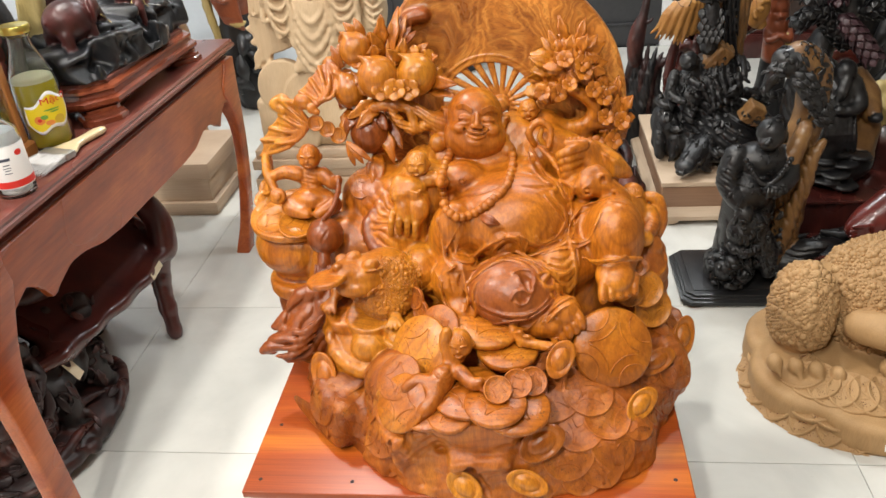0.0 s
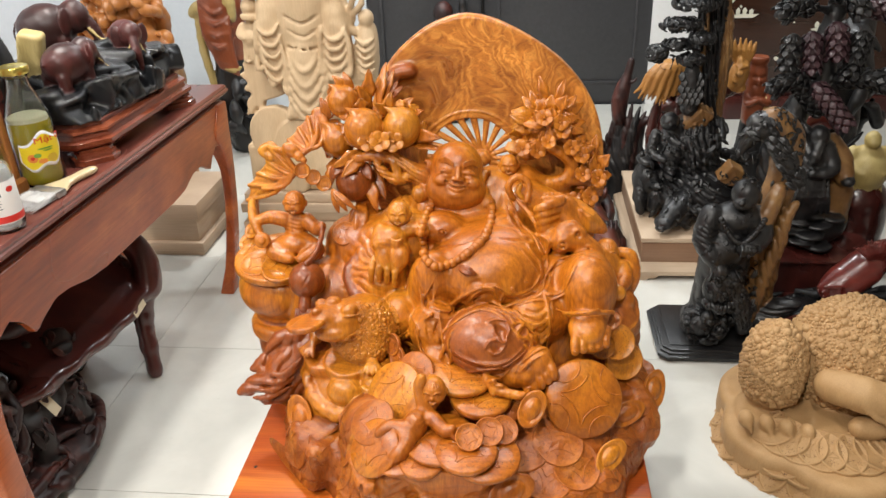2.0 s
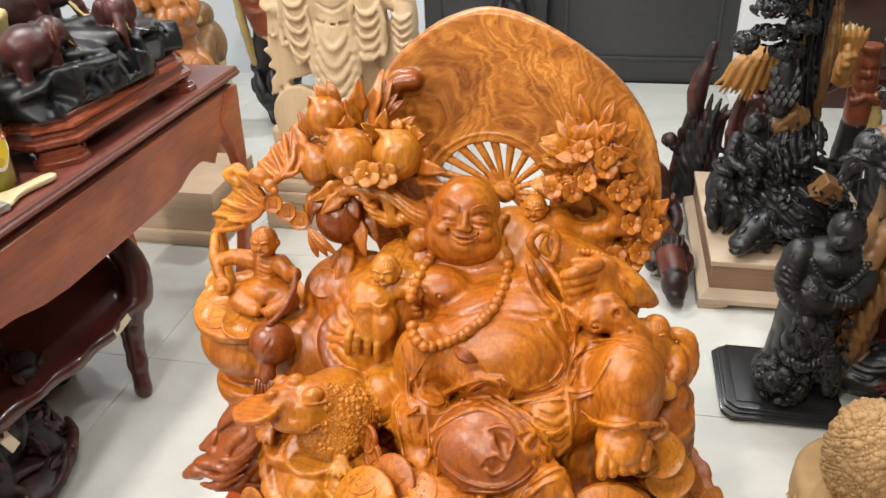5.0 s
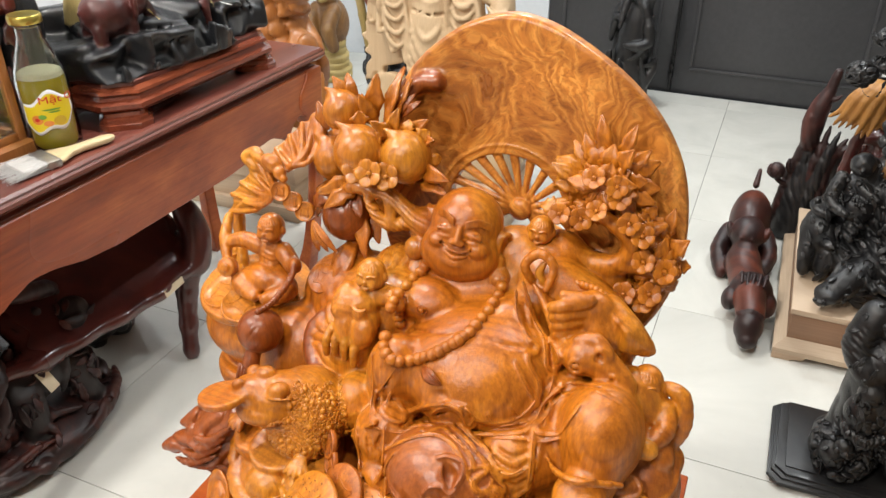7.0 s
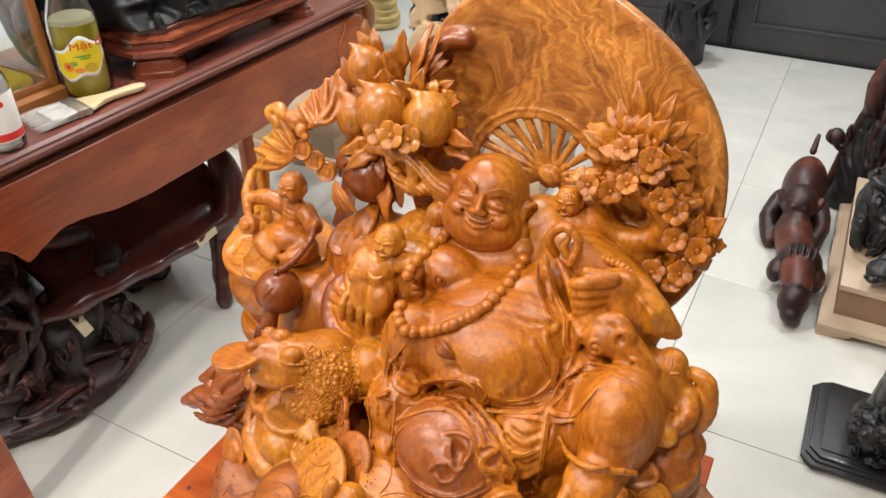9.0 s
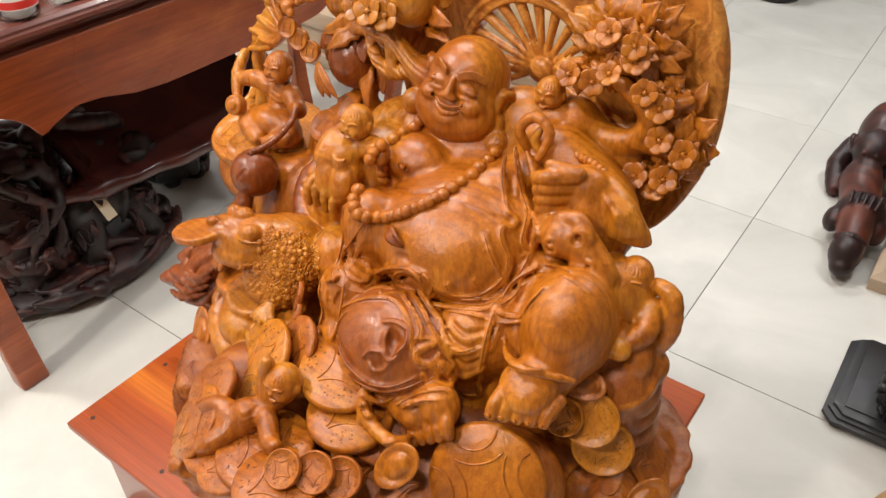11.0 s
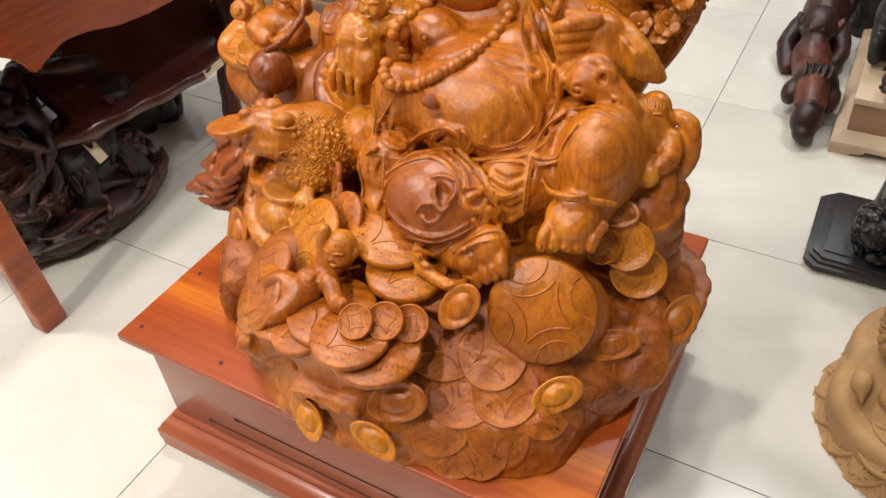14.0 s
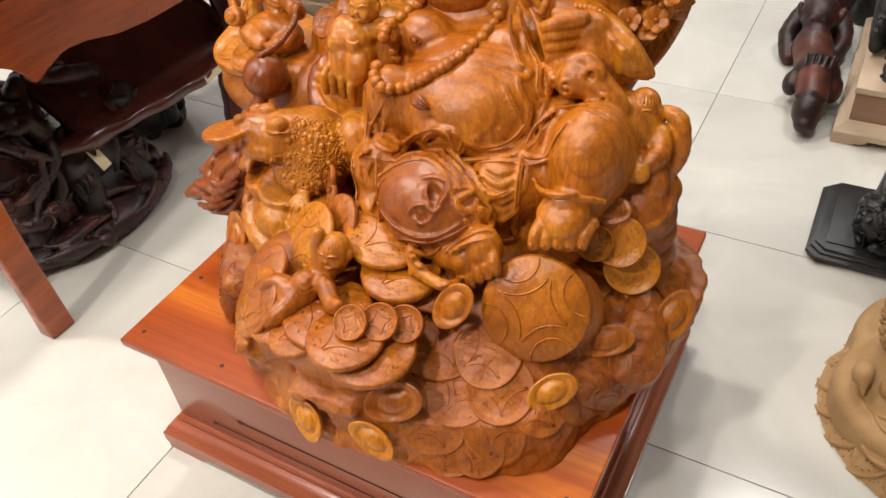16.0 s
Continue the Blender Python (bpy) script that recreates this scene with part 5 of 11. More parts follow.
    edge = [(0.214, -0.701, 0.737), (0.221, -0.699, 0.757), (0.256, -0.700, 0.793), (0.285, -0.691, 0.810), (0.314, -0.682, 0.816), (0.340, -0.687, 0.816), (0.363, -0.701, 0.810), (0.383, -0.719, 0.799), (0.395, -0.728, 0.787)]
    C.tube(edge, [0.0027, 0.0046, 0.0027], k=0.005, m=0)
    C.lip([V3(q) + V3((0.0, -0.0046, 0.0029)) for q in edge], 0.0026, 0)
    edge = [(0.250, -0.736, 0.668), (0.324, -0.774, 0.713), (0.367, -0.770, 0.718), (0.402, -0.756, 0.735), (0.422, -0.737, 0.747)]
    C.tube(edge, [0.0036, 0.0062, 0.0036], k=0.005, m=1)
    C.lip([V3(q) + V3((0.0, -0.0062, 0.0038)) for q in edge], 0.0034, 1)
    edge = [(0.397, -0.774, 0.709), (0.411, -0.755, 0.720), (0.439, -0.749, 0.746), (0.461, -0.735, 0.749), (0.472, -0.733, 0.740)]
    C.tube(edge, [0.0029, 0.0050, 0.0029], k=0.005, m=0)
    C.lip([V3(q) + V3((0.0, -0.0050, 0.0030)) for q in edge], 0.0027, 0)
    edge = [(0.266, -0.759, 0.612), (0.273, -0.747, 0.619), (0.341, -0.795, 0.697), (0.352, -0.801, 0.691), (0.370, -0.804, 0.688), (0.356, -0.749, 0.622)]
    C.tube(edge, [0.0032, 0.0056, 0.0032], k=0.005, m=0)
    C.lip([V3(q) + V3((0.0, -0.0056, 0.0034)) for q in edge], 0.0031, 0)
    edge = [(0.343, -0.784, 0.697), (0.363, -0.768, 0.686), (0.385, -0.765, 0.709)]
    C.tube(edge, [0.0036, 0.0062, 0.0036], k=0.006, m=0)
    C.lip([V3(q) + V3((0.0, -0.0062, 0.0038)) for q in edge], 0.0034, 0)
    edge = [(0.155, -0.602, 0.885), (0.167, -0.623, 0.832), (0.173, -0.648, 0.801), (0.195, -0.681, 0.793), (0.243, -0.669, 0.785), (0.263, -0.657, 0.796), (0.296, -0.652, 0.807)]
    C.tube(edge, [0.0029, 0.0050, 0.0029], k=0.005, m=0)
    C.lip([V3(q) + V3((0.0, -0.0050, 0.0030)) for q in edge], 0.0027, 0)
    edge = [(0.181, -0.620, 0.879), (0.183, -0.625, 0.818), (0.198, -0.661, 0.805)]
    C.tube(edge, [0.0018, 0.0031, 0.0018], k=0.005, m=0)
    C.lip([V3(q) + V3((0.0, -0.0031, 0.0019)) for q in edge], 0.0017, 0)
    edge = [(0.245, -0.657, 0.790), (0.246, -0.605, 0.786), (0.262, -0.622, 0.807), (0.278, -0.622, 0.796), (0.295, -0.634, 0.809)]
    C.tube(edge, [0.0025, 0.0043, 0.0025], k=0.005, m=0)
    C.lip([V3(q) + V3((0.0, -0.0043, 0.0027)) for q in edge], 0.0024, 0)
    edge = [(0.148, -0.655, 0.774), (0.164, -0.689, 0.764), (0.167, -0.690, 0.716), (0.190, -0.730, 0.696), (0.228, -0.738, 0.674), (0.271, -0.742, 0.687)]
    C.tube(edge, [0.0029, 0.0050, 0.0029], k=0.005, m=0)
    C.lip([V3(q) + V3((0.0, -0.0050, 0.0030)) for q in edge], 0.0027, 0)
    edge = [(0.252, -0.717, 0.781), (0.242, -0.729, 0.758), (0.247, -0.738, 0.725), (0.241, -0.736, 0.684)]
    C.tube(edge, [0.0025, 0.0043, 0.0025], k=0.005, m=0)
    C.lip([V3(q) + V3((0.0, -0.0043, 0.0027)) for q in edge], 0.0024, 0)
    edge = [(0.100, -0.594, 0.693), (0.123, -0.600, 0.706), (0.140, -0.666, 0.733), (0.106, -0.602, 0.674), (0.129, -0.616, 0.675), (0.146, -0.631, 0.668), (0.120, -0.620, 0.643), (0.145, -0.634, 0.651), (0.178, -0.718, 0.701), (0.189, -0.730, 0.687), (0.209, -0.736, 0.674)]
    C.tube(edge, [0.0029, 0.0050, 0.0029], k=0.005, m=0)
    C.lip([V3(q) + V3((0.0, -0.0050, 0.0030)) for q in edge], 0.0027, 0)
    C.tube([(0.185, -0.690, 0.780), (0.194, -0.705, 0.742), (0.217, -0.728, 0.715), (0.232, -0.737, 0.698)], [0.0014, 0.0035, 0.0014], k=0.005, m=None, sub=True)
    C.tube([(0.214, -0.687, 0.787), (0.206, -0.701, 0.756), (0.224, -0.714, 0.721)], [0.0012, 0.0030, 0.0012], k=0.005, m=None, sub=True)
    C.tube([(0.161, -0.687, 0.763), (0.174, -0.699, 0.714), (0.198, -0.734, 0.698)], [0.0012, 0.0030, 0.0012], k=0.005, m=None, sub=True)
    C.tube([(0.191, -0.693, 0.779), (0.201, -0.704, 0.750), (0.219, -0.712, 0.723)], [0.0012, 0.0030, 0.0012], k=0.005, m=None, sub=True)
    edge = [(0.278, -0.614, 0.783), (0.291, -0.637, 0.823), (0.316, -0.640, 0.847), (0.349, -0.637, 0.855), (0.375, -0.634, 0.836), (0.396, -0.623, 0.829), (0.388, -0.628, 0.847)]
    C.tube(edge, [0.0032, 0.0056, 0.0032], k=0.005, m=0)
    C.lip([V3(q) + V3((0.0, -0.0056, 0.0034)) for q in edge], 0.0031, 0)
    edge = [(0.391, -0.623, 0.813), (0.421, -0.614, 0.822), (0.454, -0.591, 0.824), (0.475, -0.565, 0.832)]
    C.tube(edge, [0.0029, 0.0050, 0.0029], k=0.005, m=0)
    C.lip([V3(q) + V3((0.0, -0.0050, 0.0030)) for q in edge], 0.0027, 0)
    edge = [(0.400, -0.640, 0.805), (0.440, -0.639, 0.819), (0.479, -0.619, 0.809), (0.512, -0.612, 0.823)]
    C.tube(edge, [0.0025, 0.0043, 0.0025], k=0.005, m=0)
    C.lip([V3(q) + V3((0.0, -0.0043, 0.0027)) for q in edge], 0.0024, 0)
    edge = [(0.409, -0.560, 0.914), (0.435, -0.576, 0.885), (0.455, -0.571, 0.851), (0.458, -0.576, 0.831), (0.437, -0.594, 0.832), (0.421, -0.606, 0.856)]
    C.tube(edge, [0.0029, 0.0050, 0.0029], k=0.005, m=0)
    C.lip([V3(q) + V3((0.0, -0.0050, 0.0030)) for q in edge], 0.0027, 0)
    edge = [(0.469, -0.547, 0.861), (0.479, -0.565, 0.832), (0.467, -0.608, 0.819), (0.507, -0.603, 0.823), (0.524, -0.610, 0.865), (0.537, -0.594, 0.892)]
    C.tube(edge, [0.0036, 0.0062, 0.0036], k=0.005, m=0)
    C.lip([V3(q) + V3((0.0, -0.0062, 0.0038)) for q in edge], 0.0034, 0)
    edge = [(0.392, -0.730, 0.627), (0.411, -0.773, 0.711), (0.436, -0.762, 0.734), (0.459, -0.754, 0.743)]
    C.tube(edge, [0.0029, 0.0050, 0.0029], k=0.005, m=0)
    C.lip([V3(q) + V3((0.0, -0.0050, 0.0030)) for q in edge], 0.0027, 0)
    edge = [(0.326, -0.733, 0.629), (0.347, -0.811, 0.673), (0.378, -0.756, 0.614), (0.409, -0.823, 0.676), (0.432, -0.779, 0.668)]
    C.tube(edge, [0.0029, 0.0050, 0.0029], k=0.005, m=0)
    C.lip([V3(q) + V3((0.0, -0.0050, 0.0030)) for q in edge], 0.0027, 0)
    C.tube([(0.297, -0.635, 0.862), (0.308, -0.635, 0.867), (0.319, -0.638, 0.861)], [0.0012, 0.0030, 0.0012], k=0.005, m=None, sub=True)
    C.tube([(0.030, -0.595, 0.778), (0.066, -0.606, 0.776)], [0.0012, 0.0030, 0.0012], k=0.005, m=None, sub=True)
    edge = [(0.211, -0.617, 0.880), (0.186, -0.626, 0.836), (0.169, -0.633, 0.798), (0.191, -0.666, 0.804)]
    C.tube(edge, [0.0025, 0.0043, 0.0025], k=0.005, m=0)
    C.lip([V3(q) + V3((0.0, -0.0043, 0.0027)) for q in edge], 0.0024, 0)
    edge = [(0.220, -0.614, 0.879), (0.201, -0.623, 0.829), (0.197, -0.642, 0.807)]
    C.tube(edge, [0.0018, 0.0031, 0.0018], k=0.005, m=0)
    C.lip([V3(q) + V3((0.0, -0.0031, 0.0019)) for q in edge], 0.0017, 0)
    edge = [(0.215, -0.677, 0.798), (0.222, -0.697, 0.766), (0.223, -0.726, 0.712), (0.143, -0.697, 0.613)]
    C.tube(edge, [0.0029, 0.0050, 0.0029], k=0.005, m=0)
    C.lip([V3(q) + V3((0.0, -0.0050, 0.0030)) for q in edge], 0.0027, 0)
    edge = [(0.023, -0.573, 0.607), (0.181, -0.684, 0.787), (0.197, -0.675, 0.800)]
    C.tube(edge, [0.0022, 0.0037, 0.0022], k=0.005, m=0)
    C.lip([V3(q) + V3((0.0, -0.0037, 0.0023)) for q in edge], 0.0020, 0)
    C.tube([(0.201, -0.626, 0.860), (0.173, -0.625, 0.805), (0.191, -0.659, 0.805)], [0.0012, 0.0030, 0.0012], k=0.005, m=None, sub=True)
    C.tube([(0.176, -0.505, 0.880), (0.248, -0.550, 0.923), (0.292, -0.547, 0.938), (0.319, -0.522, 0.944)], [0.0014, 0.0035, 0.0014], k=0.006, m=None, sub=True)
    C.tube([(0.356, -0.546, 0.939), (0.387, -0.542, 0.933), (0.414, -0.526, 0.924)], [0.0012, 0.0030, 0.0012], k=0.006, m=None, sub=True)
    C.tube([(0.313, -0.635, 0.871), (0.295, -0.635, 0.866), (0.283, -0.634, 0.853)], [0.0010, 0.0025, 0.0010], k=0.005, m=None, sub=True)
    C.tube([(0.354, -0.728, 0.806), (0.362, -0.738, 0.797), (0.369, -0.752, 0.785)], [0.0052, 0.0130, 0.0052], k=0.004, m=None, sub=True)
    C.tube([(0.346, -0.765, 0.770), (0.356, -0.768, 0.763), (0.351, -0.761, 0.776)], [0.0028, 0.0070, 0.0028], k=0.003, m=None, sub=True)
    edge = [(0.334, -0.723, 0.809), (0.352, -0.713, 0.811), (0.374, -0.713, 0.806), (0.383, -0.729, 0.796), (0.377, -0.747, 0.785)]
    C.tube(edge, [0.0025, 0.0043, 0.0025], k=0.005, m=1)
    C.lip([V3(q) + V3((0.0, -0.0043, 0.0027)) for q in edge], 0.0024, 1)
    edge = [(0.329, -0.770, 0.768), (0.338, -0.761, 0.781), (0.356, -0.755, 0.783), (0.371, -0.758, 0.776), (0.380, -0.748, 0.782)]
    C.tube(edge, [0.0022, 0.0037, 0.0022], k=0.005, m=1)
    C.lip([V3(q) + V3((0.0, -0.0037, 0.0023)) for q in edge], 0.0020, 1)
    edge = [(0.338, -0.770, 0.762), (0.351, -0.772, 0.755), (0.366, -0.766, 0.761), (0.374, -0.758, 0.774)]
    C.tube(edge, [0.0018, 0.0031, 0.0018], k=0.005, m=1)
    C.lip([V3(q) + V3((0.0, -0.0031, 0.0019)) for q in edge], 0.0017, 1)
    edge = [(0.346, -0.733, 0.803), (0.351, -0.746, 0.794), (0.361, -0.752, 0.785)]
    C.tube(edge, [0.0014, 0.0025, 0.0014], k=0.005, m=1)
    C.lip([V3(q) + V3((0.0, -0.0025, 0.0015)) for q in edge], 0.0014, 1)
    edge = [(0.258, -0.750, 0.741), (0.297, -0.771, 0.733), (0.348, -0.777, 0.729), (0.385, -0.766, 0.737), (0.411, -0.746, 0.753)]
    C.tube(edge, [0.0029, 0.0050, 0.0029], k=0.006, m=1)
    C.lip([V3(q) + V3((0.0, -0.0050, 0.0030)) for q in edge], 0.0027, 1)
    C.tube([(0.255, -0.748, 0.727), (0.297, -0.769, 0.719), (0.348, -0.775, 0.715), (0.392, -0.765, 0.726)], [0.0016, 0.0040, 0.0016], k=0.005, m=None, sub=True)

    # necklace of fat beads and its tassel
    neck = [(0.180, -0.425, 0.985), (0.166, -0.47, 0.965), (0.160, -0.520, 0.940), (0.166, -0.562, 0.918), (0.180, -0.592, 0.900), (0.205, -0.607, 0.889), (0.238, -0.606, 0.897), (0.272, -0.585, 0.910), (0.300, -0.553, 0.922), (0.318, -0.510, 0.926), (0.330, -0.465, 0.945), (0.333, -0.43, 0.965), (0.322, -0.405, 0.985)]
    seg = [(V3(b) - V3(a)).length for a, b in zip(neck, neck[1:])]
    n = 34
    for i in range(n):
        d = sum(seg) * i / (n - 1)
        j = 0
        while j < len(seg) - 1 and d > seg[j]:
            d -= seg[j]
            j += 1
        C.bead(C.drop(V3(neck[j]).lerp(V3(neck[j + 1]), min(1, d / seg[j])), back=0.05, sink=-0.006), 0.0112 + 0.0008 * (i % 3), 0, 10, None, (1, 1, 0.92 + 0.05 * (i % 2)))
    tip = [C.drop(q, back=0.06, sink=-0.008) for q in ((0.258, -0.608, 0.892), (0.302, -0.622, 0.880))]
    C.leaf(tip[0], tip[1], 0.012, front, DARK, 0.2)
    for i in range(4):
        C.rod([tip[0] + V3((0.004, 0, 0.004 - 0.003 * i)), tip[0].lerp(tip[1], 0.55) + V3((0, -0.010, 0.007 - 0.005 * i)), tip[1] + V3((0, -0.002, 0.002))], 0.0020, DARK)

    # jar of coins with the seated boy
    C.ball((-0.255, -0.395, 0.715), (0.125, 0.118, 0.095), k=0.01)
    C.coin((-0.255, -0.395, 0.795), (0, -0.1, 1), 0.125, 0.010, 0.006, k=0.006, m=GOLD)
    C.tube([(-0.26, -0.40, 0.63), (-0.25, -0.40, 0.55), (-0.22, -0.42, 0.45)], [0.07, 0.09, 0.10], k=0.02, m=DARK)
    C.coin((-0.25, -0.41, 0.605), (0, 0, 1), 0.105, 0.022, 0.014, k=0.008)
    for x, y, z, r, nx, ny in ((-0.335, -0.40, 0.806, 0.048, -0.2, -0.3), (-0.30, -0.45, 0.808, 0.05, -0.1, -0.3), (-0.23, -0.475, 0.808, 0.052, 0.05, -0.3), (-0.355, -0.345, 0.822, 0.034, -0.4, -0.5), (-0.345, -0.335, 0.85, 0.026, -0.5, -0.8), (-0.17, -0.44, 0.81, 0.05, 0.2, -0.3), (-0.29, -0.36, 0.815, 0.05, 0, -0.1)):
        C.money((x, y, z), (nx, ny, 0.9), r, 2, 0.007, False, x * 9)
    child(C, (-0.193, -0.395, 0.965), 0.030, (-0.197, -0.395, 0.893), 0.032, [((-0.225, -0.40, 0.915), (-0.262, -0.405, 0.925), (-0.300, -0.415, 0.915)), ((-0.165, -0.40, 0.915), (-0.135, -0.415, 0.895), (-0.118, -0.43, 0.912))],
          [((-0.215, -0.41, 0.86), (-0.25, -0.45, 0.845), (-0.20, -0.475, 0.838)), ((-0.18, -0.41, 0.86), (-0.135, -0.445, 0.848), (-0.17, -0.475, 0.838))], 0)
    C.ball((-0.197, -0.430, 0.858), (0.048, 0.036, 0.030), k=0.010)
    # cord, gourd and tassel
    C.tube([(-0.116, -0.435, 0.915), (-0.113, -0.46, 0.89), (-0.125, -0.51, 0.865), (-0.138, -0.545, 0.860)], 0.006, k=0.003, m=DARK)
    for i in range(16):
        t = i / 15
        p = V3((-0.114, -0.437, 0.908)).lerp(V3((-0.136, -0.548, 0.860)), t) + V3((0.006 * math.sin(3 * t), 0, -0.012 * math.sin(math.pi * t)))
        C.bead(p, 0.0075, 1, 6)
    C.ball((-0.139, -0.545, 0.812), 0.047, k=0.003, m=DARK)
    C.tube([(-0.118, -0.572, 0.85), (-0.138, -0.593, 0.82), (-0.158, -0.588, 0.79)], 0.0022, k=0.002, m=DARK, sub=True)
    C.cap((-0.142, -0.575, 0.772), (-0.142, -0.585, 0.755), 0.016, 0.018, k=0.004, m=DARK)
    for i in range(7):
        C.rod([(-0.160 + 0.006 * i, -0.595, 0.757), (-0.166 + 0.008 * i, -0.605, 0.725), (-0.172 + 0.009 * i, -0.61, 0.695 + 0.004 * (i % 3))], (0.0045, 0.003), 1)

    # bat over the boy: a staff, two ribbed wings, a string of coins
    C.tube([(-0.318, -0.355, 0.815), (-0.330, -0.335, 0.87), (-0.336, -0.325, 0.92), (-0.325, -0.325, 0.965)], [0.014, 0.012, 0.015, 0.010], k=0.005)
    C.tube([(-0.318, -0.375, 0.955), (-0.308, -0.41, 0.925), (-0.290, -0.435, 0.893)], [0.010, 0.013, 0.011], k=0.003)
    C.coin((-0.275, -0.455, 0.880), (0.2, -0.9, 0.45), 0.021, 0.013, 0.006, k=0.003)
    C.coin((-0.273, -0.468, 0.886), (0.2, -0.9, 0.45), 0.010, 0.004, 0.002, k=0.002)
    for root, tips in (((-0.150, -0.352, 1.096), ((-0.118, -0.300, 1.140), (-0.141, -0.272, 1.176), (-0.162, -0.285, 1.164), (-0.186, -0.300, 1.138), (-0.213, -0.315, 1.111), (-0.228, -0.333, 1.093))), ((-0.190, -0.362, 1.036), ((-0.215, -0.360, 1.095), (-0.259, -0.335, 1.096), (-0.274, -0.330, 1.057), (-0.306, -0.330, 1.021), (-0.334, -0.332, 0.988), (-0.343, -0.335, 0.945), (-0.290, -0.350, 0.985)))):
        for a, b in zip(tips, tips[1:]):
            for i in range(9):
                t = i / 8
                e = V3(a).lerp(V3(b), t).lerp(V3(root), 0.06 * math.sin(math.pi * t))
                sag = V3((0.012, 0.006 * math.sin(math.pi * t), -0.014))
                up = -0.010 if i in (0, 8) else (-0.004 if i == 4 else 0.0)
                C.tube([root, (V3(root) + e) / 2 + sag + V3((0, up, 0)), e + V3((0, up * 0.4, 0))], [0.005, 0.0055, 0.0048] if i in (0, 8) else [0.004, 0.0042, 0.0036], k=0.0025)
        C.tube([tips[0], tips[1]], 0.007, k=0.004)
    C.tube([(-0.262, -0.335, 1.068), (-0.285, -0.33, 1.085), (-0.262, -0.325, 1.098), (-0.245, -0.335, 1.085)], 0.011, k=0.005)
    C.tube([(-0.150, -0.255, 1.160), (-0.135, -0.27, 1.17), (-0.115, -0.29, 1.155)], [0.012, 0.014, 0.012], k=0.005)
    C.ball((-0.195, -0.362, 1.098), (0.026, 0.018, 0.018), rot=(0, 30, 0), k=0.005)
    C.ball((-0.172, -0.372, 1.084), 0.014, k=0.004)
    C.ball((-0.160, -0.378, 1.076), 0.009, k=0.003)
    for i in range(3):
        C.money((-0.165 + 0.027 * i, -0.385, 1.050 - 0.018 * i), (0.15, -0.9, 0.35), 0.021, 0, 0.008, False)
    for i in range(3):
        C.leaf((-0.09, -0.39, 1.0), (-0.075 + 0.025 * i, -0.40 - 0.006 * i, 0.935 + 0.008 * i), 0.009, front, 0, 0.1)

    # peaches with leaves and blossoms
    for c, r, m in (((-0.061, -0.288, 1.206), 0.042, 0), ((-0.084, -0.295, 1.101), 0.046, 0), ((-0.002, -0.335, 1.146), 0.052, 2), ((0.096, -0.325, 1.147), 0.050, 2), ((-0.038, -0.340, 1.000), 0.052, 1)):
        C.ball(c, (r, r, r * 1.05), k=0.004, m=m)
        C.cap((c[0] - r * 0.35, c[1] - r * 0.2, c[2] + r * 0.9), (c[0] - r * 0.8, c[1] - r * 0.25, c[2] + r * 1.15), r * 0.22, r * 0.05, k=0.012, m=m)
    for c in ((0.016, -0.385, 1.130), (0.049, -0.392, 1.132), (0.082, -0.385, 1.128)):
        C.blossom(c, front, 0.027, 0, 5, c[0] * 40)
    C.tube([(0.03, -0.25, 1.16), (0.02, -0.24, 1.08), (0.02, -0.28, 1.03), (-0.02, -0.34, 0.93), (-0.03, -0.40, 0.84)], [0.03, 0.03, 0.026, 0.018, 0.02], k=0.012)
    C.tube([(-0.03, -0.35, 1.07), (0.03, -0.365, 1.085), (0.075, -0.36, 1.075), (0.125, -0.370, 1.050), (0.165, -0.37, 1.025)], [0.012, 0.012, 0.013, 0.016, 0.018], k=0.008)
    C.tube([(0.03, -0.37, 1.075), (0.05, -0.38, 1.045), (0.085, -0.380, 1.022), (0.12, -0.375, 1.035)], [0.008, 0.010, 0.011, 0.012], k=0.006)
    C.folds((0.09, -0.375, 1.05), (0.10, 0.06, 0.06), (0.35, 0, 1), 0.011, 0.005, 0.012, 6)
    C.tube([(0.075, -0.37, 1.07), (0.082, -0.375, 1.05), (0.09, -0.385, 1.028)], 0.009, k=0.006)
    C.ball((0.155, -0.345, 1.01), (0.04, 0.04, 0.05), k=0.02)
    rnd = random.Random(5)
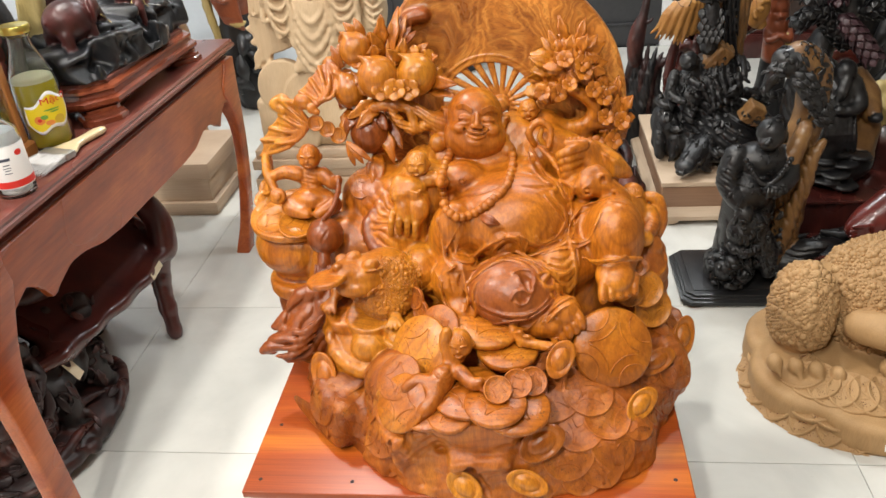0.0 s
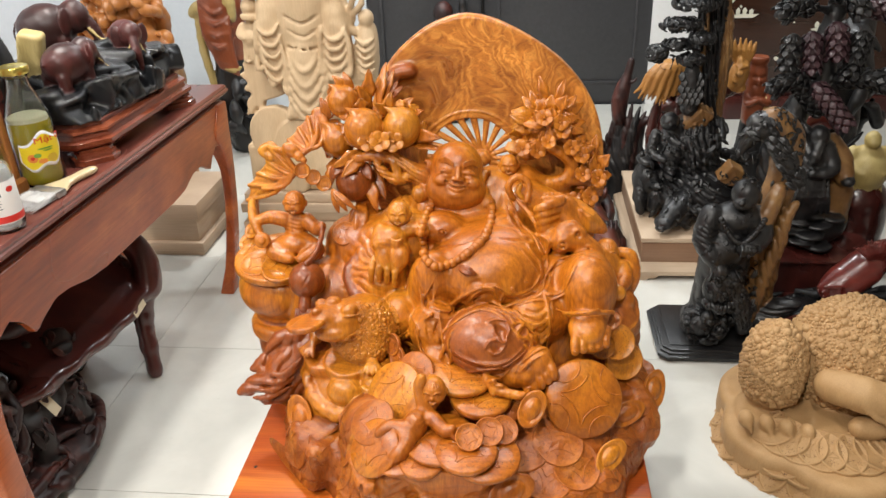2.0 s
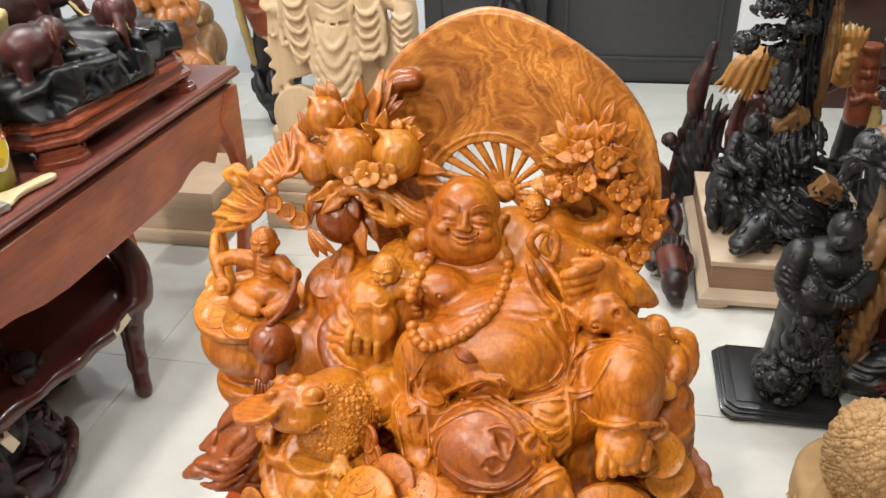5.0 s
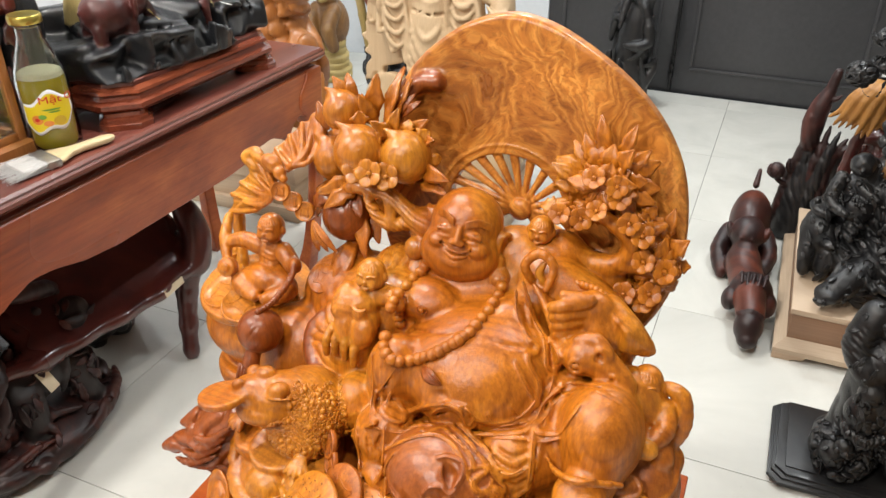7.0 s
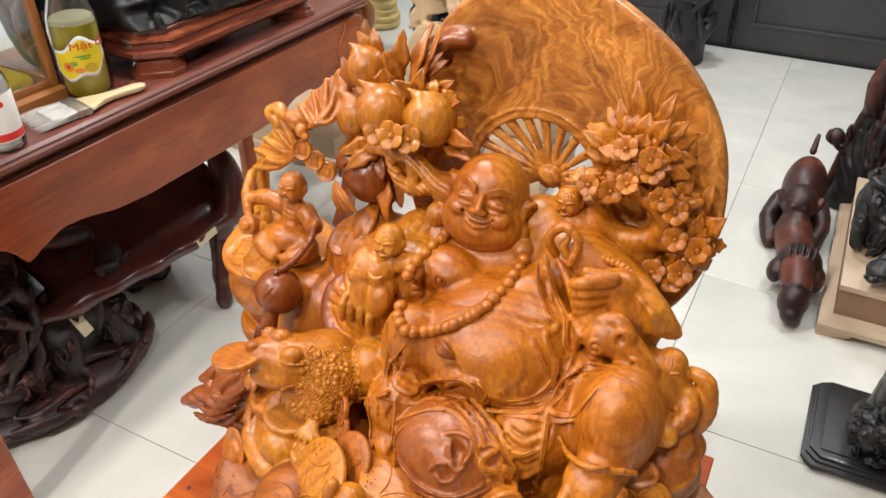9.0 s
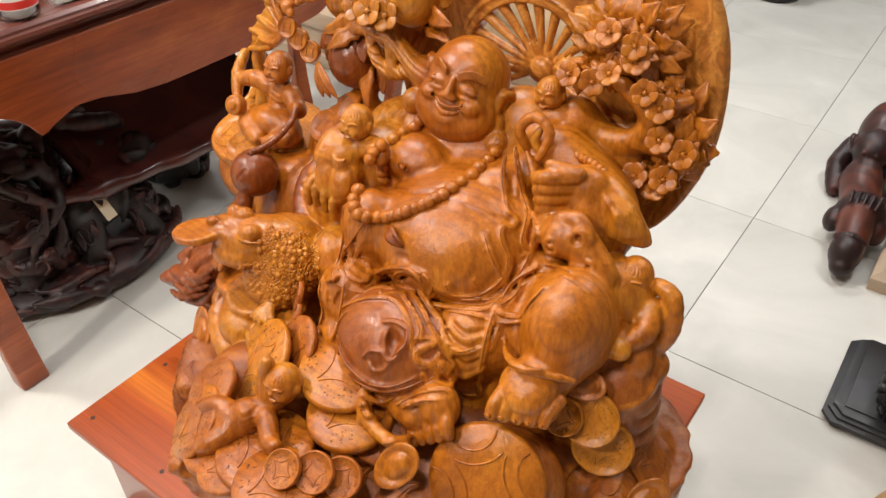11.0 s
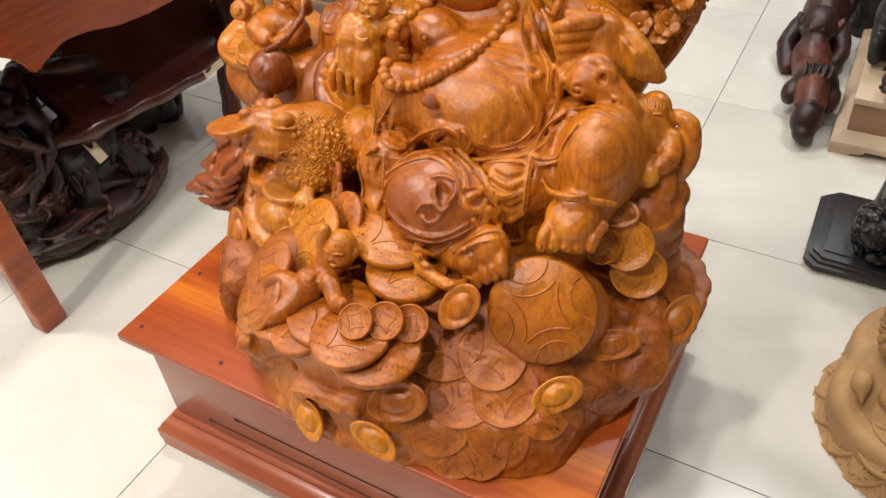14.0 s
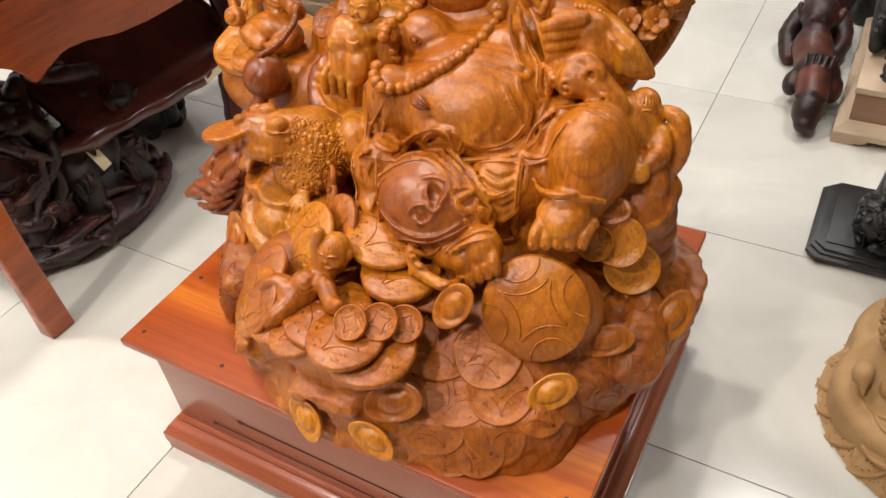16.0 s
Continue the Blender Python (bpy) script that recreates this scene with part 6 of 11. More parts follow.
    for a, b, w in (((-0.05, -0.27, 1.22), (-0.085, -0.28, 1.272), 0.013), ((-0.04, -0.27, 1.22), (-0.060, -0.265, 1.278), 0.012), ((0.0, -0.27, 1.19), (0.010, -0.27, 1.285), 0.016), ((0.01, -0.28, 1.18), (-0.015, -0.30, 1.25), 0.014), ((0.03, -0.28, 1.18), (0.048, -0.225, 1.292), 0.014), ((0.035, -0.27, 1.18), (0.070, -0.24, 1.275), 0.012),
                    ((0.05, -0.29, 1.17), (0.068, -0.30, 1.232), 0.014), ((0.08, -0.28, 1.17), (0.125, -0.29, 1.215), 0.013), ((0.11, -0.29, 1.16), (0.150, -0.32, 1.19), 0.014), ((0.12, -0.30, 1.12), (0.198, -0.355, 1.128), 0.016), ((0.11, -0.31, 1.10), (0.19, -0.35, 1.095), 0.014), ((-0.10, -0.29, 1.16), (-0.125, -0.28, 1.215), 0.012), ((-0.08, -0.30, 1.15), (-0.01, -0.345, 1.095), 0.018),
                    ((0.0, -0.33, 1.09), (-0.085, -0.37, 1.055), 0.017), ((0.0, -0.33, 1.08), (-0.060, -0.39, 1.035), 0.016), ((-0.09, -0.30, 1.06), (-0.105, -0.35, 0.985), 0.015), ((0.0, -0.33, 1.02), (0.025, -0.385, 0.935), 0.015), ((0.01, -0.32, 1.03), (0.045, -0.36, 0.96), 0.014), ((-0.02, -0.34, 0.95), (-0.026, -0.43, 0.865), 0.018), ((-0.02, -0.34, 0.95), (-0.055, -0.40, 0.88), 0.014), ((0.06, -0.30, 1.17), (0.03, -0.34, 1.215), 0.014)):
        C.leaf(a, b, w * 1.1, front + V3((rnd.uniform(-0.4, 0.4), 0, rnd.uniform(-0.3, 0.3))), 0, rnd.uniform(0.05, 0.2), rnd.choice((0, 2, 3)))
    for i in range(4):
        C.leaf((0.03 + 0.008 * i, -0.26, 1.20), (0.055 + 0.013 * i, -0.235 - 0.006 * i, 1.272 - 0.012 * i), 0.009, front, 1, 0.15)
    C.tube([(0.03, -0.25, 1.17), (0.045, -0.235, 1.22), (0.070, -0.21, 1.255), (0.108, -0.205, 1.262)], [0.016, 0.014, 0.015, 0.016], k=0.006, m=DARK)
    rnd = random.Random(25)
    for c, r in (((-0.061, -0.288, 1.206), 0.042), ((-0.084, -0.295, 1.101), 0.046), ((-0.002, -0.335, 1.146), 0.052), ((0.096, -0.325, 1.147), 0.050)):
        for i in range(8):
            a = 2 * math.pi * (i + rnd.uniform(-0.4, 0.4)) / 8
            e = V3((math.cos(a), 0.15 + 0.3 * rnd.random(), math.sin(a)))
            C.leaf(V3(c) + e * r * 0.85, V3(c) + e * r * rnd.uniform(1.15, 1.5) + V3((0, rnd.uniform(-0.012, 0.012), 0)), rnd.uniform(0.013, 0.019), front + V3((rnd.uniform(-0.6, 0.6), 0, rnd.uniform(-0.6, 0.6))), 2, rnd.uniform(0.05, 0.25), rnd.choice((0, 2, 3)))
    # petals curling at the foot of the lowest peach
    for i in range(5):
        a = 0.5 + 0.5 * i
        C.leaf((-0.036 + 0.03 * math.cos(a * 1.3), -0.345, 1.060), (-0.036 + 0.06 * math.cos(a * 1.3), -0.372, 1.020 + 0.01 * (i % 2)), 0.016, front, 1, 0.1)

    # coin patterns on the mound behind the jar
    C.ball((0.0, -0.36, 0.83), (0.13, 0.10, 0.09), k=0.03)
    for i in range(5):
        C.money((-0.06 + 0.035 * i, -0.42 - 0.006 * i, 0.885 - 0.004 * i), (-0.1, -0.7, 0.7), 0.034, 0, 0.006, True, i)

    # burl slab behind, with a spoked wheel cut through
    ring = (0.268, 1.006)
    slope, mid = 0.10, -0.32
    C.outline([(0.245, 1.404), (0.30, 1.398), (0.36, 1.378), (0.46, 1.322), (0.54, 1.255), (0.598, 1.17), (0.625, 1.075), (0.632, 0.96), (0.603, 0.852), (0.55, 0.77), (0.42, 0.70), (0.2, 0.69), (0.05, 0.76), (-0.02, 0.92), (-0.030, 1.06), (-0.005, 1.18), (0.042, 1.285), (0.130, 1.362), (0.19, 1.390)],
              1, mid + 0.018, 0.020, slope, 0.010, 0.02, BURL)
    wc = (ring[0], mid + slope * ring[1], ring[1])
    C.coin(wc, (0, -1, 0.10), 0.128, 0.06, 0.002, k=0.004, m=BURL, sub=True)
    C.tube([(wc[0] + 0.147 * math.cos(a), wc[1] - 0.002 + 0.0147 * math.sin(a), wc[2] + 0.147 * math.sin(a)) for a in [radians(8 * i - 4) for i in range(25)]], 0.0026, k=0.002, m=BURL, step=1)
    C.ball((0.297, mid + slope * 1.02 + 0.004, 1.020), (0.024, 0.014, 0.024), k=0.006, m=BURL)
    for i in range(15):
        a = radians(-30 + 17.0 * i)
        p = (wc[0] + 0.137 * math.cos(a), wc[1] + 0.012 + 0.0137 * math.sin(a), wc[2] + 0.137 * math.sin(a))
        q = (0.297 + 0.01 * math.cos(a), mid + slope * 1.02 + 0.012, 1.02 + 0.01 * math.sin(a))
        C.cap(q, p, 0.0045, 0.0105, k=0.003, m=BURL)

    # blossoming branch on the far side
    C.tube([(0.385, -0.275, 1.055), (0.43, -0.275, 1.090), (0.486, -0.285, 1.075), (0.537, -0.285, 1.035), (0.520, -0.29, 0.988), (0.455, -0.295, 0.980), (0.40, -0.29, 0.995)], [0.008, 0.011, 0.013, 0.016, 0.018, 0.020, 0.022], k=0.006)
    C.tube([(0.53, -0.28, 1.04), (0.565, -0.275, 1.06), (0.59, -0.265, 1.07)], [0.012, 0.010, 0.008], k=0.006)
    C.tube([(0.52, -0.29, 0.985), (0.56, -0.285, 0.985), (0.585, -0.275, 0.97)], [0.016, 0.012, 0.010], k=0.008)
    C.ball((0.47, -0.275, 0.93), (0.075, 0.05, 0.06), k=0.02)
    C.ball((0.41, -0.29, 0.98), (0.05, 0.05, 0.05), k=0.02)
    C.ball((0.475, -0.255, 1.13), (0.06, 0.03, 0.035), k=0.01)
    C.ball((0.575, -0.250, 0.985), (0.035, 0.03, 0.07), k=0.01)
    for cx, cy, cz, rx, rz, cnt, sd in ((0.472, -0.262, 1.135, 0.095, 0.070, 34, 11), (0.585, -0.252, 0.985, 0.058, 0.088, 32, 12), (0.425, -0.272, 1.075, 0.056, 0.042, 16, 13), (0.54, -0.262, 1.07, 0.05, 0.04, 14, 14), (0.555, -0.265, 0.925, 0.05, 0.045, 16, 15)):
        rnd = random.Random(sd)
        for i in range(cnt):
            a = 2 * math.pi * (i + rnd.uniform(-0.3, 0.3)) / cnt * 2
            layer = i % 2
            inner, r1 = (0.10, rnd.uniform(0.55, 0.80)) if layer else (0.35, rnd.uniform(0.85, 1.22))
            tip = (cx + rx * r1 * math.cos(a), cy - 0.022 * layer + rnd.uniform(-0.015, 0.018), cz + rz * r1 * math.sin(a))
            C.leaf((cx + rx * inner * math.cos(a), cy - 0.022 * layer - 0.004, cz + rz * inner * math.sin(a)), tip, rnd.uniform(0.015, 0.021), front + V3((rnd.uniform(-0.5, 0.5), 0, rnd.uniform(-0.5, 0.5))), 0, rnd.uniform(0.02, 0.22), rnd.choice((3, 4, 5)))
        for i in range(cnt // 9 + 1):
            a = 2.2 * i + rnd.uniform(-0.4, 0.4)
            C.blossom((cx + rx * 0.40 * math.cos(a), cy - 0.045 - 0.006 * (i % 3), cz + rz * 0.45 * math.sin(a)), front + V3((rnd.uniform(-0.3, 0.3), 0, rnd.uniform(-0.3, 0.3))), rnd.uniform(0.019, 0.024), 0, 6, a)
    for a, b, w in (((0.47, -0.25, 1.17), (0.449, -0.24, 1.255), 0.015), ((0.49, -0.25, 1.17), (0.515, -0.235, 1.245), 0.013), ((0.45, -0.26, 1.16), (0.425, -0.25, 1.222), 0.014), ((0.51, -0.25, 1.16), (0.545, -0.245, 1.205), 0.014), ((0.44, -0.27, 1.13), (0.375, -0.28, 1.165), 0.017), ((0.44, -0.27, 1.12), (0.385, -0.285, 1.13), 0.016), ((0.59, -0.25, 1.03), (0.603, -0.235, 1.095), 0.014), ((0.60, -0.24, 0.96), (0.632, -0.22, 0.945), 0.014)):
        C.leaf(a, b, w, front, 0, 0.12, 3)

    # child on the shoulder and the boy at the knee
    child(C, (0.372, -0.312, 1.040), 0.026, (0.378, -0.315, 0.992), 0.028, [((0.36, -0.315, 1.0), (0.352, -0.34, 0.985), (0.365, -0.35, 1.0)), ((0.40, -0.31, 1.0), (0.425, -0.345, 0.985), (0.43, -0.365, 0.97))], [], 0)
    child(C, (0.622, -0.462, 0.866), 0.030, (0.635, -0.475, 0.800), 0.036, [((0.608, -0.49, 0.825), (0.614, -0.518, 0.806), (0.636, -0.532, 0.797)), ((0.660, -0.478, 0.825), (0.667, -0.506, 0.806), (0.652, -0.532, 0.795))], [((0.62, -0.49, 0.77), (0.62, -0.53, 0.75), (0.63, -0.52, 0.72)), ((0.655, -0.49, 0.77), (0.67, -0.52, 0.755), (0.665, -0.51, 0.72))], 0)
    C.ball((0.645, -0.550, 0.792), (0.022, 0.016, 0.020), k=0.005, m=GOLD)
    C.tube([(0.655, -0.455, 0.86), (0.685, -0.46, 0.85), (0.695, -0.47, 0.80), (0.68, -0.475, 0.76)], [0.010, 0.014, 0.015, 0.018], k=0.006)
    C.tube([(0.63, -0.50, 0.74), (0.655, -0.50, 0.72), (0.68, -0.48, 0.72)], [0.03, 0.035, 0.03], k=0.01)

    # toad with a coin in its mouth, on stacked coins over a large ingot
    C.ball((0.020, -0.628, 0.728), (0.082, 0.078, 0.086), k=0.01, m=GOLD)
    C.ball((0.022, -0.655, 0.700), (0.068, 0.064, 0.050), k=0.01, m=GOLD)
    C.ball((-0.020, -0.640, 0.725), (0.055, 0.05, 0.06), k=0.01, m=GOLD)
    head = Matrix.Rotation(radians(24), 3, "Z") @ Matrix.Rotation(radians(-6), 3, "Y")
    C.ball((-0.022, -0.668, 0.786), (0.068, 0.050, 0.034), rot=(0, -6, 24), k=0.012, m=GOLD)
    C.ball((-0.062, -0.690, 0.800), (0.036, 0.034, 0.021), rot=(0, -4, 24), k=0.010, m=GOLD)
    C.ball((-0.030, -0.686, 0.764), (0.060, 0.046, 0.030), rot=(0, -4, 24), k=0.006, m=GOLD)
    jaw = [(-0.098, -0.690, 0.790), (-0.078, -0.722, 0.788), (-0.040, -0.735, 0.786), (0.0, -0.724, 0.782), (0.036, -0.700, 0.774)]
    C.tube(jaw, 0.0028, k=0.003, m=None, sub=True)
    for e, r in (((-0.044, -0.662, 0.817), 0.0165), ((0.002, -0.690, 0.814), 0.0165), ((-0.074, -0.706, 0.818), 0.0105), ((-0.076, -0.655, 0.810), 0.012)):
        C.ball(e, (r * 1.25, r, r), rot=(0, -8, 24), k=0.003, m=GOLD)
    for e in ((-0.044, -0.662, 0.817), (0.002, -0.690, 0.814)):
        C.tube([(e[0] - 0.020, e[1] - 0.012, e[2] - 0.008), (e[0] + 0.002, e[1] - 0.019, e[2] - 0.006), (e[0] + 0.030, e[1] - 0.006, e[2] - 0.004)], 0.0022, k=0.003, m=GOLD)
    C.coin((-0.098, -0.725, 0.796), (-0.12, 0.10, 0.98), 0.046, 0.007, 0.004, k=0.002)
    rnd = random.Random(7)
    for i in range(9000):
        q = V3((rnd.uniform(-0.07, 0.13), -0.76, rnd.uniform(0.66, 0.84)))
        p = C.drop(q, (0.0, 0.9, -0.25), 0.0, 0.0006, 0.2) if i % 2 else C.drop(q + V3((0, 0, 0.10)), (0.0, 0.65, -0.75), 0.0, 0.0006, 0.3)
        if p is None or p.z < 0.668 or not (-0.055 < p.x < 0.108) or not (-0.725 < p.y < -0.55):
            continue
        u = head.transposed() @ (p - V3((-0.022, -0.668, 0.788)))
        if u.x < 0.030 and u.z > -0.026:
            continue
        if (p - V3((0.020, -0.635, 0.722))).length > 0.098:
            continue
        C.bead(p, rnd.uniform(0.0024, 0.0036) if rnd.random() < 0.985 else 0.007, 2, 6)
    # webbed feet: a spread fan of toes on the rim
    for fx, fy, fz, a0 in ((0.050, -0.715, 0.678, -1.35), (-0.105, -0.665, 0.690, -2.2)):
        C.tube([(fx + 0.004, fy + 0.05, fz + 0.03), (fx + 0.004, fy + 0.015, fz + 0.014)], [0.020, 0.014], k=0.006, m=GOLD)
        for i in range(5):
            a = a0 + (i - 2) * 0.38
            C.tube([(fx, fy + 0.012, fz + 0.012), (fx + 0.018 * math.cos(a), fy + 0.018 * math.sin(a), fz + 0.004), (fx + 0.033 * math.cos(a), fy + 0.033 * math.sin(a), fz - 0.006)], [0.008, 0.0055, 0.0045], k=0.003, m=GOLD)
    # scalloped rim of overlapping coins
    for x, y, z, r, nx, ny in ((0.045, -0.685, 0.652, 0.052, 0.1, -0.15), (-0.015, -0.685, 0.658, 0.060, 0.0, -0.18), (-0.075, -0.660, 0.654, 0.058, -0.1, -0.15), (-0.115, -0.620, 0.645, 0.052, -0.2, -0.1), (0.0, -0.640, 0.640, 0.085, 0, -0.05)):
        C.coin((x, y, z), (nx, ny, 0.95), r, 0.017, 0.006, k=0.004)
        C.coin((x + 0.004, y + 0.006, z - 0.026), (nx, ny, 0.95), r * 0.94, 0.012, 0.006, k=0.004)
    # boat-shaped ingot with its swollen middle, and a small one beside
    C.ball((-0.035, -0.672, 0.555), (0.100, 0.092, 0.085), k=0.015, m=GOLD)
    C.tube([(-0.130, -0.665, 0.630), (-0.105, -0.725, 0.588), (-0.04, -0.765, 0.560), (0.035, -0.745, 0.580), (0.062, -0.70, 0.610)], [0.008, 0.014, 0.016, 0.014, 0.008], k=0.014, m=GOLD)
    C.ball((-0.012, -0.735, 0.612), (0.050, 0.040, 0.040), rot=(0, 10, 10), k=0.005, m=GOLD)
    C.ball((0.060, -0.735, 0.630), (0.036, 0.03, 0.030), k=0.006)
    C.tube([(0.030, -0.755, 0.640), (0.055, -0.770, 0.636), (0.088, -0.755, 0.640)], [0.006, 0.008, 0.006], k=0.004)
    C.ball((-0.06, -0.65, 0.49), (0.12, 0.11, 0.10), k=0.02, m=RAW)
    # flame-shaped cloth
    C.tube([(-0.12, -0.62, 0.66), (-0.18, -0.64, 0.625), (-0.225, -0.672, 0.600), (-0.300, -0.702, 0.570)], [0.045, 0.048, 0.034, 0.011], k=0.010, m=1)
    C.tube([(-0.15, -0.62, 0.68), (-0.215, -0.64, 0.645), (-0.268, -0.668, 0.618)], [0.03, 0.026, 0.010], k=0.005, m=1)
    C.tube([(-0.13, -0.64, 0.60), (-0.19, -0.67, 0.56), (-0.240, -0.70, 0.545)], [0.04, 0.032, 0.013], k=0.005, m=1)
    C.tube([(-0.155, -0.63, 0.70), (-0.20, -0.635, 0.692), (-0.228, -0.65, 0.662)], [0.022, 0.020, 0.009], k=0.005, m=1)
    C.folds((-0.205, -0.675, 0.615), (0.13, 0.09, 0.12), (-0.55, 0, 1.0), 0.034, 0.008, 0.05, 2)
    for i in range(4):
        C.tube([(-0.135 - 0.012 * i, -0.688 - 0.004 * i, 0.668 - 0.026 * i), (-0.180 - 0.014 * i, -0.702 - 0.006 * i, 0.630 - 0.020 * i), (-0.215 - 0.016 * i, -0.706 - 0.004 * i, 0.632 - 0.022 * i)], [0.004, 0.009, 0.003], k=0.005, m=1)

    C.folds((0.42, -0.33, 0.93), (0.10, 0.09, 0.08), (0.5, 0, 0.8), 0.024, 0.005, 0.02, 9)
    C.folds((0.10, -0.38, 0.95), (0.08, 0.08, 0.08), (0.8, 0.3, 0.5), 0.024, 0.005, 0.02, 3)

    # lying child in front with a string of coins
    child(C, (0.214, -0.838, 0.702), 0.030, (0.178, -0.895, 0.650), 0.027, [((0.195, -0.86, 0.675), (0.185, -0.845, 0.71), (0.190, -0.845, 0.738)), ((0.215, -0.885, 0.66), (0.245, -0.91, 0.645), (0.262, -0.915, 0.655))],
          [((0.16, -0.91, 0.64), (0.125, -0.905, 0.645), (0.100, -0.915, 0.635)), ((0.165, -0.93, 0.63), (0.150, -0.955, 0.618), (0.135, -0.965, 0.605))], 0)
    C.ball((0.165, -0.905, 0.636), (0.040, 0.030, 0.026), rot=(0, 0, 35), k=0.008)
    C.tube([(0.262, -0.915, 0.655), (0.268, -0.925, 0.64), (0.290, -0.930, 0.638)], 0.006, k=0.003, m=DARK)
    C.tube([(0.205, -0.93, 0.612), (0.245, -0.945, 0.608), (0.28, -0.935, 0.612)], [0.008, 0.012, 0.006], k=0.005)

    # coins lying on the stone: x, y, z, radius, tilt
    for x, y, z, r, nx, ny, nz, t in ((0.335, -0.940, 0.603, 0.078, 0.05, -0.08, 0.99, 0.014), (0.295, -0.950, 0.622, 0.068, 0.0, -0.05, 0.99, 0.014), (0.200, -0.965, 0.603, 0.050, -0.05, -0.10, 0.99, 0.012), (0.235, -0.915, 0.622, 0.080, -0.05, -0.06, 0.99, 0.012), (0.150, -0.940, 0.600, 0.062, -0.15, -0.15, 0.97, 0.010),
                                      (0.092, -0.935, 0.610, 0.066, -0.45, -0.55, 0.7, 0.012), (0.080, -0.885, 0.640, 0.055, -0.35, -0.50, 0.80, 0.010), (0.118, -0.800, 0.655, 0.078, -0.45, -0.60, 0.65, 0.012), (0.160, -0.755, 0.680, 0.055, -0.4, -0.65, 0.6, 0.010),
                                      (0.318, -0.800, 0.655, 0.072, 0.05, -0.10, 0.98, 0.018), (0.272, -0.752, 0.686, 0.082, 0.05, -0.10, 0.98, 0.016), (0.375, -0.790, 0.635, 0.05, 0.2, -0.4, 0.9, 0.010),
                                      (0.301, -0.937, 0.652, 0.031, 0.05, -0.60, 0.8, 0.008), (0.342, -0.912, 0.648, 0.033, 0.10, -0.60, 0.8, 0.008), (0.374, -0.888, 0.634, 0.033, 0.20, -0.62, 0.76, 0.008)):
        C.money((x, y, z), (nx, ny, nz), r, 3 if r < 0.06 else 0, t * 0.8, True, x * 13 + y * 7, r < 0.04)
    # low coins overlapping like scales down the slope, the upper ones on top
    slope_coins = [(0.415, -0.87, 0.575, 0.075), (0.500, -0.83, 0.565, 0.060), (0.535, -0.835, 0.520, 0.060), (0.475, -0.89, 0.525, 0.066), (0.540, -0.875, 0.480, 0.056), (0.450, -0.945, 0.480, 0.060), (0.525, -0.93, 0.440, 0.052), (0.480, -0.955, 0.430, 0.050),
                   (0.600, -0.82, 0.490, 0.050), (0.640, -0.775, 0.490, 0.052), (0.668, -0.735, 0.490, 0.056), (0.712, -0.655, 0.500, 0.052), (0.738, -0.50, 0.550, 0.062), (0.690, -0.70, 0.46, 0.05),
                   (-0.165, -0.70, 0.500, 0.060), (-0.120, -0.735, 0.480, 0.060), (-0.060, -0.765, 0.500, 0.062), (-0.020, -0.800, 0.470, 0.060), (0.005, -0.790, 0.545, 0.058), (-0.200, -0.62, 0.490, 0.058), (-0.215, -0.55, 0.48, 0.055), (-0.130, -0.755, 0.430, 0.055), (-0.055, -0.82, 0.430, 0.055), (0.030, -0.870, 0.480, 0.055)]
    for i, (x, y, z, r) in enumerate(slope_coins):
        p = C.drop((x, y, z), (-0.5 * (x - 0.3), 0.9, -0.25), 0.10, 0.0, 0.12) or V3((x, y, z))
        C.scale_coin(p, C.normal(p) + V3((0, -0.2, 0.2)), r, 3, 0.005, 0.10, x * 31)
    for x, y, z, r, nx, ny, nz in ((0.645, -0.612, 0.690, 0.046, 0.25, -0.85, 0.5), (0.668, -0.598, 0.625, 0.050, 0.3, -0.85, 0.4), (0.607, -0.63, 0.69, 0.034, 0.1, -0.85, 0.5)):
        C.money((x, y, z), (nx, ny, nz), r, 2, 0.008, True, 0.6)
    # the large coin under the foot
    C.money((0.556, -0.762, 0.630), (0.20, -0.82, 0.55), 0.093, 0, 0.016, False, 0.45, False, True)
    C.ball((0.575, -0.70, 0.58), (0.08, 0.06, 0.10), k=0.02, m=RAW)
    # inlaid strip of pierced coins along the thigh
    for i in range(6):
        C.money((0.100 + 0.012 * i, -0.685 - 0.020 * i, 0.715 - 0.022 * i), (-0.7, -0.65, 0.3), 0.028, 3, 0.006, True, i)

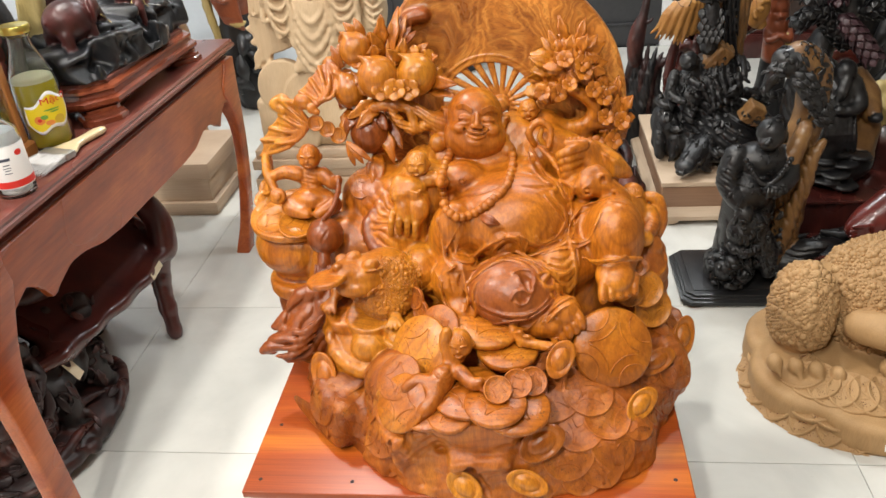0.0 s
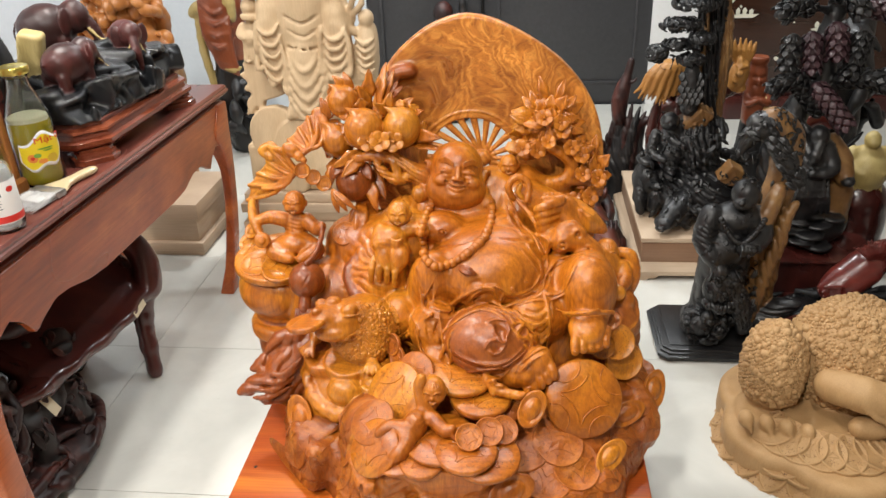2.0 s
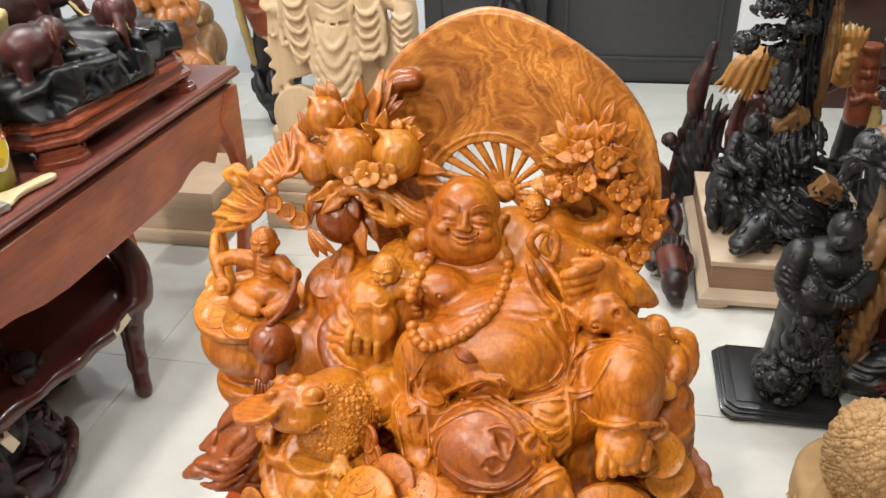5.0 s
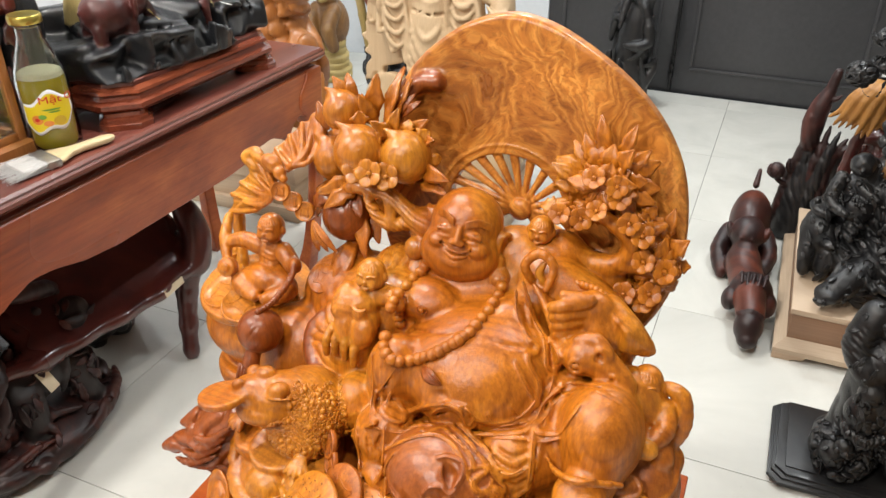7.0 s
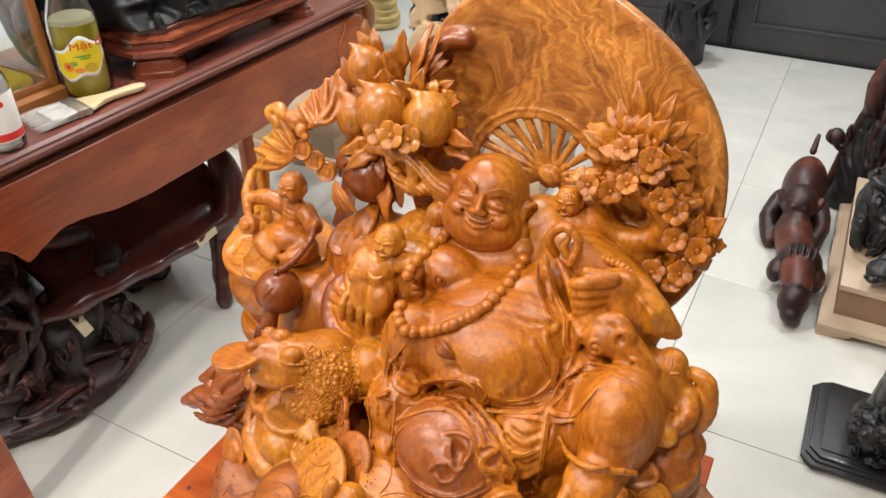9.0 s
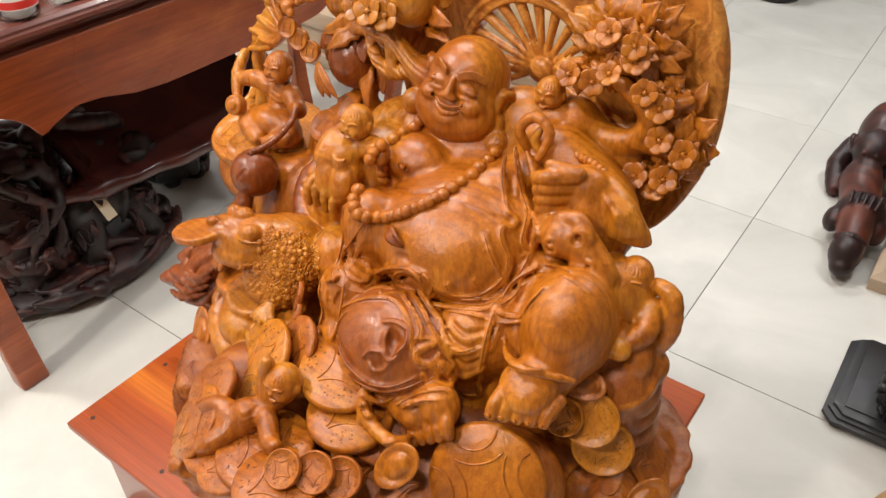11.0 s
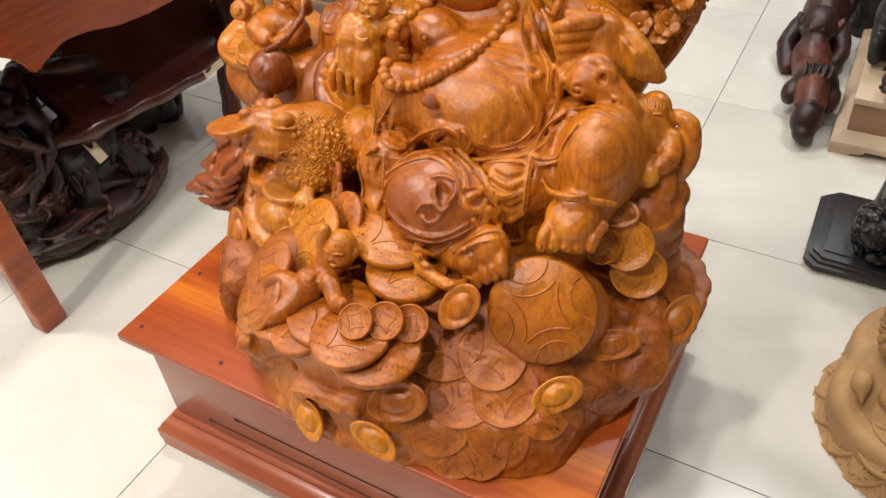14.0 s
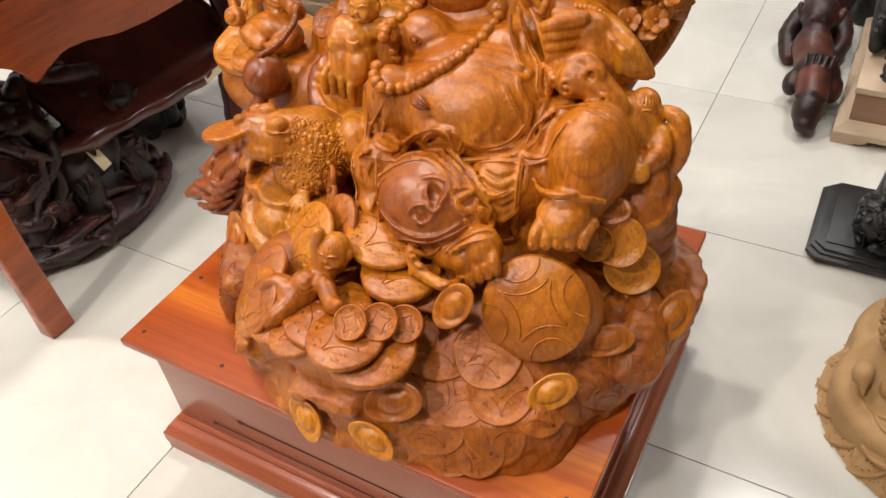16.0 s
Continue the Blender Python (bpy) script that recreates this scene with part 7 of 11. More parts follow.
    # ingots: place, axis, long direction, half length, half width
    for c, n, up, a, b, m in (((0.436, -0.828, 0.648), (0.15, -0.85, 0.5), (0.45, 0, 0.9), 0.046, 0.030, 0), ((0.752, -0.590, 0.535), (0.55, -0.65, 0.5), (0.45, 0.3, 0.9), 0.050, 0.034, 0), ((0.668, -0.712, 0.550), (0.3, -0.8, 0.5), (0.9, 0.3, 0.35), 0.048, 0.028, 0), ((0.618, -0.835, 0.525), (0.4, -0.8, 0.5), (0.75, 0.2, 0.6), 0.047, 0.030, 2),
                              ((0.392, -0.972, 0.535), (0.15, -0.85, 0.5), (0.85, 0.1, 0.5), 0.055, 0.036, 0), ((0.360, -1.010, 0.455), (0.1, -0.9, 0.4), (0.9, 0, -0.4), 0.048, 0.028, 2), ((0.225, -1.020, 0.448), (-0.1, -0.9, 0.4), (0.7, 0, -0.7), 0.046, 0.032, 2), ((0.618, -0.598, 0.742), (0.2, -0.75, 0.65), (0.95, 0.1, 0.1), 0.038, 0.026, 0), ((-0.138, -0.748, 0.535), (-0.3, -0.8, 0.5), (-0.35, 0, 0.95), 0.056, 0.036, 0), ((0.035, -0.885, 0.545), (-0.45, -0.8, 0.3), (0.05, 0, 0.95), 0.056, 0.030, 0)):
        C.ingot(c, n, up, a, b, m)
    C.floor(0.3935)
    ob = C.build("carved_statue", [M_STATUE, M_DARKBALL, M_GOLDWOOD, M_ROUGHWOOD, M_DOTSHADE, M_BURL])
    return tagged(ob, "varnished orange wooden carving of a laughing seated figure, on a cabinet", "statue")


def child(C, head, r, body, rb, arms, legs, m):
    """A small carved figure blended into the work: head cut fine, trunk, limbs."""
    x, y, z = head
    H = Carving((x - 1.5 * r, y - 1.5 * r, z - 1.5 * r), (x + 1.5 * r, y + 1.4 * r, z + 1.4 * r), r * 0.055)
    H.ball(head, (r * 0.96, r, r * 1.06), k=0.004, m=m)
    H.ball((x, y - r * 0.22, z - r * 0.40), (r * 0.88, r * 0.74, r * 0.58), k=r * 0.3, m=m)
    H.ball((x, y - r * 1.03, z - r * 0.12), (r * 0.13, r * 0.14, r * 0.12), k=r * 0.12, m=m)
    for s in (-1, 1):
        H.ball((x + s * r * 0.42, y - r * 0.78, z - r * 0.34), (r * 0.28, r * 0.22, r * 0.24), k=r * 0.2, m=m)
        H.ball((x + s * r * 0.98, y, z - r * 0.1), (r * 0.16, r * 0.24, r * 0.30), k=r * 0.1, m=m)
        H.tube([(x + s * r * 0.20, y - r * 0.99, z + r * 0.05), (x + s * r * 0.40, y - r * 0.96, z + r * 0.13), (x + s * r * 0.62, y - r * 0.82, z + r * 0.04)], r * 0.055, k=r * 0.04, m=None, sub=True)
        H.tube([(x + s * r * 0.18, y - r * 0.98, z + r * 0.25), (x + s * r * 0.42, y - r * 0.92, z + r * 0.34), (x + s * r * 0.66, y - r * 0.76, z + r * 0.24)], r * 0.05, k=r * 0.05, m=m)
    H.tube([(x - r * 0.34, y - r * 0.92, z - r * 0.40), (x, y - r * 1.02, z - r * 0.52), (x + r * 0.34, y - r * 0.92, z - r * 0.40)], r * 0.07, k=r * 0.04, m=None, sub=True)
    H.tube([(x - r * 0.16, y - r * 0.97, z - r * 0.62), (x, y - r * 1.0, z - r * 0.66), (x + r * 0.16, y - r * 0.97, z - r * 0.62)], r * 0.07, k=r * 0.06, m=m)
    # hair line
    for i in range(9):
        a = -1.1 + 0.275 * i
        H.cap((x + r * 0.80 * math.sin(a), y - r * 0.80 * math.cos(a), z + r * 0.58), (x + r * 0.55 * math.sin(a), y - r * 0.5 * math.cos(a), z + r * 0.90), r * 0.03, r * 0.03, k=r * 0.03, m=None, sub=True)
    C.take(H)
    C.ball(body, (rb, rb * 0.85, rb * 1.1), k=0.012, m=m)
    C.cap(body, (x, y, z - r), rb * 0.8, r * 0.55, k=0.008, m=m)
    C.folds(body, rb * 1.7, (0.4, 0, 1), rb * 0.30, rb * 0.10, rb * 0.5, x * 9)
    for limb in arms:
        C.tube(limb, [rb * 0.62, rb * 0.50, rb * 0.36], k=0.007, m=m)
        C.folds(limb[1], rb * 0.9, Vector(limb[2]) - Vector(limb[0]), rb * 0.26, rb * 0.09, 0.0, limb[1][0] * 50)
        C.ball(limb[-1], rb * 0.32, k=0.004, m=m)
    for limb in legs:
        C.tube(limb, [rb * 0.72, rb * 0.62, rb * 0.42], k=0.008, m=m)
        C.ball(limb[-1], (rb * 0.4, rb * 0.45, rb * 0.3), k=0.004, m=m)


# dark brown that paints the shade inside small drilled dots
M_DOTSHADE = spotted("shaded_dot_wood", (0.09, 0.030, 0.010), (0.14, 0.045, 0.014), 60, 0.6)
laughing_statue()


# ---- furniture ----
def pedestal():
    """Low lacquered cabinet under the large carving."""
    p = tagged(empty("pedestal_cabinet", 0.2135, -0.586, 0), "low red-brown lacquered wooden cabinet with a glossy orange-red top", "pedestal")
    hx, hy = 0.5115, 0.414
    part("top", bevel(box(-hx, hx, -hy, hy, 0.372, 0.393, 0), 0.004, 3), M_PEDTOP, p, "glossy orange-red wooden top")
    part("body", box(-hx + 0.035, hx - 0.035, -hy + 0.035, hy - 0.035, 0.075, 0.356, 0.003), M_PEDSIDE, p)
    part("cornice", stepped(-hx + 0.012, hx - 0.012, -hy + 0.012, hy - 0.012, [(0.022, 0.330), (0.020, 0.345), (0.008, 0.352), (0.002, 0.3575), (0.0, 0.3715)]), M_PEDSIDE, p)
    part("plinth", stepped(-hx - 0.008, hx + 0.008, -hy - 0.008, hy + 0.008, [(0.0, 0.028), (0.0, 0.060), (0.006, 0.066), (0.012, 0.078), (0.024, 0.088), (0.034, 0.092)]), M_PEDSIDE, p)
    # dark plugs over the nails of the top
    for x, y in ((-0.477, -0.194), (-0.477, 0.10), (-0.477, -0.375), (-0.257, -0.376), (0.02, -0.385), (0.25, -0.378), (0.475, -0.35), (0.478, -0.10), (0.478, 0.15)):
        b = lathe([(0.0050, 0.3932), (0.0048, 0.3936), (0.0005, 0.3937)], 10)
        b.transform(Matrix.Translation((x, y, 0)))
        part("nail_plug", b, M_GROOVE, p, "dark plug")
    # bracket feet: low arches along the bottom
    for s in (-1, 1):
        for t in (-1, 1):
            n = 14
            pts = [(0, 0), (0.10, 0)] + [(0.10 + 0.045 * i / n, 0.020 * math.sin(0.5 * math.pi * i / n)) for i in range(1, n + 1)] + [(0.145, 0.0285), (0, 0.0285)]
            b = prism(pts, 0.02)
            b.transform(Matrix.Translation((s * (hx + 0.006), t * (hy + 0.006), 0)) @ Matrix.Scale(-s, 4, (1, 0, 0)) @ Matrix.Scale(-t, 4, (0, 1, 0)) @ Matrix.Rotation(math.pi / 2, 4, "X") @ Matrix.Translation((0, 0, -0.02)))
            bmesh.ops.recalc_face_normals(b, faces=b.faces)
            part("foot", b, M_PEDSIDE, p)
    # long incised lines with small end notches along the front
    for a, z in ((-0.36, 0.140), (-0.27, 0.195), (-0.27, 0.100)):
        part("groove", box(a, hx - 0.10, -hy + 0.0335, -hy + 0.0348, z, z + 0.0022, 0), M_GROOVE, p, "dark incised line")
        part("notch", box(a - 0.006, a + 0.006, -hy + 0.033, -hy + 0.0347, z - 0.004, z + 0.005, 0), M_GROOVE, p, "dark notch")
    # stepped panel mould between the lines
    part("moulding", stepped(-hx + 0.022, hx - 0.022, -hy + 0.022, hy - 0.022, [(0.012, 0.0925), (0.004, 0.094), (0.002, 0.100), (0.006, 0.106), (0.0125, 0.108)]), M_PEDSIDE, p)


M_GROOVE = spotted("dark_groove", (0.02, 0.006, 0.004), (0.04, 0.012, 0.008), 60, 0.6)


def altar_table():
    """Long rosewood table: moulded top, waisted neck, cusped apron, bowed legs."""
    t = tagged(empty("altar_table", -0.868, 0.0, 0, -1.4), "long reddish rosewood table with a moulded top and bowed legs", "table")
    y0, y1, d = -0.98, 0.905, 0.66
    part("tabletop", stepped(-d, 0.0, y0, y1, [(0.020, 0.896), (0.008, 0.900), (0.0, 0.908), (0.0, 0.917), (0.005, 0.922), (0.004, 0.929), (0.010, 0.937), (0.016, 0.938)]), M_TABLETOP, t, "dark rosewood tabletop with a rounded edge")
    part("rim", stepped(-d + 0.03, -0.03, y0 + 0.03, y1 - 0.03, [(0.0, 0.868), (0.0, 0.874), (0.012, 0.880), (0.012, 0.8955)]), M_TABLETOP, t)
    # apron outline along the length, lower edge cusped
    def lower(u):
        return float(np.interp(a + (b - a) * u, YS, ZS))
    YS = (-0.945, -0.80, -0.72, -0.66, -0.61, -0.578, -0.55, -0.47, -0.40, -0.30, -0.20, 0.30, 0.40, 0.48, 0.56, 0.62, 0.65, 0.68, 0.73, 0.80, 0.87)
    ZS = (0.600, 0.660, 0.715, 0.740, 0.705, 0.648, 0.667, 0.695, 0.688, 0.662, 0.652, 0.652, 0.660, 0.690, 0.695, 0.667, 0.648, 0.690, 0.720, 0.700, 0.620)
    a, b = y0 + 0.035, y1 - 0.035
    for xx, name in ((-0.045, "apron"), (-d + 0.02, "apron")):
        n = 90
        pts = [(a, 0.868), (b, 0.868)] + [(b - (b - a) * i / n, lower(1 - i / n)) for i in range(n + 1)]
        bm = prism(pts, 0.026, 0.003, 1)
        bm.transform(Matrix.Translation((xx, 0, 0)) @ Matrix(((0, 0, 1, 0), (1, 0, 0, 0), (0, 1, 0, 0), (0, 0, 0, 1))))
        bmesh.ops.recalc_face_normals(bm, faces=bm.faces)
        part(name, bm, M_TABLE, t)
    for yy in (y0 + 0.028, y1 - 0.052):
        part("end_apron", box(-d + 0.047, -0.046, yy, yy + 0.024, 0.66, 0.868, 0.003), M_TABLE, t)
    # a leg: square rings along a bowed line
    for sx in (0, 1):
        for sy in (0, 1):
            bm = bmesh.new()
            rings = []
            for i in range(22):
                u = i / 21
                z = 0.87 * (1 - u)
                out = 0.012 + 0.012 * math.sin(math.pi * min(1, (1 - u) * 1.15)) + (-0.050 if sy else 0.032) * u ** 1.5
                wd = 0.052 + 0.034 * math.exp(-((u - 0.10) / 0.16) ** 2) - 0.012 * math.sin(math.pi * u) + 0.012 * max(0, u - 0.85) / 0.15
                x1 = out - 0.022
                x0 = x1 - wd
                yo = 0.016 + 0.085 * u ** 1.3
                wy = 0.068 + 0.10 * max(0, 1 - abs(u - 0.12) / 0.22) ** 2 - 0.008 * math.sin(math.pi * u) + 0.008 * max(0, u - 0.85) / 0.15
                if not sy:
                    yo = 0.062 + 0.030 * min(1, u * 2.2) - 0.010 * math.sin(math.pi * u)
                    wy = 0.078 + 0.155 * math.exp(-((0.87 - z) / 0.217) ** 2) * (1 if z < 0.80 else 0.85)
                ya, yb = y0 + yo, y0 + yo + wy
                if sy:
                    ya, yb = y1 - (yb - y0), y1 - (ya - y0)
                xa, xb = (x0, x1) if not sx else (-d - x1, -d - x0)
                rings.append([bm.verts.new(v) for v in ((xa, ya, z), (xb, ya, z), (xb, yb, z), (xa, yb, z))])
            for r, s in zip(rings, rings[1:]):
                for i in range(4):
                    bm.faces.new((r[i], r[(i + 1) % 4], s[(i + 1) % 4], s[i]))
            bm.faces.new(rings[0])
            bm.faces.new(rings[-1][::-1])
            bmesh.ops.recalc_face_normals(bm, faces=bm.faces)
            bevel(bm, 0.007, 3, 50)
            part("leg", bm, M_TABLE, t)


def scallop_box(name, x0, x1, y0, y1, z1, label, flare=0.03):
    """A pale box stand: flat top, panelled side, spreading foot with cut-out feet."""
    p = tagged(empty(name, (x0 + x1) / 2, (y0 + y1) / 2, 0), label, "display box")
    hx, hy = (x1 - x0) / 2, (y1 - y0) / 2
    part("top", box(-hx, hx, -hy, hy, z1 - 0.022, z1, 0.003), M_PALEBOX, p)
    part("side_panel", box(-hx + 0.008, hx - 0.008, -hy + 0.008, hy - 0.008, 0.075, z1 - 0.0222, 0.002), M_BOXPANEL, p, "darker walnut-toned panel")
    part("base_moulding", stepped(-hx - flare, hx + flare, -hy - flare, hy + flare, [(0, 0.026), (0, 0.045), (0.006, 0.052), (flare * 0.8, 0.066), (flare + 0.007, 0.076)]), M_PALEBOX, p)
    for s in (-1, 1):
        for t in (-1, 1):
            pts = [(0, 0), (0.06, 0)] + [(0.06 + 0.05 * i / 10, 0.018 * (0.5 - 0.5 * math.cos(math.pi * i / 10)) + 0.005 * math.sin(2 * math.pi * i / 10)) for i in range(1, 11)] + [(0.11, 0.0262), (0, 0.0262)]
            b = prism(pts, 0.018)
            b.transform(Matrix.Translation((s * (hx + flare - 0.002), t * (hy + flare - 0.002), 0)) @ Matrix.Scale(-s, 4, (1, 0, 0)) @ Matrix.Scale(-t, 4, (0, 1, 0)) @ Matrix.Rotation(math.pi / 2, 4, "X") @ Matrix.Translation((0, 0, -0.018)))
            bmesh.ops.recalc_face_normals(b, faces=b.faces)
            part("foot", b, M_PALEBOX, p)
    return p


def stacked_box(name, x0, x1, y0, y1, layers, label):
    """Pale boxes built of stepped boards."""
    p = tagged(empty(name, (x0 + x1) / 2, (y0 + y1) / 2, 0), label, "display box")
    hx, hy = (x1 - x0) / 2, (y1 - y0) / 2
    z = 0.0
    for h, inset in layers:
        part("board", box(-hx + inset, hx - inset, -hy + inset, hy - inset, z + 0.0005, z + h, 0.003), M_PALEBOX, p)
        z += h
    return p


def black_plinth():
    p = tagged(empty("black_plinth", 1.128, 0.468, 0), "low black lacquered wooden plinth with cut corners", "plinth")
    hx, hy = 0.19, 0.185
    part("base", stepped(-hx, hx, -hy, hy, [(0.004, 0.008), (0.0, 0.014), (0.0, 0.024), (0.010, 0.029), (0.010, 0.036), (0.018, 0.040), (0.018, 0.048), (0.022, 0.050)], 0.03), M_EBONY, p)
    for s in (-1, 1):
        for t in (-1, 1):
            part("foot", box(s * (hx - 0.045) - 0.02, s * (hx - 0.045) + 0.02, t * (hy - 0.045) - 0.02, t * (hy - 0.045) + 0.02, 0, 0.0082, 0.002), M_HONEY, p, "unpainted brown foot")
    part("field", box(-hx + 0.045, hx - 0.045, -hy + 0.045, hy - 0.045, 0.0502, 0.054, 0.0015), M_EBONY, p)


pedestal()
altar_table()
scallop_box("pale_box_stand", 0.945, 1.60, 0.955, 1.79, 0.20, "pale unvarnished wooden box stand with a walnut-toned side")
stacked_box("pale_box", -1.05, -0.27, 1.33, 1.80, [(0.085, 0.0), (0.055, 0.028), (0.05, 0.0), (0.05, 0.02)], "stack of pale raw wooden boards under a carving")
stacked_box("pale_box", -1.95, -1.185, 1.10, 1.55, [(0.02, 0.012), (0.055, 0.0), (0.13, 0.025), (0.08, 0.0)], "pale raw wooden box of stepped boards")
black_plinth()


def table_stand():
    """Octagonal rosewood stand on bracket feet, on the table."""
    p = tagged(empty("rosewood_stand", -1.150, 0.317, 0.938, -1.6), "octagonal moulded rosewood stand on bracket feet", "stand")
    hx, hy = 0.265, 0.382
    part("moulding", stepped(-hx, hx, -hy, hy, [(0.012, 0.045), (0.006, 0.05), (0.0, 0.058), (0.0, 0.07), (0.014, 0.078), (0.018, 0.09), (0.010, 0.096), (0.012, 0.104), (0.03, 0.11)], 0.075), M_STAND, p)
    part("panel", stepped(-hx + 0.035, hx - 0.035, -hy + 0.035, hy - 0.035, [(0, 0.1102), (0, 0.122), (0.004, 0.125)], 0.06), M_TABLETOP, p)
    for s in (-1, 1):
        for t in (-1, 1):
            b = stepped(-0.080, 0.080, -0.085, 0.085, [(0.0, 0.0), (0.0, 0.016), (0.006, 0.020), (0.008, 0.030), (0.014, 0.034), (0.014, 0.0448)], 0.062)
            b.transform(Matrix.Translation((s * (hx - 0.079), t * (hy - 0.084), 0)))
            part("bracket_foot", b, M_STAND, p)
    return p


def honey_bottle():
    b = tagged(empty("honey_bottle", -1.024, -0.190, 0.938, 54), "clear glass bottle of olive-golden liquid with a yellow label", "bottle")
    part("glass", lathe([(0.036, 0.0), (0.043, 0.004), (0.044, 0.02), (0.044, 0.17), (0.041, 0.20), (0.030, 0.245), (0.022, 0.275), (0.021, 0.300), (0.025, 0.305), (0.025, 0.314), (0.021, 0.318), (0.018, 0.318), (0.018, 0.30), (0.019, 0.275), (0.027, 0.243), (0.038, 0.198), (0.041, 0.168), (0.041, 0.02), (0.038, 0.008), (0.0, 0.007)], 36, False), M_CLEAR, b)
    part("liquid", lathe([(0.0005, 0.0075), (0.0375, 0.0085), (0.0405, 0.02), (0.0405, 0.168), (0.0395, 0.182), (0.0005, 0.182)], 36), M_OIL, b, "olive-golden liquid")
    part("froth", lathe([(0.0385, 0.1822), (0.0375, 0.193), (0.034, 0.196), (0.0005, 0.195)], 36), M_FROTH, b, "pale froth")
    part("cap", lathe([(0.027, 0.309), (0.028, 0.311), (0.028, 0.326), (0.026, 0.3295), (0.023, 0.3285), (0.0005, 0.3285)], 36), M_BRASS, b, "gold screw cap")
    # label: a wavy-edged piece wrapped on the glass
    bm = bmesh.new()
    cols, rows = 22, 10
    grid = []
    for i in range(cols + 1):
        u = i / cols * 2 - 1
        top = 0.150 - 0.018 * u * u + 0.010 * math.sin(5 * u + 1) + 0.012 * u
        bot = 0.055 + 0.028 * u * u + 0.008 * math.cos(6 * u) + 0.012 * u
        if abs(u) > 0.98:
            top = bot + 0.012
        a = radians(-95) + u * radians(62)
        grid.append([bm.verts.new((0.0447 * math.cos(a), 0.0447 * math.sin(a), bot + (top - bot) * j / rows)) for j in range(rows + 1)])
    for i in range(cols):
        for j in range(rows):
            f = bm.faces.new((grid[i][j], grid[i + 1][j], grid[i + 1][j + 1], grid[i][j + 1]))
            f.material_index = 0 if 0 < j < rows - 1 and 0 < i < cols - 1 else 1
    lab = part("label", bm, [M_LABELYELLOW, M_LABELWHITE], b, "yellow paper label with a white edge")
    so = lab.modifiers.new("thick", "SOLIDIFY")
    so.thickness = 0.0004

    def wrap(ob, z0, a0, r=0.0453):
        for v in ob.data.vertices:
            a = radians(a0) + v.co.x / r
            rr = r + v.co.z
            v.co = (rr * math.cos(a), rr * math.sin(a), z0 + v.co.y)
    txt = lettering("Mật O", 0.024, M_LABELRED)
    wrap(txt, 0.128, -112)
    txt.parent, txt.name = lab, "lettering"
    for k, (cx, cz, rx, rz, m) in enumerate(((-0.022, 0.088, 0.010, 0.012, M_LABELORANGE), (-0.004, 0.078, 0.009, 0.007, M_LABELORANGE), (-0.012, 0.095, 0.007, 0.006, M_LABELGREEN), (0.016, 0.082, 0.011, 0.012, M_LABELBROWN), (-0.022, 0.088, 0.004, 0.005, M_LABELRED), (0.006, 0.112, 0.016, 0.0022, M_LABELGREEN), (0.010, 0.106, 0.010, 0.002, M_LABELGREEN))):
        bm = bmesh.new()
        bmesh.ops.create_circle(bm, cap_ends=True, cap_tris=True, segments=18, radius=1, matrix=Matrix.Diagonal((rx, rz, 1, 1)))
        o = part("printed_shape", bm, m, lab)
        for v in o.data.vertices:
            a = radians(-95) + (cx + v.co.x) / 0.0452
            v.co = ((0.0452 + 0.0001 * k) * math.cos(a), (0.0452 + 0.0001 * k) * math.sin(a), cz + v.co.y)

    # widen the bottle's round shape
    for o in b.children_recursive:
        for v in o.data.vertices:
            v.co = (v.co.x * 1.45, v.co.y * 1.45, v.co.z * 1.06)


def lettering(text, size, material):
    cu = bpy.data.curves.new("lettering", "FONT")
    cu.body, cu.size, cu.extrude = text, size, 0.0002
    tmp = bpy.data.objects.new("tmp", cu)
    scene.collection.objects.link(tmp)
    me = bpy.data.meshes.new_from_object(tmp)
    bpy.data.objects.remove(tmp)
    bpy.data.curves.remove(cu)
    me.materials.clear()
    me.materials.append(material)
    return new("lettering", me)


def plain(name, color, rough=0.5):
    return mat(name, color, rough)[0]


M_CLEAR = glass("clear_glass", (0.97, 0.99, 0.98))
M_OIL = mat("olive_oil", (0.58, 0.47, 0.016), 0.08)[0]
M_OIL.node_tree.nodes["Principled BSDF"].inputs["Transmission Weight"].default_value = 0.25
M_FROTH = spotted("froth", (0.55, 0.52, 0.30), (0.66, 0.64, 0.45), 200, 0.6)
M_BRASS = spotted("brass_cap", (0.50, 0.40, 0.08), (0.62, 0.50, 0.14), 80, 0.28, 0.9, 0.05)
M_LABELYELLOW = plain("label_yellow", (0.80, 0.62, 0.02), 0.4)
M_LABELWHITE = plain("label_white", (0.82, 0.82, 0.80), 0.4)
M_LABELRED = plain("label_red", (0.62, 0.03, 0.02), 0.4)
M_LABELORANGE = plain("label_orange", (0.75, 0.26, 0.05), 0.4)
M_LABELGREEN = plain("label_green", (0.16, 0.36, 0.05), 0.4)
M_LABELBROWN = plain("label_brown", (0.60, 0.40, 0.04), 0.4)
M_INK = plain("label_ink", (0.05, 0.06, 0.09), 0.4)


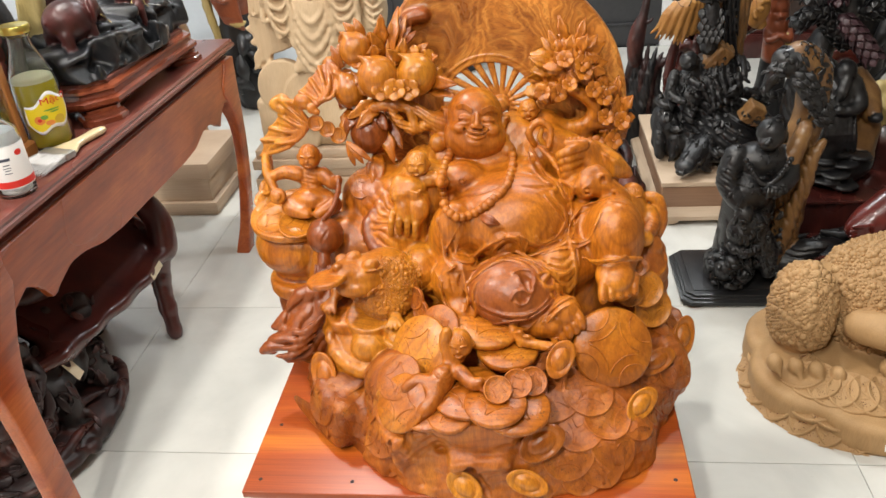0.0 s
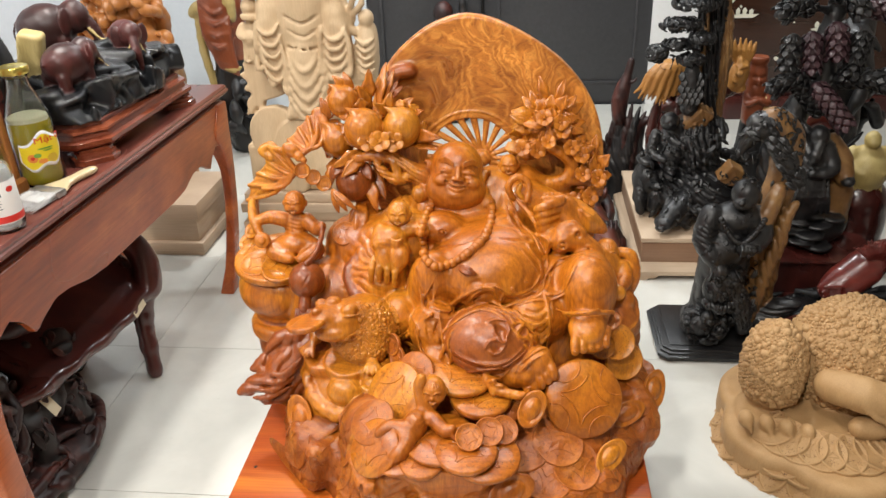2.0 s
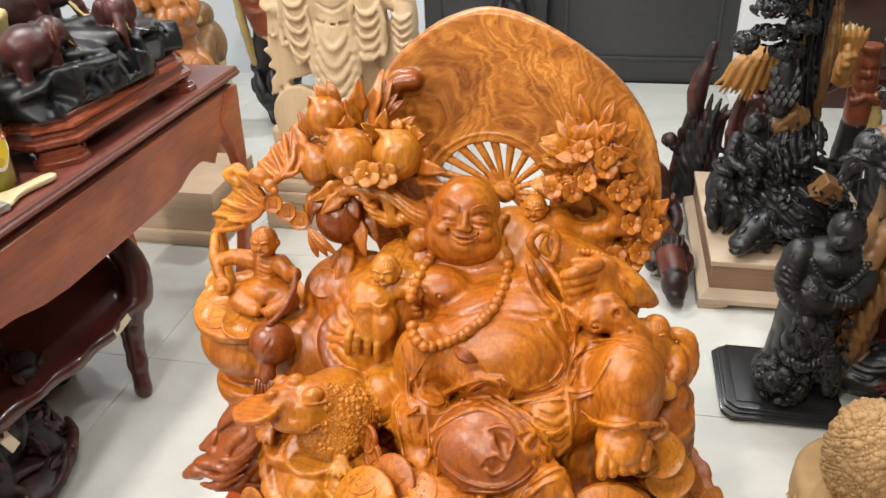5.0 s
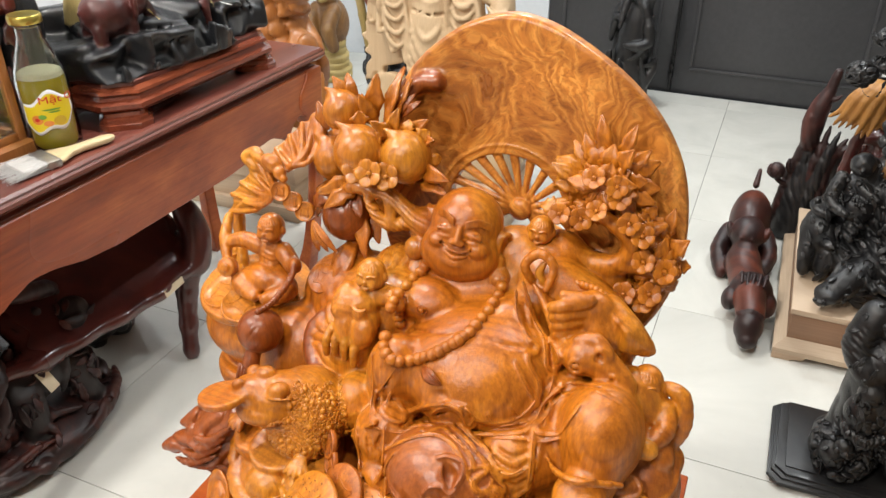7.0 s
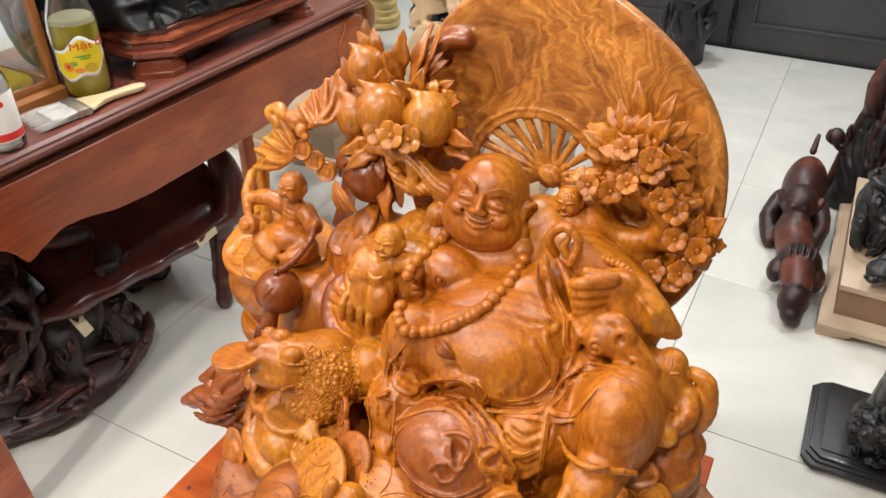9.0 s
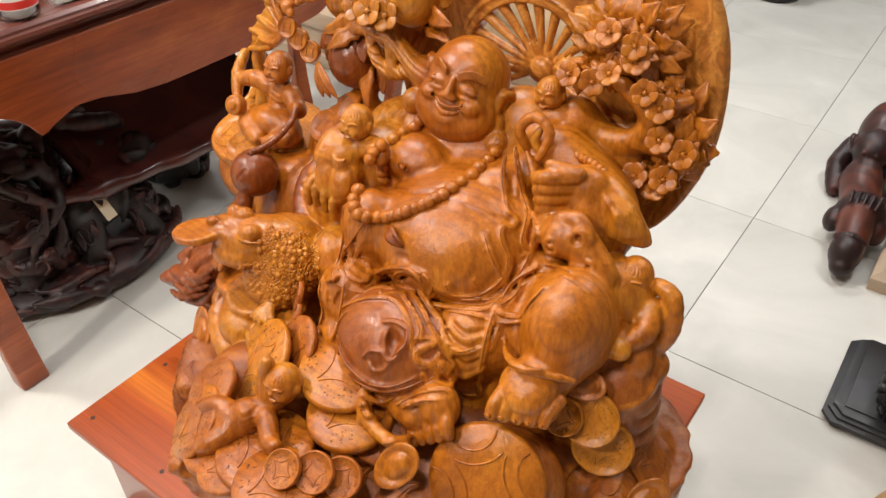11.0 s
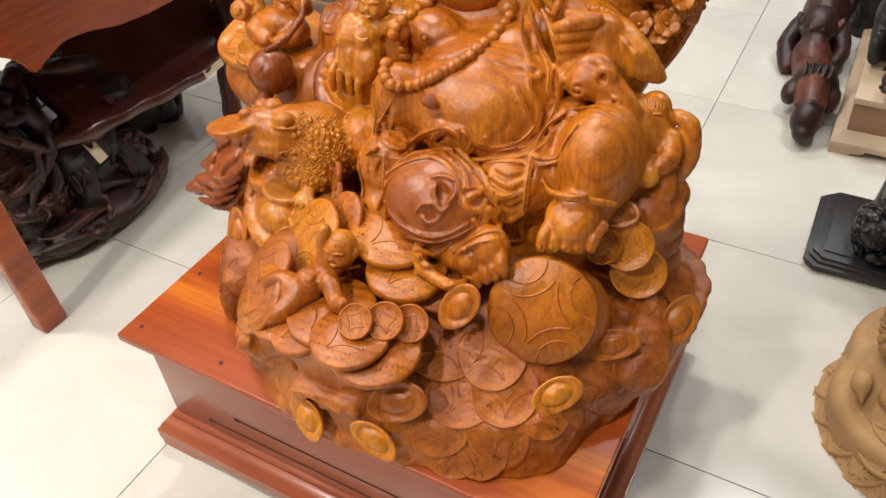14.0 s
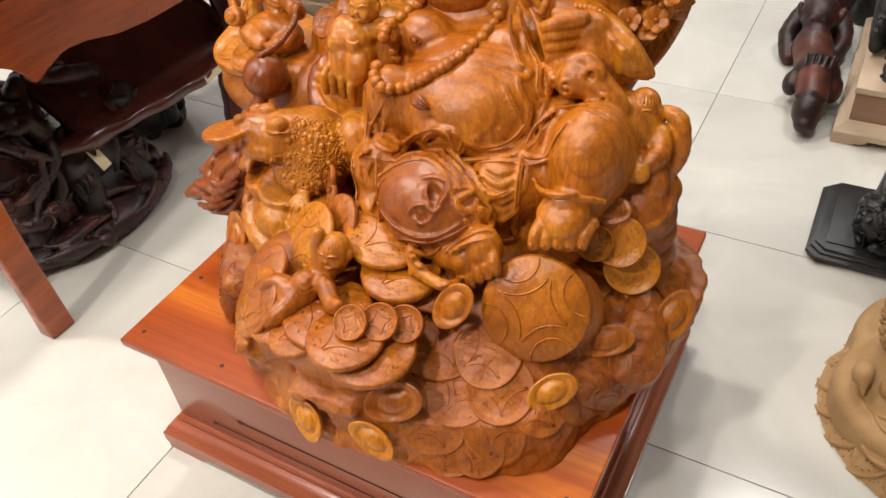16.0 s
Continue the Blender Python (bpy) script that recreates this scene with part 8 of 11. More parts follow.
def spirit_bottle():
    b = tagged(empty("plastic_bottle", -0.938, -0.515, 0.938, 40), "clear plastic bottle with a white and red label and white cap", "bottle")
    part("shell", lathe([(0.030, 0.0), (0.036, 0.004), (0.037, 0.012), (0.037, 0.118), (0.034, 0.135), (0.020, 0.150), (0.013, 0.156), (0.012, 0.162), (0.010, 0.162), (0.011, 0.156), (0.018, 0.148), (0.032, 0.133), (0.0352, 0.117), (0.0352, 0.012), (0.03, 0.004), (0.0, 0.004)], 32, False), M_CLEAR, b)
    part("liquid", lathe([(0.0005, 0.0045), (0.0295, 0.0045), (0.0348, 0.012), (0.0348, 0.117), (0.03, 0.132), (0.0005, 0.132)], 32), M_WATER, b, "clear liquid, coloured whitish for the brightness refracted through it")
    part("cap", lathe([(0.0145, 0.157), (0.0145, 0.178), (0.013, 0.180), (0.008, 0.181), (0.007, 0.190), (0.0005, 0.190)], 24), M_LABELWHITE, b, "white flip cap")
    lab = part("label", lathe([(0.0372, 0.022), (0.0376, 0.023), (0.0376, 0.108), (0.0372, 0.109)], 40, False), M_LABELWHITE, b, "white paper label with a red band")
    part("red_band", lathe([(0.0374, 0.024), (0.0379, 0.0245), (0.0379, 0.038), (0.0374, 0.0385)], 40, False), M_LABELRED, lab, "red band")
    for k, (z, w, h, m) in enumerate(((0.083, 0.020, 0.006, M_INK), (0.072, 0.012, 0.002, M_INK), (0.066, 0.014, 0.0015, M_INK), (0.061, 0.010, 0.0015, M_INK), (0.055, 0.014, 0.0015, M_INK))):
        bm = bmesh.new()
        bmesh.ops.create_grid(bm, x_segments=6, y_segments=1, size=0.5)
        o = part("print_bar", bm, m, lab)
        for v in o.data.vertices:
            a = radians(-100) + (v.co.x * w) / 0.0379
            v.co = (0.0379 * math.cos(a), 0.0379 * math.sin(a), z + v.co.y * h)
    bm = bmesh.new()
    bmesh.ops.create_circle(bm, cap_ends=True, segments=16, radius=1)
    o = part("print_bar", bm, M_LABELRED, lab)
    for v in o.data.vertices:
        a = radians(-55) + v.co.x * 0.008 / 0.0379
        v.co = (0.0380 * math.cos(a), 0.0380 * math.sin(a), 0.092 + v.co.y * 0.006)
    for o in b.children_recursive:
        for v in o.data.vertices:
            v.co = v.co * 1.28


# clear water made whitish and mostly opaque: its refracted brightness is painted in
M_WATER = mat("whitened_liquid", (0.86, 0.90, 0.92), 0.12)[0]
M_WATER.node_tree.nodes["Principled BSDF"].inputs["Transmission Weight"].default_value = 0.2
M_BRISTLE = wood("pale_bristles", (0.48, 0.47, 0.45), (0.70, 0.69, 0.67), (0.82, 0.81, 0.79), 60, (1, 0.03, 1), 0.7, 0, 0.2, 0.5, 0.4)
M_HANDLE = wood("pale_varnished_handle", (0.60, 0.45, 0.24), (0.70, 0.56, 0.33), (0.76, 0.63, 0.42), 20, (1, 0.1, 1), 0.35, 0.2, 0.3, 0.2, 0.05)
M_STEEL = spotted("worn_tin", (0.42, 0.41, 0.40), (0.56, 0.55, 0.53), 90, 0.35, 0.9, 0.1)


def paintbrush():
    p = tagged(empty("paintbrush", -0.945, -0.288, 0.951, -13.5), "flat paintbrush with pale wooden handle and grey bristles", "paintbrush")
    # the bristles lie towards the near end, the handle towards the stand
    bm = bmesh.new()
    rnd = random.Random(3)
    for i in range(320):
        x = rnd.uniform(-0.048, 0.048)
        z = rnd.uniform(-0.009, 0.008)
        e = x * 1.45 + rnd.uniform(-0.005, 0.005)
        q = [bm.verts.new(v) for v in ((x - 0.0012, -0.03, z), (x + 0.0012, -0.03, z), (e + 0.0006, -0.142 + rnd.uniform(-0.010, 0.014), z * 0.5 - 0.003), (x, -0.03, z + 0.0014))]
        for f in ((0, 1, 2), (1, 3, 2), (3, 0, 2), (0, 3, 1)):
            bm.faces.new([q[k] for k in f])
    box(-0.047, 0.047, -0.095, -0.03, -0.006, 0.006, 0.003, 1, bm)
    part("bristles", bm, M_BRISTLE, p, "grey-white bristles")
    fe = box(-0.051, 0.051, -0.032, 0.006, -0.010, 0.010, 0.004, 2)
    part("ferrule", fe, M_STEEL, p, "worn tin ferrule")
    for y in (-0.026, -0.004):
        part("ferrule_ridge", box(-0.0516, 0.0516, y - 0.002, y + 0.002, -0.0106, 0.0106, 0.001, 1), M_STEEL, p)
    bm = bmesh.new()
    rings = []
    for y, w, h in ((0.0, 0.049, 0.008), (0.015, 0.047, 0.0085), (0.035, 0.034, 0.010), (0.055, 0.022, 0.0105), (0.085, 0.016, 0.0105), (0.12, 0.017, 0.0105), (0.155, 0.019, 0.010), (0.175, 0.014, 0.008), (0.183, 0.005, 0.004)):
        rings.append([bm.verts.new((w * math.copysign(abs(math.cos(a)) ** 0.7, math.cos(a)), y, h * math.copysign(abs(math.sin(a)) ** 0.7, math.sin(a)))) for a in [2 * math.pi * i / 16 for i in range(16)]])
    for r, s in zip(rings, rings[1:]):
        for i in range(16):
            bm.faces.new((r[i], r[(i + 1) % 16], s[(i + 1) % 16], s[i]))
    bm.faces.new(rings[0][::-1])
    bm.faces.new(rings[-1])
    part("handle", bm, M_HANDLE, p, "pale varnished wooden handle")


def glass_case():
    """Amber-framed glass case at the near end of the table."""
    p = tagged(empty("glass_case", -1.255, -0.415, 0.938, -1.6), "amber wooden framed glass display case", "display case")
    hx, hy, h = 0.20, 0.165, 0.46
    part("base", stepped(-hx - 0.012, hx + 0.012, -hy - 0.012, hy + 0.012, [(0, 0), (0, 0.03), (0.008, 0.038), (0.012, 0.040)]), M_AMBERFRAME, p)
    for s in (-1, 1):
        for t in (-1, 1):
            part("post", box(s * (hx - 0.011) - 0.011, s * (hx - 0.011) + 0.011, t * (hy - 0.011) - 0.011, t * (hy - 0.011) + 0.011, 0.0402, h, 0.002), M_AMBERFRAME, p)
    for z0, z1 in ((0.0402, 0.060), (h - 0.02, h)):
        for s in (-1, 1):
            part("rail", box(-hx + 0.0225, hx - 0.0225, s * (hy - 0.011) - 0.009, s * (hy - 0.011) + 0.009, z0, z1, 0.002), M_AMBERFRAME, p)
            part("rail", box(s * (hx - 0.011) - 0.009, s * (hx - 0.011) + 0.009, -hy + 0.0225, hy - 0.0225, z0, z1, 0.002), M_AMBERFRAME, p)
    for s in (-1, 1):
        part("pane", box(-hx + 0.022, hx - 0.022, s * (hy - 0.011) - 0.0015, s * (hy - 0.011) + 0.0015, 0.0605, h - 0.0205, 0), M_CLEAR, p)
        part("pane", box(s * (hx - 0.011) - 0.0015, s * (hx - 0.011) + 0.0015, -hy + 0.022, hy - 0.022, 0.0605, h - 0.0205, 0), M_CLEAR, p)
    part("top", box(-hx - 0.004, hx + 0.004, -hy - 0.004, hy + 0.004, h + 0.0002, h + 0.018, 0.003), M_AMBERFRAME, p)
    part("cushion", bevel(box(-hx + 0.04, hx - 0.04, -hy + 0.04, hy - 0.04, 0.0402, 0.075, 0), 0.012, 3), M_LABELYELLOW, p, "yellow cushion")


table_stand()
honey_bottle()
spirit_bottle()
paintbrush()
glass_case()


# ---- the other carvings of the showroom ----
def gnarl(C, seed, c, r, n, thick, m=0, length=0.5, k=0.006, zmin=None):
    """Roots and folds that wind over an oval body."""
    rnd = random.Random(seed)
    for _ in range(n):
        u, v = rnd.uniform(0, 2 * math.pi), rnd.uniform(-1, 1)
        du, dv = rnd.uniform(-1, 1) * length, rnd.uniform(-1, 1) * length
        pts = []
        for i in range(4):
            a, b = u + du * i, max(-0.97, min(0.97, v + dv * i / 2 + 0.1 * rnd.uniform(-1, 1)))
            s = math.sqrt(1 - b * b)
            p = (c[0] + r[0] * s * math.cos(a), c[1] + r[1] * s * math.sin(a), c[2] + r[2] * b)
            pts.append((p[0], p[1], max(p[2], zmin) if zmin is not None else p[2]))
        t = rnd.uniform(0.6, 1.3) * thick
        C.tube(pts, [t * 0.5, t, t, t * 0.3], k=k, m=m)


def pine_pad(C, seed, c, r, n, m=0, size=0.018):
    """A cushion of small pointed scales, like needles in carved wood."""
    rnd = random.Random(seed)
    for _ in range(n):
        d = Vector((rnd.gauss(0, 1), rnd.gauss(0, 1), rnd.gauss(0, 0.8))).normalized()
        p = Vector(c) + Vector((d.x * r[0], d.y * r[1], d.z * r[2]))
        w = Vector((rnd.uniform(-1, 1), rnd.uniform(-1, 1), rnd.uniform(-0.6, 0.6)))
        w = (w - d * w.dot(d)).normalized()
        q = size * rnd.uniform(0.7, 1.2)
        C.leaf(p - w * q * 0.7, p + w * q + d * q * 0.35, q * 0.45, d, m, 0.15)


def scaly_branch(C, pts, r, m=0, size=0.03):
    """A drooping branch wrapped in rows of overlapping rounded scales."""
    C.tube(pts, [r * 0.7, r * 0.75, r * 0.55], k=0.008, m=m)
    P = [Vector(p) for p in pts]
    L = sum((b - a).length for a, b in zip(P, P[1:]))
    rows = max(3, int(L / (size * 0.62)))
    for i in range(rows):
        t = i / (rows - 1) * (len(P) - 1)
        k = min(int(t), len(P) - 2)
        c, w = P[k].lerp(P[k + 1], t - k), (P[k + 1] - P[k]).normalized()
        u = w.orthogonal().normalized()
        v = w.cross(u)
        for j in range(6):
            a = 2 * math.pi * (j + 0.5 * (i % 2)) / 6
            d = u * math.cos(a) + v * math.sin(a)
            C.leaf(c + d * r * 0.75 - w * size * 0.45, c + d * r * 1.12 + w * size * 0.55, size * 0.52, d, m, 0.12)


def figure(C, base, h, lean=(0, 0), m=0, belly=0.26, k=0.012):
    """A plain standing robed figure of height h, blended into the carving."""
    x, y, z = base
    lx, ly = lean
    P = lambda u, dx=0, dy=0: (x + lx * u + dx * h, y + ly * u + dy * h, z + u * h)
    C.tube([P(0.02), P(0.25), P(0.5)], [0.15 * h, 0.13 * h, 0.14 * h], k=k, m=m)
    C.ball(P(0.50, 0, -0.05), (belly * h * 0.8, belly * h * 0.75, belly * h * 0.85), k=k, m=m)
    C.ball(P(0.70), (0.20 * h, 0.13 * h, 0.13 * h), k=k, m=m)
    C.ball(P(0.90, 0, -0.03), (0.095 * h, 0.095 * h, 0.11 * h), k=0.006, m=m)
    C.ball(P(0.87, 0, -0.10), (0.075 * h, 0.05 * h, 0.06 * h), k=0.006, m=m)
    for s in (-1, 1):
        C.tube([P(0.74, 0.18 * s), P(0.58, 0.25 * s, -0.06), P(0.52, 0.12 * s, -0.20)], [0.075 * h, 0.065 * h, 0.045 * h], k=k, m=m)
        C.ball(P(0.52, 0.11 * s, -0.22), 0.045 * h, k=0.004, m=m)
        C.tube([P(0.50, 0.16 * s, -0.06), P(0.25, 0.15 * s, -0.11), P(0.03, 0.17 * s, -0.14)], [0.03 * h, 0.04 * h, 0.03 * h], k=k, m=m)
        C.ball(P(0.02, 0.09 * s, -0.15), (0.05 * h, 0.08 * h, 0.035 * h), k=0.006, m=m)
    for i in range(6):
        C.tube([P(0.45, -0.14 + 0.056 * i, -0.15), P(0.25, -0.16 + 0.064 * i, -0.16), P(0.05, -0.18 + 0.07 * i, -0.17)], [0.012 * h, 0.02 * h, 0.012 * h], k=0.006, m=m)


def finish(C, name, mats, label, z=None):
    if z is not None:
        C.floor(z)
    return tagged(C.build(name, mats), label, "carving")


def root_carving():
    """Black root with a dragon head, a toad, seated figures and a pine, on the pale box."""
    C = Carving((0.90, 0.90, 0.195), (1.62, 1.72, 1.32), 0.0050)
    C.ball((1.24, 1.30, 0.31), (0.23, 0.25, 0.14), k=0.02)
    C.ball((1.20, 1.32, 0.50), (0.13, 0.16, 0.18), k=0.03)
    gnarl(C, 1, (1.25, 1.28, 0.34), (0.25, 0.27, 0.16), 30, 0.020, 0, 0.4, zmin=0.22)
    gnarl(C, 2, (1.22, 1.27, 0.50), (0.16, 0.16, 0.17), 20, 0.018, 0, 0.4)
    C.folds((1.24, 1.10, 0.40), (0.30, 0.25, 0.22), (0.6, 0, 1.0), 0.035, 0.014, 0.04, 1)
    C.folds((1.20, 1.15, 0.58), (0.22, 0.20, 0.18), (1.0, 0, 0.5), 0.030, 0.012, 0.04, 3)
    # dragon head at the near corner of the box
    C.tube([(1.18, 1.14, 0.34), (1.11, 1.06, 0.30), (1.06, 1.01, 0.265)], [0.060, 0.055, 0.045], k=0.012)
    C.ball((1.045, 0.995, 0.262), (0.044, 0.052, 0.034), rot=(0, 0, 35), k=0.008)
    C.ball((1.030, 0.972, 0.242), (0.030, 0.032, 0.020), rot=(0, 0, 35), k=0.005)
    C.tube([(1.065, 0.972, 0.232), (1.03, 0.945, 0.230), (0.992, 0.965, 0.236)], 0.007, k=0.004, sub=True, m=None)
    for t in (-1, 1):
        C.ball((1.055 + 0.022 * t, 0.995 + 0.006 * t, 0.292), 0.013, k=0.004)
        C.bead((1.020 + 0.014 * t, 0.952, 0.256), 0.007, 0, 7)
        C.tube([(1.075 + 0.03 * t, 1.03, 0.30), (1.12 + 0.05 * t, 1.08, 0.345), (1.17 + 0.07 * t, 1.10, 0.34)], [0.010, 0.013, 0.004], k=0.005)
        for i in range(4):
            C.leaf((1.075 + 0.04 * t, 1.02, 0.285 - 0.014 * i), (1.125 + 0.05 * t, 1.04, 0.30 - 0.028 * i), 0.012, (-0.3, -0.9, 0.3), 0, 0.2)
    # toad at the far corner
    C.ball((1.000, 1.27, 0.365), (0.075, 0.085, 0.095), k=0.02)
    C.ball((1.02, 1.28, 0.27), (0.085, 0.09, 0.08), k=0.02)
    C.ball((0.985, 1.23, 0.475), (0.052, 0.058, 0.032), rot=(10, 0, 20), k=0.010)
    C.tube([(0.935, 1.20, 0.462), (0.972, 1.168, 0.458), (1.02, 1.19, 0.462)], 0.004, k=0.003, sub=True, m=None)
    for t in (-1, 1):
        C.ball((0.985 + 0.030 * t, 1.215, 0.505), 0.016, k=0.004)
        C.tube([(1.0 + 0.035 * t, 1.25, 0.36), (0.998 + 0.035 * t, 1.205, 0.30), (0.998 + 0.03 * t, 1.19, 0.23)], [0.034, 0.028, 0.024], k=0.015)
    C.tube([(0.945, 1.19, 0.41), (0.985, 1.175, 0.39), (1.03, 1.19, 0.41)], 0.004, k=0.003, sub=True, m=None)
    # two seated figures with bead strings
    for x, y, z, r in ((1.065, 1.21, 0.665, 0.044), (1.150, 1.24, 0.720, 0.042)):
        C.ball((x, y, z), (r, r, r * 1.05), k=0.006)
        C.ball((x, y - r * 0.85, z - r * 0.15), (r * 0.28, r * 0.3, r * 0.3), k=0.004)
        C.ball((x + 0.03, y + 0.05, z - 0.13), (0.080, 0.075, 0.095), k=0.015)
        C.ball((x + 0.02, y + 0.0, z - 0.16), (0.060, 0.060, 0.060), k=0.012)
        C.tube([(x - 0.05, y + 0.03, z - 0.07), (x - 0.07, y - 0.02, z - 0.14), (x - 0.02, y - 0.07, z - 0.16)], [0.028, 0.025, 0.018], k=0.008)
        for i in range(11):
            t = i / 10
            C.bead((x - 0.035 + 0.10 * t, y - 0.035 - 0.035 * math.sin(math.pi * t), z - 0.05 - 0.07 * math.sin(math.pi * t)), 0.0075, 0, 6)
    # brown broken wood in the middle
    for c, r in (((1.330, 1.10, 0.46), (0.045, 0.035, 0.05)), ((1.375, 1.11, 0.42), (0.035, 0.03, 0.035)), ((1.195, 1.25, 0.665), (0.045, 0.04, 0.065))):
        C.block(c, r, (20, 30, 15), 0.012, 0.006, 1)
        gnarl(C, 9, c, r, 6, 0.008, 1)
    # split trunk, black outside and brown within
    C.tube([(1.24, 1.38, 0.60), (1.235, 1.38, 0.85), (1.25, 1.39, 1.05), (1.23, 1.39, 1.31)], [0.085, 0.065, 0.060, 0.055], k=0.02)
    C.tube([(1.285, 1.36, 0.66), (1.30, 1.36, 0.90), (1.30, 1.37, 1.10)], [0.045, 0.040, 0.030], k=0.010, m=1)
    rnd = random.Random(14)
    for i in range(18):
        a = 0.35 * i + rnd.uniform(-0.1, 0.1)
        r0, tw = rnd.uniform(0.066, 0.085), rnd.uniform(-0.4, 0.7)
        C.tube([(1.245 + r0 * math.cos(a), 1.375 + r0 * math.sin(a), 0.60), (1.24 + 0.9 * r0 * math.cos(a + tw * 0.5), 1.375 + 0.9 * r0 * math.sin(a + tw * 0.5), 0.85), (1.25 + 0.8 * r0 * math.cos(a + tw), 1.385 + 0.8 * r0 * math.sin(a + tw), 1.12), (1.24 + 0.7 * r0 * math.cos(a + tw), 1.385 + 0.7 * r0 * math.sin(a + tw), 1.30)], [0.014, 0.009, 0.011, 0.008], k=0.004, m=1 if i % 5 == 2 else 0)
    C.folds((1.25, 1.30, 0.92), (0.14, 0.14, 0.45), (1.0, 0, 0.15), 0.020, 0.010, 0.02, 2)
    # pine twigs with their pads, a shield of scales below
    for sd, c, r, n in ((1, (0.985, 1.22, 0.968), (0.042, 0.040, 0.036), 150), (2, (1.070, 1.24, 1.00), (0.060, 0.05, 0.020), 110), (3, (1.13, 1.22, 0.94), (0.055, 0.05, 0.020), 110), (4, (1.08, 1.27, 1.08), (0.085, 0.07, 0.026), 150), (5, (1.17, 1.22, 1.03), (0.055, 0.05, 0.022), 110), (7, (1.14, 1.26, 1.17), (0.10, 0.08, 0.03), 160), (8, (1.22, 1.25, 1.25), (0.10, 0.08, 0.03), 160)):
        C.ball(c, (r[0] * 0.8, r[1] * 0.8, r[2] * 0.75), k=0.01)
        pine_pad(C, sd, c, r, n, 0, 0.017)
        C.tube([c, ((c[0] + 1.23) / 2, (c[1] + 1.37) / 2, c[2] - 0.035), (1.235, 1.37, c[2] - 0.07)], [0.007, 0.009, 0.014], k=0.005)
    C.tube([(0.99, 1.215, 0.94), (1.01, 1.21, 0.905), (1.045, 1.215, 0.90), (1.06, 1.23, 0.95)], [0.006, 0.006, 0.006, 0.008], k=0.004)
    for i in range(5):
        for j in range(4):
            x, z = 1.100 + 0.024 * j + 0.012 * (i % 2), 0.890 - 0.026 * i
            C.leaf((x, 1.205 - 0.004 * i, z), (x - 0.004, 1.190 - 0.004 * i, z - 0.040), 0.0165, (-0.2, -0.95, 0.25), 0, 0.08)
    C.tube([(1.14, 1.22, 0.90), (1.145, 1.225, 0.83), (1.15, 1.24, 0.75)], [0.03, 0.045, 0.03], k=0.010)
    C.rough(0.0025, 90, seed=4, ridged=True)
    C.clad(5, (0.95, 0.95, 0.21), (1.55, 1.5, 0.62), 260, 0.026, kinds="llbc")
    finish(C, "root_carving", [M_EBONY, M_HONEYROOT], "black glossy root carving of a dragon, figures and pine", 0.2005)


M_HONEYROOT = wood("brown_heartwood", (0.10, 0.045, 0.016), (0.24, 0.12, 0.04), (0.42, 0.24, 0.08), 12, (1, 1, 0.5), 0.4, 0.1, 1.5, 0.35, 0.3)


